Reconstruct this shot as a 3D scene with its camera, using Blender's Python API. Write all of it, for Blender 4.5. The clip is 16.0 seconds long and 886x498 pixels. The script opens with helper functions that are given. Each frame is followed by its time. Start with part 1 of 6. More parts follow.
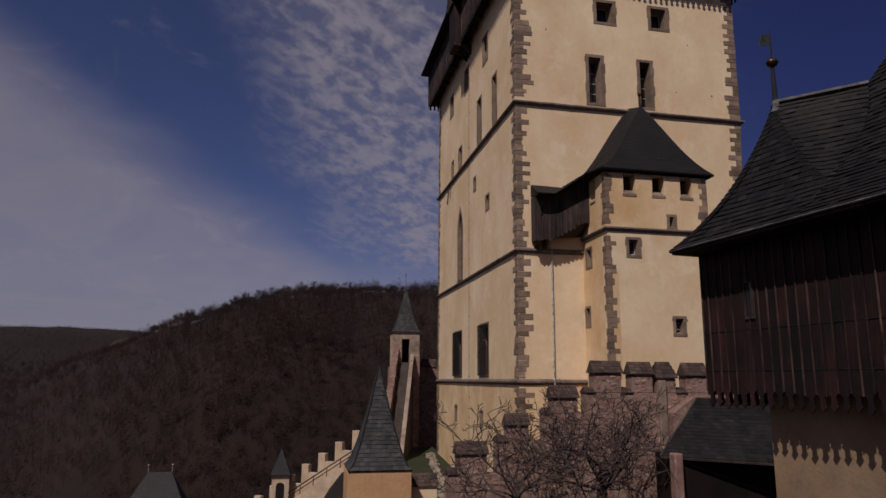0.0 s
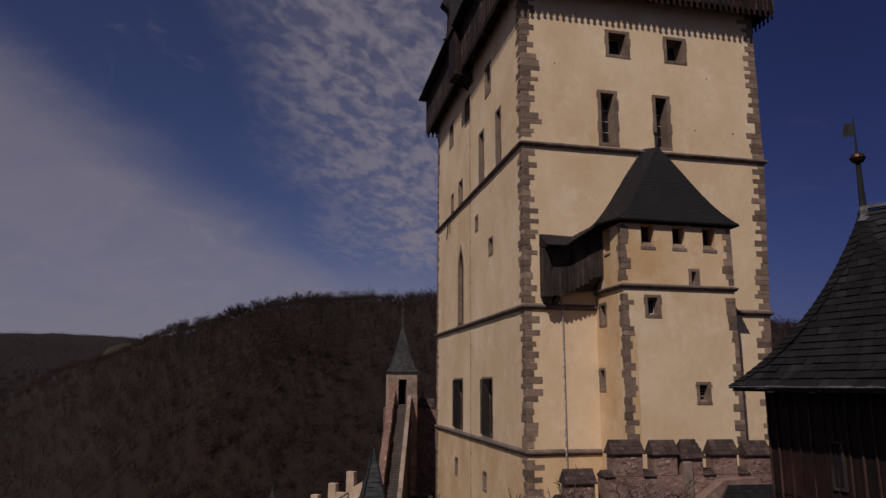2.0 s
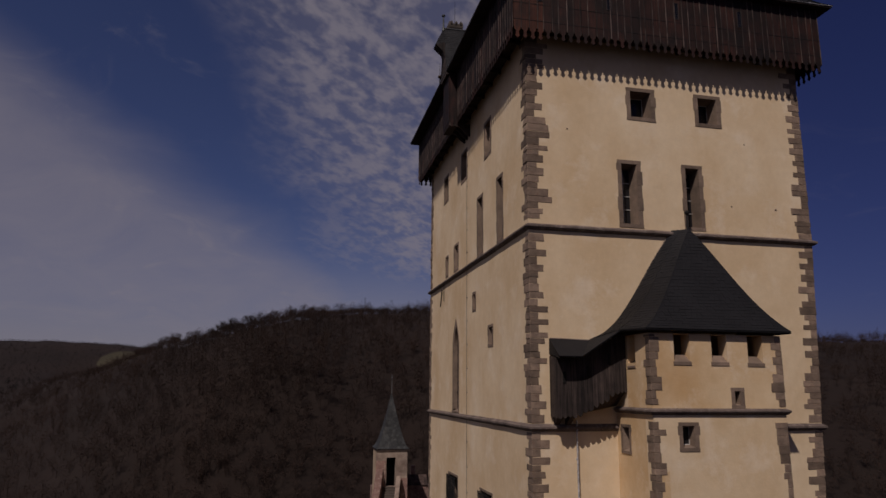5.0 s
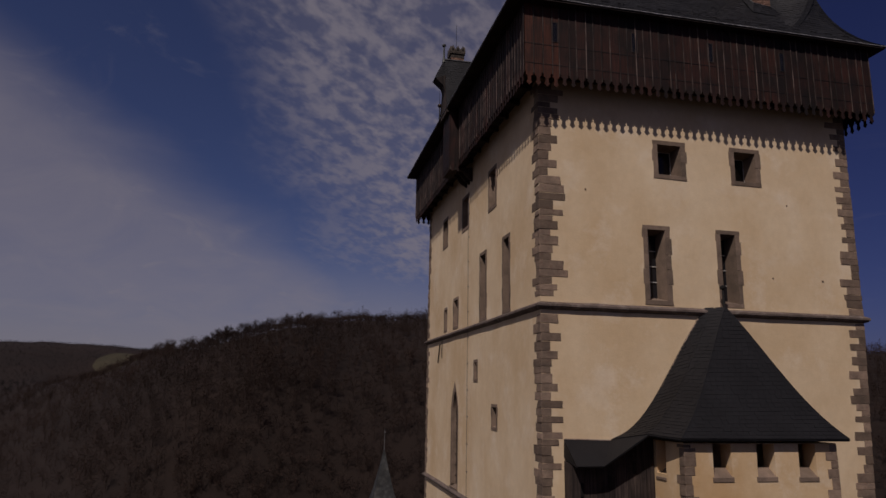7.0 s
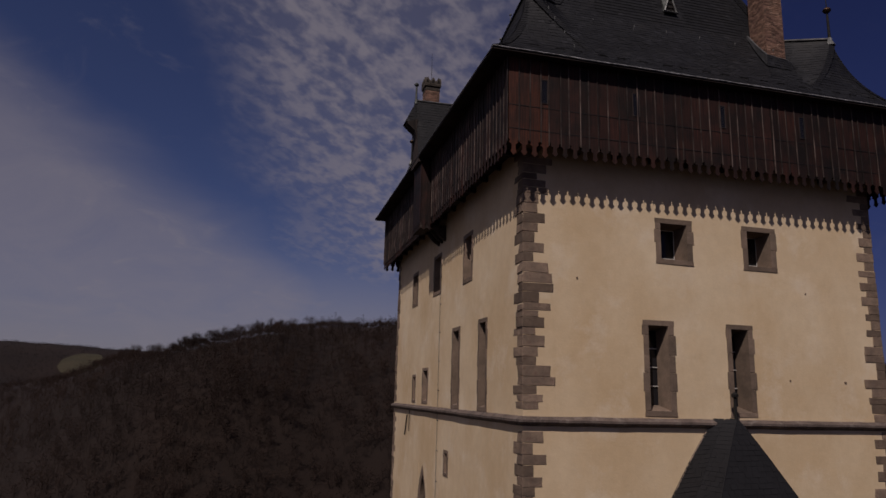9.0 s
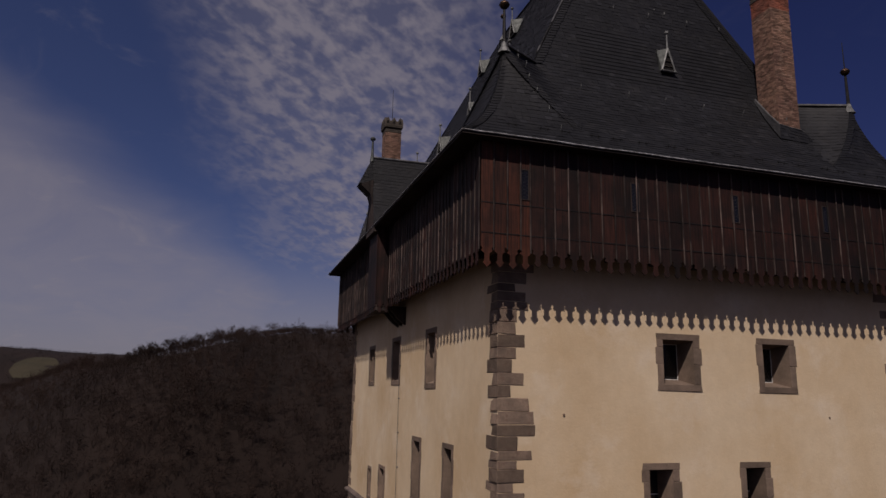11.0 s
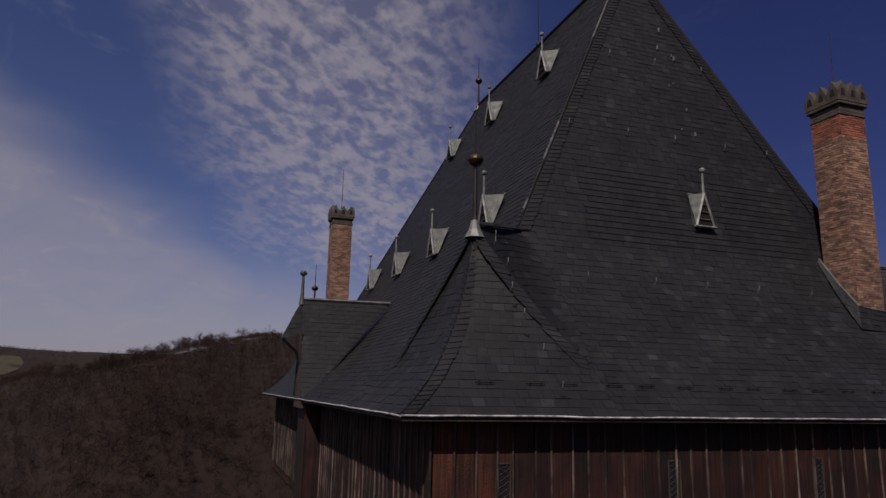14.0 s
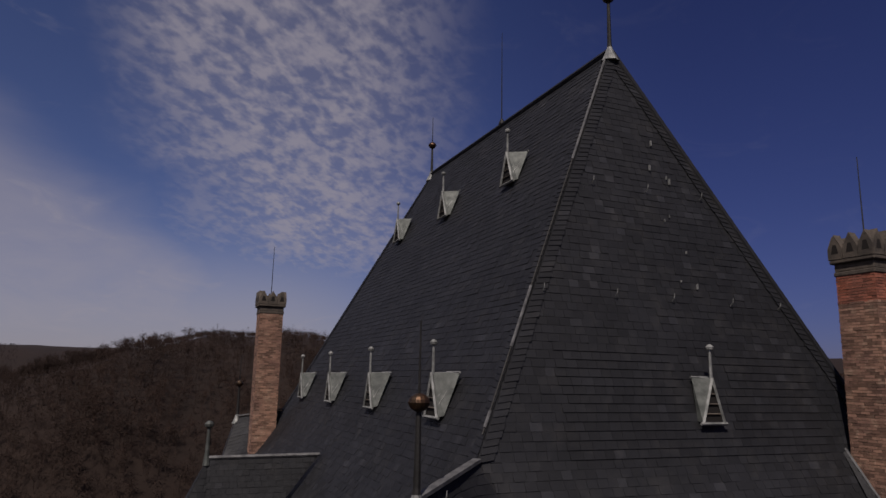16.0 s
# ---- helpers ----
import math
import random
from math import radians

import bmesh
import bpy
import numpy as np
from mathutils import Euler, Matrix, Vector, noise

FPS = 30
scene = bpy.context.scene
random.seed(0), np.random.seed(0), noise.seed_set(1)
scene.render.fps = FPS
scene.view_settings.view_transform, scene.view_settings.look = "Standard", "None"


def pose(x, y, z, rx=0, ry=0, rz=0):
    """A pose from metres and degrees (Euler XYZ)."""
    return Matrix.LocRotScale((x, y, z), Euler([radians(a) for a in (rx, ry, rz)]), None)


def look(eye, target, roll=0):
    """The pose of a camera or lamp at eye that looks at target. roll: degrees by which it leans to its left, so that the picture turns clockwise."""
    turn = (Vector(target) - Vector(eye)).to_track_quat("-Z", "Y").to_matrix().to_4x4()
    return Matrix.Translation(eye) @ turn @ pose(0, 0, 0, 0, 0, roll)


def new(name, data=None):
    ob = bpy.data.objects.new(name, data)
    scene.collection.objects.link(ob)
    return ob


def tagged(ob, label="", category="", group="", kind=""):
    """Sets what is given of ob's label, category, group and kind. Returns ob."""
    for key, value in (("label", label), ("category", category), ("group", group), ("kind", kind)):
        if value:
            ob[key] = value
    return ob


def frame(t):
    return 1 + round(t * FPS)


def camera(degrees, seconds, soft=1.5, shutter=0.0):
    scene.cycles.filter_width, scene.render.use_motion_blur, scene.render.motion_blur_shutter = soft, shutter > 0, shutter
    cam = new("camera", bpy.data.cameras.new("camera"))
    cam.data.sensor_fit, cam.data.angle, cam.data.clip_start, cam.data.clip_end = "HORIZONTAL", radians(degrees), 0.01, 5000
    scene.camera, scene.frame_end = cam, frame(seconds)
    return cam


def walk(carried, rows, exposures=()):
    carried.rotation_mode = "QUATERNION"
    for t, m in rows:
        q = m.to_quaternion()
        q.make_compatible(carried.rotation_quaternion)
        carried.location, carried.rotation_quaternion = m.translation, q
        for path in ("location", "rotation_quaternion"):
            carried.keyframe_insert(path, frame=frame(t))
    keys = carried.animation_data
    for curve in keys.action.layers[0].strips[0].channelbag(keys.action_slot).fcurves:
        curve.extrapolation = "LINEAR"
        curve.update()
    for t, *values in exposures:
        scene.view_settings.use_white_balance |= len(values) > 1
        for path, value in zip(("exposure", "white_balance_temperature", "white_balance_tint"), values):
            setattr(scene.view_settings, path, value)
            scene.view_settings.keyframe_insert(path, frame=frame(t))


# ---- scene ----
cam = camera(65.8, 16.0)
PATH = [
    (0, (-13.661, -42.082, 10.116), (-11.673, -32.463, 11.997), 0.40),
    (0.5, (-13.654, -41.338, 11.010), (-11.647, -31.726, 12.903), 0.32),
    (1, (-13.600, -40.580, 11.936), (-11.578, -30.974, 13.841), 0.30),
    (1.5, (-13.490, -39.793, 12.894), (-11.456, -30.191, 14.811), 0.29),
    (2, (-13.320, -38.964, 13.882), (-11.279, -29.368, 15.822), 0.30),
    (2.5, (-13.089, -38.090, 14.898), (-11.043, -28.501, 16.868), 0.33),
    (3, (-12.806, -37.175, 15.943), (-10.751, -27.594, 17.940), 0.37),
    (3.5, (-12.513, -36.236, 17.012), (-10.457, -26.656, 19.012), 0.40),
    (4, (-12.236, -35.282, 18.101), (-10.179, -25.702, 20.099), 0.41),
    (6.5, (-11.129, -30.171, 23.755), (-9.041, -20.606, 25.795), 0.73),
    (7, (-10.887, -29.140, 24.901), (-8.808, -19.574, 26.939), 0.96),
    (7.5, (-10.630, -28.108, 26.060), (-8.541, -18.546, 28.112), 1.14),
    (8, (-10.336, -27.086, 27.250), (-8.182, -17.541, 29.314), 1.28),
    (8.5, (-10.010, -26.071, 28.478), (-7.748, -16.552, 30.542), 1.41),
    (9, (-9.675, -25.049, 29.735), (-7.256, -15.568, 31.799), 1.49),
    (11.5, (-7.938, -19.671, 36.454), (-5.004, -10.335, 38.513), 1.12),
    (12, (-7.484, -18.576, 37.872), (-4.518, -9.251, 39.932), 1.18),
    (12.5, (-6.989, -17.474, 39.320), (-3.925, -8.181, 41.381), 1.20),
    (13, (-6.475, -16.379, 40.792), (-3.323, -7.110, 42.830), 1.19),
    (13.5, (-5.978, -15.316, 42.272), (-2.795, -6.055, 44.297), 1.21),
    (14, (-5.511, -14.295, 43.753), (-2.294, -5.038, 45.739), 1.26),
    (14.5, (-5.076, -13.322, 45.234), (-1.739, -4.100, 47.189), 1.35),
    (15, (-4.671, -12.397, 46.715), (-1.154, -3.235, 48.633), 1.38),
    (15.5, (-4.292, -11.522, 48.199), (-0.591, -2.428, 50.098), 1.32),
    (16, (-3.938, -10.691, 49.685), (-0.102, -1.647, 51.553), 1.20),
]
walk(cam, [(t, look(eye, target, roll)) for t, eye, target, roll in PATH], [(0.0, -0.43, 6500, 22), (3.5, -0.71, 6500, 22), (9.0, -0.77, 6500, 22), (12.0, -0.38, 6500, 21), (14.0, -0.06, 6500, 19), (16.0, -0.06, 6500, 18)])

# ---- world, sun, exposure ----
SUN = Vector((-0.50, -0.66, 1.0)).normalized()      # towards the sun
sun = new("sun", bpy.data.lights.new("sun", "SUN"))
sun.data.energy, sun.data.angle, sun.data.color = 3.8, radians(0.53), (1.0, 0.93, 0.82)
sun.matrix_world = look(tuple(SUN * 300), (0, 0, 0))


def build_world():
    w = bpy.data.worlds.new("sky")
    scene.world = w
    w.use_nodes = True
    nt = w.node_tree
    nt.nodes.clear()
    N, L = nt.nodes.new, nt.links.new
    out, bg = N("ShaderNodeOutputWorld"), N("ShaderNodeBackground")
    sky = N("ShaderNodeTexSky")
    sky.sky_type, sky.sun_disc = "NISHITA", False
    sky.sun_elevation = math.asin(SUN.z)
    sky.sun_rotation = math.atan2(SUN.x, SUN.y)
    sky.altitude, sky.air_density, sky.dust_density, sky.ozone_density = 300, 1.0, 0.6, 2.2
    co = N("ShaderNodeTexCoord")
    sep = N("ShaderNodeSeparateXYZ")
    L(co.outputs["Generated"], sep.inputs[0])

    def m(op, a, b=None, c=None):
        n = N("ShaderNodeMath")
        n.operation = op
        for i, v in enumerate((a, b, c)):
            if v is None:
                continue
            if isinstance(v, (int, float)):
                n.inputs[i].default_value = v
            else:
                L(v, n.inputs[i])
        return n.outputs[0]

    def ramp(v, lo, hi):
        n = N("ShaderNodeMapRange")
        n.interpolation_type = "SMOOTHSTEP"
        n.inputs["From Min"].default_value, n.inputs["From Max"].default_value = lo, hi
        L(v, n.inputs["Value"])
        return n.outputs["Result"]

    X, Y, Z = sep.outputs
    zz = m("MAXIMUM", m("ADD", Z, 0.30), 0.12)
    px, py = m("DIVIDE", X, zz), m("DIVIDE", Y, zz)
    com = N("ShaderNodeCombineXYZ")
    L(px, com.inputs[0]), L(py, com.inputs[1])
    # bearing (degrees east of north) and height (degrees)
    az = m("MULTIPLY", m("ARCTAN2", X, Y), 57.2958)
    el = m("MULTIPLY", m("ARCSINE", Z), 57.2958)

    def noise_tex(scale, detail, rough, dist, vec):
        n = N("ShaderNodeTexNoise")
        n.inputs["Scale"].default_value, n.inputs["Detail"].default_value = scale, detail
        n.inputs["Roughness"].default_value, n.inputs["Distortion"].default_value = rough, dist
        L(vec, n.inputs["Vector"])
        return n.outputs["Fac"]

    # the small clouds lie in rows, drawn out one way
    rows_ = N("ShaderNodeCombineXYZ")
    L(m("MULTIPLY", m("ADD", px, py), 0.58), rows_.inputs[0]), L(m("MULTIPLY", m("SUBTRACT", px, py), 0.78), rows_.inputs[1])
    big = noise_tex(2.4, 4, 0.55, 0.3, com.outputs[0])
    puff = noise_tex(27.0, 2, 0.5, 0.3, rows_.outputs[0])
    fine = noise_tex(74.0, 3, 0.55, 0.2, rows_.outputs[0])
    clump = noise_tex(7.5, 3, 0.5, 0.2, com.outputs[0])
    tex = m("ADD", m("ADD", m("MULTIPLY", puff, 0.72), m("MULTIPLY", fine, 0.22)), m("MULTIPLY", clump, 0.46))
    # the dappled bank: a broad leaning band of small clouds
    lean = m("ADD", m("ADD", az, m("MULTIPLY", m("SUBTRACT", el, 31.0), 0.52)), m("MULTIPLY", m("SUBTRACT", big, 0.5), 14.0))
    band = m("MULTIPLY", ramp(lean, -12.0, 0.5), m("SUBTRACT", 1.0, ramp(az, 13.0, 28.0)))
    band = m("MULTIPLY", band, ramp(el, 6.0, 11.5))
    dapple = m("MULTIPLY", m("ADD", m("MULTIPLY", ramp(tex, 0.55, 0.86), 0.62), 0.28), band)
    # the soft veil over the low western sky
    edge = m("ADD", m("ADD", el, m("MULTIPLY", m("ADD", az, 21.0), 0.57)), m("MULTIPLY", m("SUBTRACT", big, 0.5), 7.0))
    streak = noise_tex(3.6, 5, 0.6, 0.8, com.outputs[0])
    veil = m("MULTIPLY", m("SUBTRACT", 1.0, ramp(edge, 17.5, 26.0)), m("ADD", 0.5, m("MULTIPLY", streak, 0.55)))
    low = m("MULTIPLY", m("SUBTRACT", 1.0, ramp(el, 3.0, 13.0)), m("SUBTRACT", 1.0, ramp(az, 8.0, 26.0)))
    cirrus = m("MULTIPLY", ramp(noise_tex(5.0, 6, 0.6, 1.2, com.outputs[0]), 0.55, 0.8), m("SUBTRACT", 0.16, m("MULTIPLY", ramp(az, 14.0, 40.0), 0.12)))
    cover = m("MINIMUM", m("ADD", m("MAXIMUM", m("MULTIPLY", dapple, 0.77), m("MAXIMUM", m("MULTIPLY", veil, 0.72), m("MULTIPLY", low, 0.56))), cirrus), 0.9)
    # the polarised, deeper blue a quarter turn away from the sun
    deep = m("SUBTRACT", 1.0, m("MULTIPLY", ramp(az, 4.0, 46.0), 0.50))
    tint = N("ShaderNodeMix")
    tint.data_type, tint.blend_type = "RGBA", "MULTIPLY"
    tint.inputs["Factor"].default_value = 1.0
    L(sky.outputs[0], tint.inputs["A"])
    blue = N("ShaderNodeCombineColor")
    for k, c in enumerate(BLUE):
        L(m("MULTIPLY", m("POWER", deep, 0.55) if k == 2 else deep, c), blue.inputs[k])
    L(blue.outputs[0], tint.inputs["B"])
    mix = N("ShaderNodeMix")
    mix.data_type = "RGBA"
    L(cover, mix.inputs["Factor"])
    L(tint.outputs["Result"], mix.inputs["A"])
    mix.inputs["B"].default_value = CLOUD
    L(mix.outputs["Result"], bg.inputs["Color"])
    bg.inputs["Strength"].default_value = SKY
    L(bg.outputs[0], out.inputs[0])


SKY, CLOUD, BLUE = 0.051, (6.15, 5.8, 6.15, 1), (0.635, 0.63, 0.90)
build_world()


# ---- materials ----
def material(name, base, second=None, rough=0.85, grain=8.0, blotch=0.7, bump=0.3, bump_scale=30.0, metal=0.0, vary=0.0,
             streak=(1, 1, 1), island=False, third=None, spec=0.3, extra=None, amp=0.28, odd=0.0):
    """A surface with two scales of colour change, grain in its relief and, per piece, a change of value."""
    mat = bpy.data.materials.new(name)
    mat.use_nodes = True
    nt = mat.node_tree
    N, L = nt.nodes.new, nt.links.new
    bsdf = nt.nodes["Principled BSDF"]
    bsdf.inputs["Roughness"].default_value, bsdf.inputs["Metallic"].default_value = rough, metal
    bsdf.inputs["Specular IOR Level"].default_value = spec
    geo = N("ShaderNodeNewGeometry")
    mp = N("ShaderNodeMapping")
    mp.inputs["Scale"].default_value = streak
    L(geo.outputs["Position"], mp.inputs["Vector"])

    def nz(scale, detail=5, rough_=0.6):
        n = N("ShaderNodeTexNoise")
        n.inputs["Scale"].default_value, n.inputs["Detail"].default_value, n.inputs["Roughness"].default_value = scale, detail, rough_
        L(mp.outputs[0], n.inputs["Vector"])
        return n.outputs["Fac"]

    second = second or tuple(c * 0.7 for c in base)
    r = N("ShaderNodeValToRGB")
    r.color_ramp.elements[0].position, r.color_ramp.elements[1].position = 0.36, 0.66
    r.color_ramp.elements[0].color, r.color_ramp.elements[1].color = (*second, 1), (*base, 1)
    L(nz(blotch), r.inputs[0])
    col = r.outputs[0]
    if third:
        r3 = N("ShaderNodeValToRGB")
        r3.color_ramp.elements[0].position, r3.color_ramp.elements[1].position = 0.52, 0.74
        L(nz(blotch * 3.1, 6, 0.7), r3.inputs[0])
        mx = N("ShaderNodeMix")
        mx.data_type = "RGBA"
        L(r3.outputs[0], mx.inputs["Factor"])
        L(col, mx.inputs["A"])
        mx.inputs["B"].default_value = (*third, 1)
        col = mx.outputs["Result"]
    g = N("ShaderNodeMapRange")
    g.inputs["To Min"].default_value, g.inputs["To Max"].default_value = 1 - amp, 1 + amp
    L(nz(grain, 6, 0.7), g.inputs["Value"])
    val = g.outputs[0]
    if vary:
        v = N("ShaderNodeMapRange")
        v.inputs["To Min"].default_value, v.inputs["To Max"].default_value = 1 - vary, 1 + vary
        if island:
            L(geo.outputs["Random Per Island"], v.inputs["Value"])
        else:
            oi = N("ShaderNodeObjectInfo")
            L(oi.outputs["Random"], v.inputs["Value"])
        piece = v.outputs[0]
        if odd:                       # a few pieces are newer and paler than the rest
            st = N("ShaderNodeMapRange")
            st.inputs["From Min"].default_value, st.inputs["From Max"].default_value = 1 - odd, 1 - odd * 0.4
            st.inputs["To Max"].default_value = 0.5
            L(geo.outputs["Random Per Island"] if island else oi.outputs["Random"], st.inputs["Value"])
            ad = N("ShaderNodeMath")
            L(piece, ad.inputs[0]), L(st.outputs[0], ad.inputs[1])
            piece = ad.outputs[0]
        mu = N("ShaderNodeMath")
        mu.operation = "MULTIPLY"
        L(val, mu.inputs[0]), L(piece, mu.inputs[1])
        val = mu.outputs[0]
    hsv = N("ShaderNodeHueSaturation")
    L(col, hsv.inputs["Color"]), L(val, hsv.inputs["Value"])
    L(hsv.outputs[0], bsdf.inputs["Base Color"])
    bp = N("ShaderNodeBump")
    bp.inputs["Strength"].default_value, bp.inputs["Distance"].default_value = bump, 0.05
    L(nz(bump_scale, 6, 0.65), bp.inputs["Height"])
    L(bp.outputs[0], bsdf.inputs["Normal"])
    if extra:
        extra(nt, bsdf, hsv.outputs[0], mp.outputs[0])
    return mat


def wood_streaks(nt, bsdf, col, vec):
    """Long dark runs down the boards."""
    N, L = nt.nodes.new, nt.links.new
    mp = N("ShaderNodeMapping")
    mp.inputs["Scale"].default_value = (9, 9, 0.35)
    L(vec, mp.inputs["Vector"])
    n = N("ShaderNodeTexNoise")
    n.inputs["Scale"].default_value, n.inputs["Detail"].default_value = 2.2, 7
    L(mp.outputs[0], n.inputs["Vector"])
    r = N("ShaderNodeMapRange")
    r.inputs["From Min"].default_value, r.inputs["From Max"].default_value = 0.35, 0.65
    r.inputs["To Min"].default_value, r.inputs["To Max"].default_value = 0.40, 1.35
    L(n.outputs["Fac"], r.inputs["Value"])
    h = N("ShaderNodeHueSaturation")
    L(col, h.inputs["Color"]), L(r.outputs[0], h.inputs["Value"])
    L(h.outputs[0], bsdf.inputs["Base Color"])


def rain_streaks(nt, bsdf, col, vec):
    """Faint vertical weathering on render."""
    N, L = nt.nodes.new, nt.links.new
    mp = N("ShaderNodeMapping")
    mp.inputs["Scale"].default_value = (0.42, 0.42, 0.24)
    L(vec, mp.inputs["Vector"])
    n = N("ShaderNodeTexNoise")
    n.inputs["Scale"].default_value, n.inputs["Detail"].default_value, n.inputs["Roughness"].default_value = 1.0, 6, 0.62
    L(mp.outputs[0], n.inputs["Vector"])
    r = N("ShaderNodeValToRGB")
    r.color_ramp.elements[0].position, r.color_ramp.elements[1].position = 0.36, 0.62
    r.color_ramp.elements[0].color, r.color_ramp.elements[1].color = (0.84, 0.76, 0.64, 1), (1, 1, 1, 1)
    L(n.outputs["Fac"], r.inputs[0])
    mx = N("ShaderNodeMix")
    mx.data_type, mx.blend_type = "RGBA", "MULTIPLY"
    mx.inputs["Factor"].default_value = 0.42
    L(col, mx.inputs["A"]), L(r.outputs[0], mx.inputs["B"])
    L(mx.outputs["Result"], bsdf.inputs["Base Color"])


PLASTER = material("cream_render", (0.78, 0.635, 0.435), (0.67, 0.505, 0.31), 0.9, 2.2, 0.16, 0.22, 9, third=(0.80, 0.68, 0.515), extra=rain_streaks, amp=0.12)
PLASTER_WARM = material("weathered_warm_render", (0.74, 0.575, 0.365), (0.60, 0.40, 0.205), 0.92, 1.1, 0.22, 0.25, 9, third=(0.76, 0.63, 0.46), extra=rain_streaks, amp=0.14)
PLASTER_OLD = material("stained_ochre_render", (0.76, 0.58, 0.36), (0.60, 0.42, 0.23), 0.92, 3, 0.35, 0.3, 9, third=(0.50, 0.39, 0.26), extra=rain_streaks, amp=0.16)
PLASTER_DIM = material("grimy_render", (0.30, 0.21, 0.13), (0.20, 0.14, 0.09), 0.92, 3, 0.5, 0.3, 9, extra=rain_streaks)
PLASTER_WORN = material("worn_cream_render", (0.54, 0.43, 0.31), (0.40, 0.30, 0.21), 0.92, 3, 0.5, 0.3, 9, extra=rain_streaks)
PLASTER_OCHRE = material("ochre_render", (0.55, 0.335, 0.17), (0.46, 0.27, 0.135), 0.9, 5, 0.5, 0.3, 14)
QUOIN = material("weathered_sandstone", (0.27, 0.195, 0.14), (0.16, 0.118, 0.088), 0.9, 9, 1.6, 0.5, 22, vary=0.36, third=(0.155, 0.092, 0.066))
SURROUND = material("window_sandstone", (0.235, 0.17, 0.125), (0.155, 0.115, 0.085), 0.9, 9, 1.4, 0.4, 24, vary=0.2)
COURSE = material("string_course_stone", (0.17, 0.13, 0.11), (0.09, 0.07, 0.06), 0.9, 6, 1.2, 0.5, 16, third=(0.26, 0.22, 0.19))
TIMBER = material("stained_larch", (0.036, 0.0110, 0.0068), (0.011, 0.0054, 0.0043), 0.72, 12, 0.8, 0.35, 30, vary=0.42, extra=wood_streaks)
# paler than the boards: sun caught on batten edges is put into the colour
BATTEN = material("sun_pale_batten", (0.105, 0.078, 0.066), (0.02, 0.0125, 0.0105), 0.65, 14, 1.4, 0.3, 30, vary=0.6, extra=wood_streaks)
BATTEN_DARK = material("dark_batten", (0.062, 0.034, 0.027), (0.010, 0.006, 0.005), 0.65, 14, 1.4, 0.3, 30, vary=0.7, extra=wood_streaks)
GREYWOOD = material("grey_old_wood", (0.062, 0.045, 0.038), (0.026, 0.019, 0.017), 0.85, 14, 1.0, 0.4, 30, vary=0.35, extra=wood_streaks)
SLATE = material("slate", (0.0138, 0.0143, 0.0168), (0.0093, 0.0096, 0.0111), 0.62, 16, 0.5, 0.25, 40, vary=0.2, island=True, third=(0.023, 0.0225, 0.023), spec=0.28, odd=0.05)
SLATE_PIECE = material("slate_piece", (0.0138, 0.0143, 0.0168), (0.0093, 0.0096, 0.0111), 0.62, 16, 0.5, 0.25, 40, vary=0.2, third=(0.023, 0.0225, 0.023), spec=0.28, odd=0.05)
SLATE_OLD = material("old_dark_slate", (0.0100, 0.0097, 0.0105), (0.0062, 0.0060, 0.0064), 0.66, 16, 0.6, 0.4, 30, vary=0.45, island=True, third=(0.019, 0.018, 0.0175), spec=0.25, odd=0.06)
SLATE_PALE = material("blue_grey_slate", (0.042, 0.045, 0.046), (0.024, 0.026, 0.027), 0.62, 14, 0.8, 0.3, 40, vary=0.4, island=True, third=(0.075, 0.072, 0.068), spec=0.25)
TIMBER_DARK = material("dark_stained_larch", (0.028, 0.0088, 0.0064), (0.006, 0.003, 0.0028), 0.72, 12, 0.8, 0.35, 30, vary=0.6, extra=wood_streaks)
TIMBER_NEW = material("newer_red_larch", (0.080, 0.0225, 0.0105), (0.032, 0.0110, 0.0064), 0.7, 12, 0.8, 0.35, 30, vary=0.35, extra=wood_streaks)
STEP = material("worn_step_stone", (0.10, 0.08, 0.066), (0.06, 0.05, 0.042), 0.95, 9, 0.8, 0.6, 20)
SHEET = material("dark_roof_felt", (0.014, 0.014, 0.016), (0.010, 0.010, 0.0115), 0.7, 10, 0.6, 0.15, 30, spec=0.2)
LEAD = material("weathered_lead", (0.15, 0.15, 0.15), (0.07, 0.07, 0.072), 0.6, 12, 3.0, 0.2, 40, metal=0.3)
ZINC = material("grey_green_zinc", (0.10, 0.107, 0.10), (0.045, 0.05, 0.047), 0.55, 14, 4.0, 0.25, 50, metal=0.4)
# whitened so that the eaves' sunlit gleam is in the colour
GUTTER = material("pale_gutter_metal", (0.66, 0.66, 0.66), (0.20, 0.195, 0.19), 0.45, 9, 5.0, 0.2, 30, metal=0.3)
VENT = material("dulled_zinc", (0.27, 0.275, 0.265), (0.12, 0.125, 0.12), 0.55, 14, 4.0, 0.25, 50, metal=0.3)
IRON = material("dark_iron", (0.03, 0.029, 0.028), None, 0.6, 12, 3, 0.2, 40, metal=0.5)
BALL = material("tarnished_copper", (0.10, 0.055, 0.032), (0.05, 0.038, 0.027), 0.45, 12, 4, 0.2, 30, metal=0.8)
BRICK = material("chimney_brick", (0.25, 0.145, 0.10), (0.15, 0.085, 0.065), 0.9, 20, 1.2, 0.4, 40, vary=0.48, island=True, third=(0.31, 0.215, 0.155))
BRICK_RED = material("red_chimney_brick", (0.26, 0.085, 0.05), (0.17, 0.07, 0.05), 0.9, 20, 1.2, 0.4, 40, vary=0.35, island=True)
MORTAR = material("lime_mortar", (0.24, 0.19, 0.13), None, 0.95, 20, 2, 0.4, 40)
CAPSTONE = material("sooty_capstone", (0.095, 0.078, 0.063), (0.048, 0.041, 0.035), 0.9, 12, 2.2, 0.5, 30)
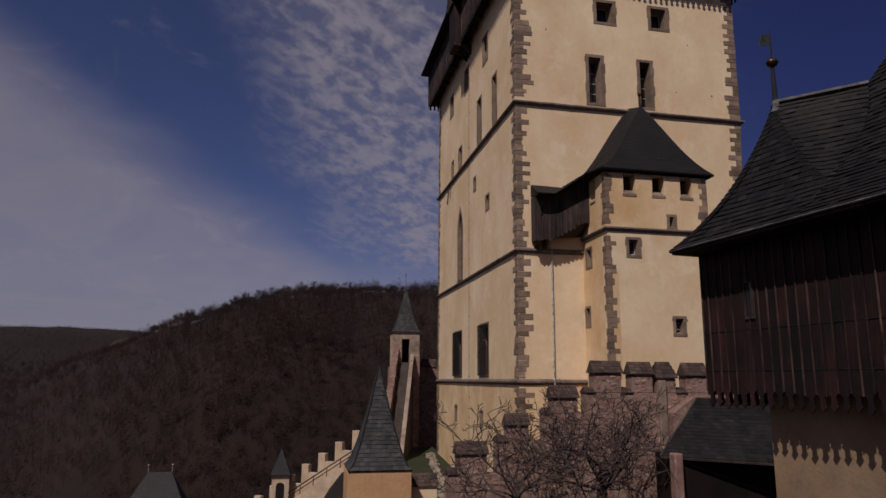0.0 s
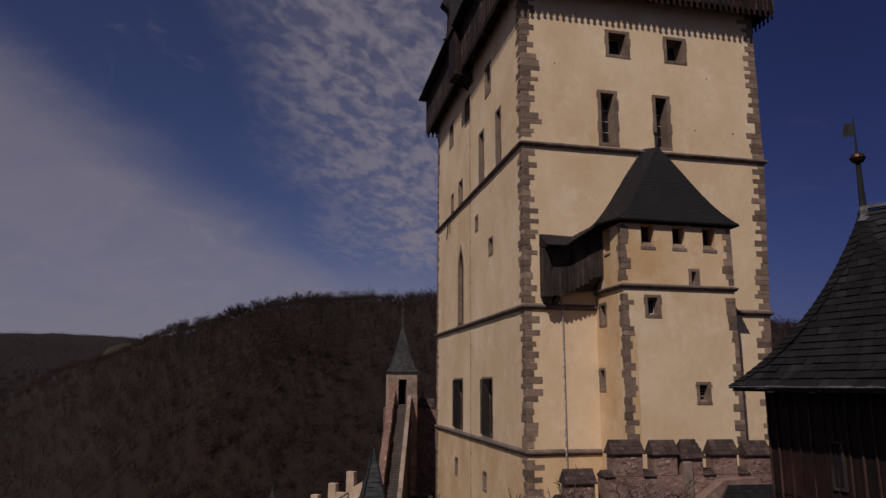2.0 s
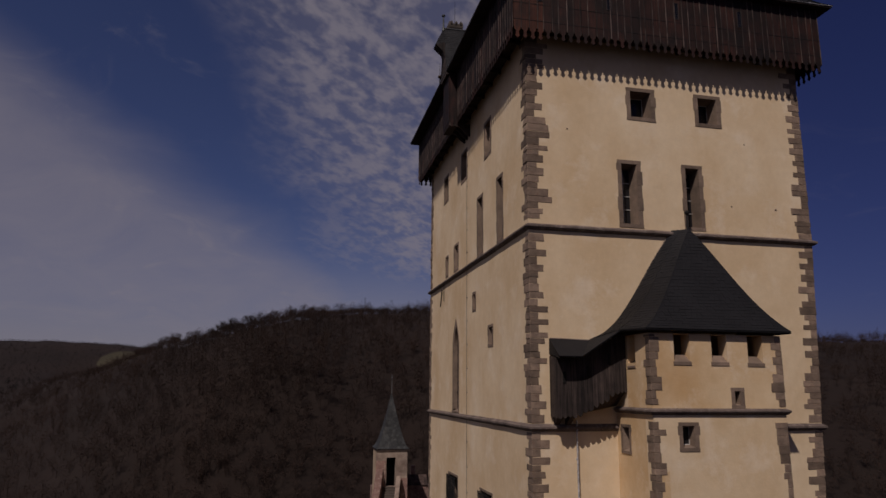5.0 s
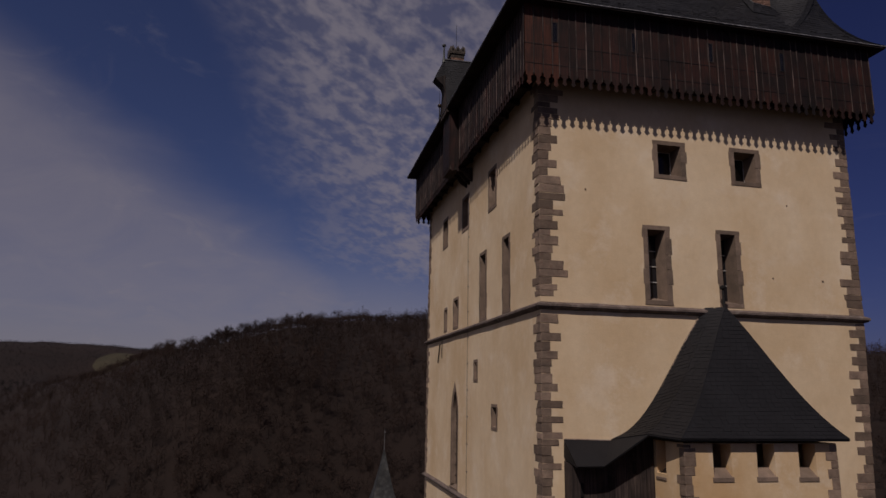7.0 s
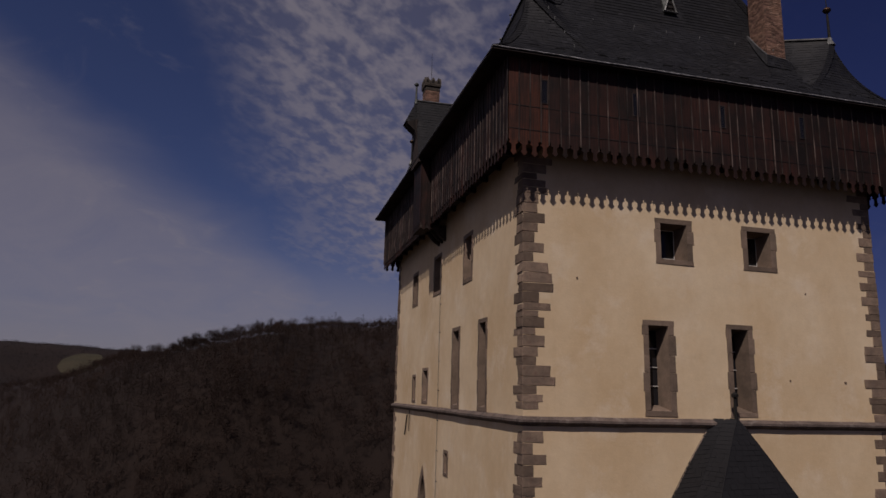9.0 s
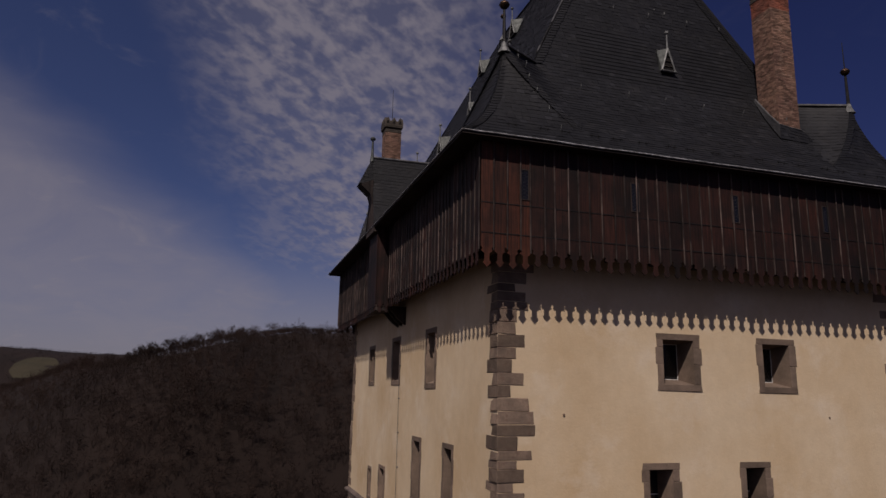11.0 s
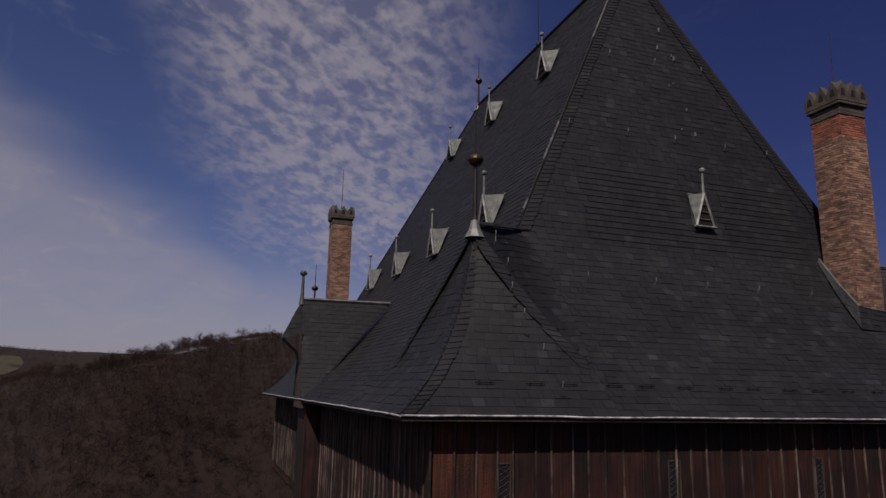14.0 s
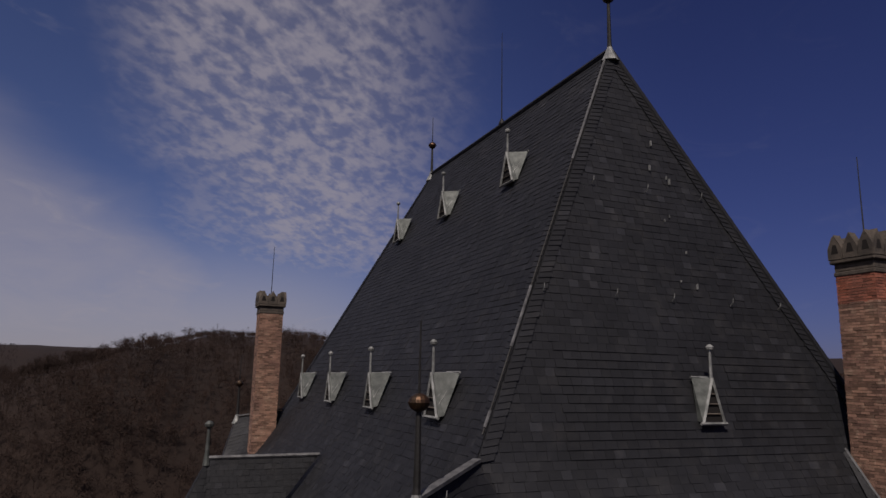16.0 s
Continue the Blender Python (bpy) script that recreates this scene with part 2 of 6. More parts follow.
RUBBLE = material("red_rubble_stone", (0.27, 0.165, 0.135), (0.16, 0.095, 0.08), 0.95, 10, 0.7, 0.8, 6, vary=0.4, island=True, third=(0.40, 0.32, 0.26))
RUBBLE_MORTAR = material("rubble_mortar", (0.28, 0.185, 0.15), (0.17, 0.105, 0.085), 0.95, 7, 1.4, 0.9, 6, third=(0.37, 0.29, 0.235))
CAP_TILE = material("brown_cap_tile", (0.075, 0.048, 0.04), (0.04, 0.028, 0.025), 0.85, 10, 1.5, 0.5, 18, vary=0.35, third=(0.12, 0.09, 0.075))
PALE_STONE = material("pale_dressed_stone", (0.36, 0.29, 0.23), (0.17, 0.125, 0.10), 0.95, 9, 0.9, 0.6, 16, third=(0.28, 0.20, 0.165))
# stair parapet stone with the shade of its sides in the colour
SHADED_SIDE_STONE = material("shaded_parapet_stone", (0.085, 0.068, 0.058), (0.05, 0.04, 0.035), 0.95, 9, 0.9, 0.6, 16)
GRASS = material("meadow_grass", (0.031, 0.043, 0.016), (0.022, 0.028, 0.011), 0.95, 3, 0.3, 0.8, 9)
GRAVEL = material("path_gravel", (0.36, 0.31, 0.25), (0.25, 0.21, 0.17), 0.95, 9, 0.8, 0.6, 20)
BARK = material("bare_bark", (0.085, 0.062, 0.056), (0.042, 0.030, 0.028), 0.9, 9, 2, 0.5, 20)
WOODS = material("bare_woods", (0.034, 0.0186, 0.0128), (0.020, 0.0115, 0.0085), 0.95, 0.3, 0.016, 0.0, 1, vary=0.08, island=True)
# near-black colour that stands in for the shade of openings and interiors
DARK = material("interior_shade", (0.012, 0.010, 0.009), None, 0.9)
PAINT = material("pale_glazing_bar", (0.62, 0.60, 0.56), None, 0.6)
WOODS_FAR = material("dark_far_woods", (0.0125, 0.0098, 0.0098), (0.0085, 0.0068, 0.0070), 0.95, 0.3, 0.016, 0.0, 1, vary=0.08, island=True)
MEADOW = material("pale_winter_meadow", (0.055, 0.045, 0.026), (0.038, 0.034, 0.019), 0.95, 0.2, 0.02, 0.2, 0.5)
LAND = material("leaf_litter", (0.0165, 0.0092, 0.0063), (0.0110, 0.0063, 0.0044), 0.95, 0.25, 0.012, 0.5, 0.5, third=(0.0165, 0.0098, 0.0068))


def glass():
    mat = bpy.data.materials.new("window_glass")
    mat.use_nodes = True
    b = mat.node_tree.nodes["Principled BSDF"]
    b.inputs["Base Color"].default_value = (0.015, 0.015, 0.018, 1)
    b.inputs["Roughness"].default_value, b.inputs["Specular IOR Level"].default_value = 0.12, 0.5
    return mat


GLASS = glass()


# ---- building blocks ----
def mesh_of(bm, name, mat=None, smooth=False):
    me = bpy.data.meshes.new(name)
    bmesh.ops.recalc_face_normals(bm, faces=bm.faces)
    bm.to_mesh(me)
    bm.free()
    if mat:
        me.materials.append(mat)
    if smooth:
        for p in me.polygons:
            p.use_smooth = True
    return me


def part(name, bm, mat, parent=None, label="", kind="", smooth=False):
    ob = new(name, mesh_of(bm, name, mat, smooth))
    ob.parent = parent
    return tagged(ob, label, kind=kind)


def raw(name, verts, faces, mat, parent=None, label="", kind=""):
    me = bpy.data.meshes.new(name)
    me.from_pydata(verts, [], faces)
    me.materials.append(mat)
    ob = new(name, me)
    ob.parent = parent
    return tagged(ob, label, kind=kind)


def share(name, me, m, parent):
    ob = new(name, me)
    ob.parent = parent
    ob.matrix_basis = m
    return ob


def thing(name, label, category, kind="", group="", at=(0, 0, 0)):
    ob = new(name)
    ob.location = at
    ob.empty_display_size = 0.5
    return tagged(ob, label, category, group, kind)


def box(bm, x0, x1, y0, y1, z0, z1, bevel=0.0):
    r = bmesh.ops.create_cube(bm, size=1.0)
    bmesh.ops.scale(bm, vec=(x1 - x0, y1 - y0, z1 - z0), verts=r["verts"])
    bmesh.ops.translate(bm, vec=((x0 + x1) / 2, (y0 + y1) / 2, (z0 + z1) / 2), verts=r["verts"])
    if bevel:
        es = list({e for v in r["verts"] for e in v.link_edges})
        bmesh.ops.bevel(bm, geom=es, offset=bevel, segments=1, affect="EDGES")


def prism(bm, poly, axis, a, b):
    """A polygon given in the two other axes, drawn out from a to b along axis."""
    def pt(p, q):
        c = list(p)
        c.insert("xyz".index(axis), q)
        return bm.verts.new(c)
    lo, hi = [pt(p, a) for p in poly], [pt(p, b) for p in poly]
    n = len(poly)
    bm.faces.new(lo), bm.faces.new(hi)
    for i in range(n):
        bm.faces.new((lo[i], lo[(i + 1) % n], hi[(i + 1) % n], hi[i]))


def lathe(bm, profile, at=(0, 0, 0), seg=12):
    """A turned shape: (radius, height) pairs round an upright line."""
    rings = []
    for r, z in profile:
        rings.append([bm.verts.new((at[0] + r * math.cos(2 * math.pi * k / seg), at[1] + r * math.sin(2 * math.pi * k / seg), at[2] + z)) for k in range(seg)])
    for a, b in zip(rings, rings[1:]):
        for k in range(seg):
            bm.faces.new((a[k], a[(k + 1) % seg], b[(k + 1) % seg], b[k]))
    bm.faces.new(rings[0]), bm.faces.new(rings[-1])


def bar(bm, a, b, r, sides=6, r2=None):
    a, b = Vector(a), Vector(b)
    q = (b - a).to_track_quat("Z", "Y").to_matrix()
    ra, rb = r, r if r2 is None else r2
    lo = [bm.verts.new(a + q @ Vector((ra * math.cos(2 * math.pi * k / sides), ra * math.sin(2 * math.pi * k / sides), 0))) for k in range(sides)]
    hi = [bm.verts.new(b + q @ Vector((rb * math.cos(2 * math.pi * k / sides), rb * math.sin(2 * math.pi * k / sides), 0))) for k in range(sides)]
    for k in range(sides):
        bm.faces.new((lo[k], lo[(k + 1) % sides], hi[(k + 1) % sides], hi[k]))
    bm.faces.new(lo), bm.faces.new(hi)


def tube(bm, pts, r, sides=6):
    """A bent round bar along a line of points."""
    pts = [Vector(p) for p in pts]
    rings = []
    for i, p in enumerate(pts):
        d = pts[min(i + 1, len(pts) - 1)] - pts[max(i - 1, 0)]
        q = d.to_track_quat("Z", "Y").to_matrix()
        rings.append([bm.verts.new(p + q @ Vector((r * math.cos(2 * math.pi * k / sides), r * math.sin(2 * math.pi * k / sides), 0))) for k in range(sides)])
    for a, b in zip(rings, rings[1:]):
        for k in range(sides):
            bm.faces.new((a[k], a[(k + 1) % sides], b[(k + 1) % sides], b[k]))
    bm.faces.new(rings[0]), bm.faces.new(rings[-1])


def place(side, u, d, z, w=17.0):
    """A point on a face of a building: u along it, d into it."""
    return (u, d, z) if side == "front" else (d, u, z)


def pierced(side, u0, u1, z0, z1, thick, holes, base=0.0):
    """A wall with openings right through it; base is where its outer face stands."""
    us = sorted({u0, u1, *[h[0] for h in holes], *[h[1] for h in holes]})
    zs = sorted({z0, z1, *[h[2] for h in holes], *[h[3] for h in holes]})
    # split long spans, so that the render can be a little uneven
    def split(vals, step):
        outl = []
        for a, b in zip(vals, vals[1:]):
            n = max(1, round((b - a) / step))
            outl += [a + (b - a) * i / n for i in range(n)]
        return outl + [vals[-1]]
    us, zs = split(us, 1.4), split(zs, 1.4)
    bm = bmesh.new()
    cache = {}

    def v(u, d, z):
        k = (round(u, 4), d, round(z, 4))
        if k not in cache:
            wob = 0.0 if d else 0.022 * noise.noise(Vector((u * 0.4, z * 0.4, base)))
            edge = u in (u0, u1)
            cache[k] = bm.verts.new(place(side, u, base + d + (0 if edge else wob), z))
        return cache[k]

    def solid(i, j):
        if not (0 <= i < len(us) - 1 and 0 <= j < len(zs) - 1):
            return False
        cu, cz = (us[i] + us[i + 1]) / 2, (zs[j] + zs[j + 1]) / 2
        return not any(h[0] < cu < h[1] and h[2] < cz < h[3] for h in holes)
    for i in range(len(us) - 1):
        for j in range(len(zs) - 1):
            if not solid(i, j):
                continue
            a, b, c, d = us[i], us[i + 1], zs[j], zs[j + 1]
            for dd in (0.0, thick):
                bm.faces.new((v(a, dd, c), v(b, dd, c), v(b, dd, d), v(a, dd, d)))
            for (di, dj, p, q) in ((-1, 0, (a, c), (a, d)), (1, 0, (b, c), (b, d)), (0, -1, (a, c), (b, c)), (0, 1, (a, d), (b, d))):
                if not solid(i + di, j + dj):
                    bm.faces.new((v(p[0], 0.0, p[1]), v(q[0], 0.0, q[1]), v(q[0], thick, q[1]), v(p[0], thick, p[1])))
    return bm


def stone_meshes(mat, count=6, rough=0.05, name="stone"):
    """Unit blocks with worn, uneven edges, to be scaled."""
    got = []
    rnd = random.Random(5)
    for i in range(count):
        bm = bmesh.new()
        box(bm, -0.5, 0.5, -0.5, 0.5, -0.5, 0.5, 0.03)
        for v in bm.verts:
            v.co += Vector((rnd.uniform(-rough, rough), rnd.uniform(-rough, rough) * 0.5, rnd.uniform(-rough, rough)))
        got.append(mesh_of(bm, name, mat))
    return got


QUOIN_MESH = stone_meshes(QUOIN, 6, 0.028, "quoin")
JAMB_MESH = stone_meshes(SURROUND, 6, 0.012, "jamb_stone")


def scaled(x0, x1, y0, y1, z0, z1):
    return Matrix.Translation(((x0 + x1) / 2, (y0 + y1) / 2, (z0 + z1) / 2)) @ Matrix.Diagonal((x1 - x0, y1 - y0, z1 - z0, 1))


def window(parent, side, u0, u1, z0, z1, base=0.0, depth=0.52, band=0.2, bars=0, sill=True, grille=False, rnd=random.Random(3)):
    """A stone-framed opening: jamb stones, lintel, sill, a splayed reveal, a dark pane and its bars."""
    w = new("window")
    w.parent = parent
    P = lambda u, d, z: place(side, u, base + d, z)
    iu0, iu1, iz0, iz1 = u0 + band, u1 - band, z0 + band * 0.9, z1 - band * 0.9
    wide, tall = iu1 - iu0, iz1 - iz0
    du0, du1 = iu0 + wide * 0.07, iu1 - wide * 0.10
    dz0, dz1 = iz0 + min(0.22, tall * 0.12), iz1 - min(0.12, tall * 0.06)
    if grille:
        du0, du1, dz0, dz1 = iu0 + 0.05, iu1 - 0.05, iz0 + 0.05, iz1 - 0.05
    # splayed reveal
    bm = bmesh.new()
    o = [bm.verts.new(P(*c)) for c in ((iu0, 0.0, iz0), (iu1, 0.0, iz0), (iu1, 0.0, iz1), (iu0, 0.0, iz1))]
    n = [bm.verts.new(P(*c)) for c in ((du0, depth, dz0), (du1, depth, dz0), (du1, depth, dz1), (du0, depth, dz1))]
    b = [bm.verts.new(P(*c)) for c in ((u0, depth, z0), (u1, depth, z0), (u1, depth, z1), (u0, depth, z1))]
    for i in range(4):
        j = (i + 1) % 4
        bm.faces.new((o[i], o[j], n[j], n[i]))
        bm.faces.new((n[i], n[j], b[j], b[i]))
    part("reveal", bm, SURROUND, w)
    bm = bmesh.new()
    box(bm, *sorted((P(du0 - 0.02, depth + 0.02, 0)[0], P(du1 + 0.02, depth + 0.05, 0)[0])), *sorted((P(du0 - 0.02, depth + 0.02, 0)[1], P(du1 + 0.02, depth + 0.05, 0)[1])), dz0 - 0.02, dz1 + 0.02)
    part("pane", bm, GLASS, w, "dark leaded glass pane")

    def stone(name, a, bb, c, d, proud=0.02, into=0.16):
        p, q = P(a, -proud, c), P(bb, into, d)
        share(name, rnd.choice(JAMB_MESH), scaled(*sorted((p[0], q[0])), *sorted((p[1], q[1])), c, d), w)
    z = z0 + band * 0.9
    k = 0
    while z < z1 - band * 0.9 - 0.05:
        h = min(rnd.uniform(0.5, 0.95), z1 - band * 0.9 - z)
        stone("jamb_stone", u0 - rnd.uniform(0.0, 0.02) - (0.05 if k % 3 == 1 else 0), iu0, z + 0.004, z + h - 0.004)
        stone("jamb_stone", iu1, u1 + rnd.uniform(0.0, 0.03) + (0.07 if k % 2 else 0), z + 0.004, z + h - 0.004)
        z += h
        k += 1
    stone("lintel", u0 - 0.02, u1 + 0.03, z1 - band * 0.9, z1)
    stone("sill", u0 - 0.02, u1 + 0.02, z0, z0 + band * 0.9, 0.03)
    if not bars and not grille and wide > 0.55:
        bm = bmesh.new()
        step = 0.13
        k = int((du1 - du0 + dz1 - dz0) / step)
        for i in range(k + 1):
            for sg in (0, 1):
                c = i * step
                a_ = (max(0.0, c - (dz1 - dz0)), min(c, dz1 - dz0))
                b_ = (min(c, du1 - du0), max(0.0, c - (du1 - du0)))
                ua, ub = (du0 + a_[0], du0 + b_[0]) if sg == 0 else (du1 - a_[0], du1 - b_[0])
                bar(bm, P(ua, depth + 0.012, dz0 + a_[1]), P(ub, depth + 0.012, dz0 + b_[1]), 0.008, 4)
        part("lattice", bm, IRON, w, "diagonal lead lattice")
        bm = bmesh.new()
        for a_, b_ in (((du0, dz0), (du1, dz0)), ((du0, dz1), (du1, dz1)), ((du0, dz0), (du0, dz1)), ((du1, dz0), (du1, dz1))):
            bar(bm, P(a_[0], depth - 0.005, a_[1]), P(b_[0], depth - 0.005, b_[1]), 0.02, 4)
        part("frame", bm, PAINT, w, "pale window frame")
    if bars:
        for i in range(bars):
            zz = dz0 + (dz1 - dz0) * (i + 1) / (bars + 1)
            bm = bmesh.new()
            p, q = P(du0, depth - 0.04, zz - 0.018), P(du1, depth - 0.01, zz + 0.018)
            box(bm, *sorted((p[0], q[0])), *sorted((p[1], q[1])), zz - 0.018, zz + 0.018)
            part("glazing_bar", bm, IRON if bars > 3 else PAINT, w, "glazing bar")
        bm = bmesh.new()
        um = (du0 + du1) / 2
        p, q = P(um - 0.012, depth - 0.035, dz0), P(um + 0.012, depth - 0.012, dz1)
        box(bm, *sorted((p[0], q[0])), *sorted((p[1], q[1])), dz0, dz1)
        part("glazing_bar", bm, PAINT if bars == 3 else IRON, w)
    if grille:
        nb = max(2, round((du1 - du0) / 0.14))
        for i in range(nb):
            uu = iu0 + (iu1 - iu0) * (i + 0.5) / nb
            bm = bmesh.new()
            bar(bm, P(uu, -0.20, iz0), P(uu, -0.20, iz1), 0.016, 5)
            part("iron_bar", bm, IRON, w, "dark iron bar")
        nz = max(2, round((iz1 - iz0) / 0.2))
        for i in range(nz):
            zz = iz0 + (iz1 - iz0) * (i + 0.5) / nz
            bm = bmesh.new()
            bar(bm, P(iu0 - 0.02, -0.21, zz), P(iu1 + 0.02, -0.21, zz), 0.018, 5)
            for ue in (iu0 - 0.02, iu1 + 0.02):
                bar(bm, P(ue, -0.22, zz), P(ue, 0.05, zz), 0.018, 5)
            part("iron_bar", bm, IRON, w, "dark iron bar")
    return w


def quoins(parent, x, y, dx, dy, z0, z1, rnd, big=1.0, skip=(), wide=1.0):
    """Corner stones climbing a corner at x, y; dx, dy point along the two walls. Every stone lies long on one wall, short on the other."""
    z, k = z0, 0
    while z < z1:
        h = rnd.uniform(0.26, 0.46)
        h = min(h, z1 - z)
        if any(a - 0.2 < z + h / 2 < b + 0.2 for a, b in skip):
            z += h
            continue
        longx = (k % 2 == 0) != (rnd.random() < 0.2)
        a = (rnd.uniform(0.72, 1.2) if longx else rnd.uniform(0.40, 0.62)) * big * (wide if z > 28.0 else 0.9)
        b = (rnd.uniform(0.52, 0.68) if longx else rnd.uniform(0.7, 1.05)) * big
        p = rnd.uniform(0.012, 0.03)
        xc = x(z + h / 2) if callable(x) else x
        xs = sorted((xc - dx * p, xc + dx * a))
        ys = sorted((y - dy * p, y + dy * b))
        share("quoin", rnd.choice(QUOIN_MESH), scaled(*xs, *ys, z + 0.006, z + h - 0.006), parent)
        z += h
        k += 1


# ---- roofs ----
def along(poly, s):
    """A point at share s of the length of a polyline."""
    d = [0.0]
    for a, b in zip(poly, poly[1:]):
        d.append(d[-1] + (Vector(b) - Vector(a)).length)
    t = max(0.0, min(1.0, s)) * d[-1]
    for i in range(len(poly) - 1):
        if t <= d[i + 1] or i == len(poly) - 2:
            f = (t - d[i]) / max(1e-6, d[i + 1] - d[i])
            return Vector(poly[i]).lerp(Vector(poly[i + 1]), min(1.0, f))


def at_z(poly, z):
    for a, b in zip(poly, poly[1:]):
        if a[2] <= z <= b[2] + 1e-9:
            f = (z - a[2]) / max(1e-6, b[2] - a[2])
            return Vector(a).lerp(Vector(b), f)
    return Vector(poly[-1]) if z > poly[-1][2] else Vector(poly[0])


def bezier(a, b, c, n=10):
    a, b, c = Vector(a), Vector(b), Vector(c)
    return [tuple(a * (1 - t) ** 2 + b * 2 * t * (1 - t) + c * t * t) for t in [i / n for i in range(n + 1)]]


class Slating:
    """Collects the slates and the boarding of a roof."""
    def __init__(self, seed=1, lifts=(0.010, 0.023)):
        self.lifts = lifts
        self.v, self.f, self.bv, self.bf = [], [], [], []
        self.rnd = random.Random(seed)
        self.pieces = []

    def slate(self, a, b, c, d, n, lift=None):
        """Lower edge a-b, upper edge d-c, thin and tilted up at its foot."""
        lift = self.rnd.uniform(*self.lifts) if lift is None else lift
        lo = n * lift
        hi = n * 0.006
        t = n * 0.012
        k = len(self.v)
        j = [n * self.rnd.uniform(-0.004, 0.006) for _ in range(2)]
        self.v += [tuple(a + lo + j[0]), tuple(b + lo + j[1]), tuple(c + hi), tuple(d + hi), tuple(a + lo + j[0] - t * 1.6), tuple(b + lo + j[1] - t * 1.6)]
        self.f += [(k, k + 1, k + 2, k + 3), (k + 4, k + 5, k + 1, k), (k + 4, k, k + 3), (k + 1, k + 5, k + 2)]

    def field(self, left, right, width=0.34, course=0.25, keep=None, rows=None):
        """Slates between two edges, from foot to top; left and right are functions of s in 0..1."""
        l0, l1 = left(0.0), left(1.0)
        length = 0.0
        p = (left(0) + right(0)) / 2
        for i in range(1, 41):
            q = (left(i / 40) + right(i / 40)) / 2
            length += (q - p).length
            p = q
        n = rows or max(2, round(length / course))
        base = []
        for i in range(n + 1):
            base.append((left(i / n), right(i / n)))
        k = len(self.bv)
        for a, b in base:
            for j in range(5):
                self.bv.append(tuple(a.lerp(b, j / 4)))
        for i in range(n):
            for j in range(4):
                self.bf.append((k + i * 5 + j, k + i * 5 + j + 1, k + (i + 1) * 5 + j + 1, k + (i + 1) * 5 + j))
        for i in range(n):
            a0, b0 = base[i]
            a1, b1 = base[i + 1]
            e0, e1 = (b0 - a0), (b1 - a1)
            L0 = e0.length
            if L0 < 0.05:
                continue
            d = e0 / L0
            up = ((a1 + b1) - (a0 + b0)) / 2
            nrm = d.cross(up).normalized()
            if nrm.z < 0:
                nrm = -nrm
            off = (i % 2) * 0.5 + self.rnd.uniform(-0.12, 0.12)
            c = -off * width
            L1 = e1.length
            while c < L0:
                w = width * self.rnd.uniform(0.8, 1.2)
                u0, u1 = max(0.0, c), min(L0, c + w)
                c += w
                if u1 - u0 < 0.03:
                    continue
                g = 0.004
                pa, pb = a0 + d * (u0 + g), a0 + d * (u1 - g)
                def top(p):
                    if L1 < 1e-4:
                        return a1.copy()
                    return a1 + e1 * max(0.0, min(1.0, (p - a1).dot(e1) / (L1 * L1)))
                pd, pc = top(pa), top(pb)
                pad = up.normalized() * 0.05
                if keep and keep(pa, pb, pc, pd):
                    self.pieces.append((pa, pb, pc + pad, pd + pad, nrm))
                    continue
                self.slate(pa, pb, pc + pad, pd + pad, nrm)

    def swept(self, A, M, B, width=0.3, course=0.2, n=None):
        """Slates on a hollow valley: every course bends from A through M to B."""
        P = lambda s, u: A(s) * (1 - u) ** 2 + M(s) * 2 * u * (1 - u) + B(s) * u * u
        n = n or max(3, round((A(1) - A(0)).length / course))
        nb = 10
        k = len(self.bv)
        for i in range(n + 1):
            for j in range(nb + 1):
                self.bv.append(tuple(P(i / n, j / nb)))
        for i in range(n):
            for j in range(nb):
                q = k + i * (nb + 1) + j
                self.bf.append((q, q + 1, q + nb + 2, q + nb + 1))
        for i in range(n):
            ln = sum((P(i / n, (j + 1) / 8) - P(i / n, j / 8)).length for j in range(8))
            m = max(2, round(ln / width))
            o = (i % 2) * 0.5
            for j in range(m + 1):
                u0, u1 = max(0.0, (j - o) / m), min(1.0, (j + 1 - o) / m)
                if u1 - u0 < 0.05 / m:
                    continue
                a, b, c, d = P(i / n, u0), P(i / n, u1), P(min(1, (i + 1.2) / n), u1), P(min(1, (i + 1.2) / n), u0)
                nrm = (b - a).cross((d + c - a - b) / 2)
                if nrm.length < 1e-6:
                    continue
                nrm.normalize()
                if nrm.z < 0:
                    nrm = -nrm
                self.slate(a, b, c, d, nrm)

    def border(self, poly, e, width=0.36, step=0.17, proud=0.014):
        """A strip of cut slates along a hip; e points from the hip into the slope."""
        ln = sum((Vector(b) - Vector(a)).length for a, b in zip(poly, poly[1:]))
        n = max(2, round(ln / step))
        e = Vector(e)
        for i in range(n):
            a, d = along(poly, i / n), along(poly, (i + 1.35) / n)
            w = width * self.rnd.uniform(0.94, 1.06) * min(1.0, (n - i) / 5)
            t = (d - a).normalized()
            nrm = e.cross(t)
            if nrm.z < 0:
                nrm = -nrm
            nrm.normalize()
            up = Vector((0, 0, 1)) - nrm * nrm.z
            tilt = up * 0.05
            o = nrm * proud
            self.slate(a + o, a + e * w + tilt + o, d + e * w + tilt + o, d + o, nrm, proud + 0.008)

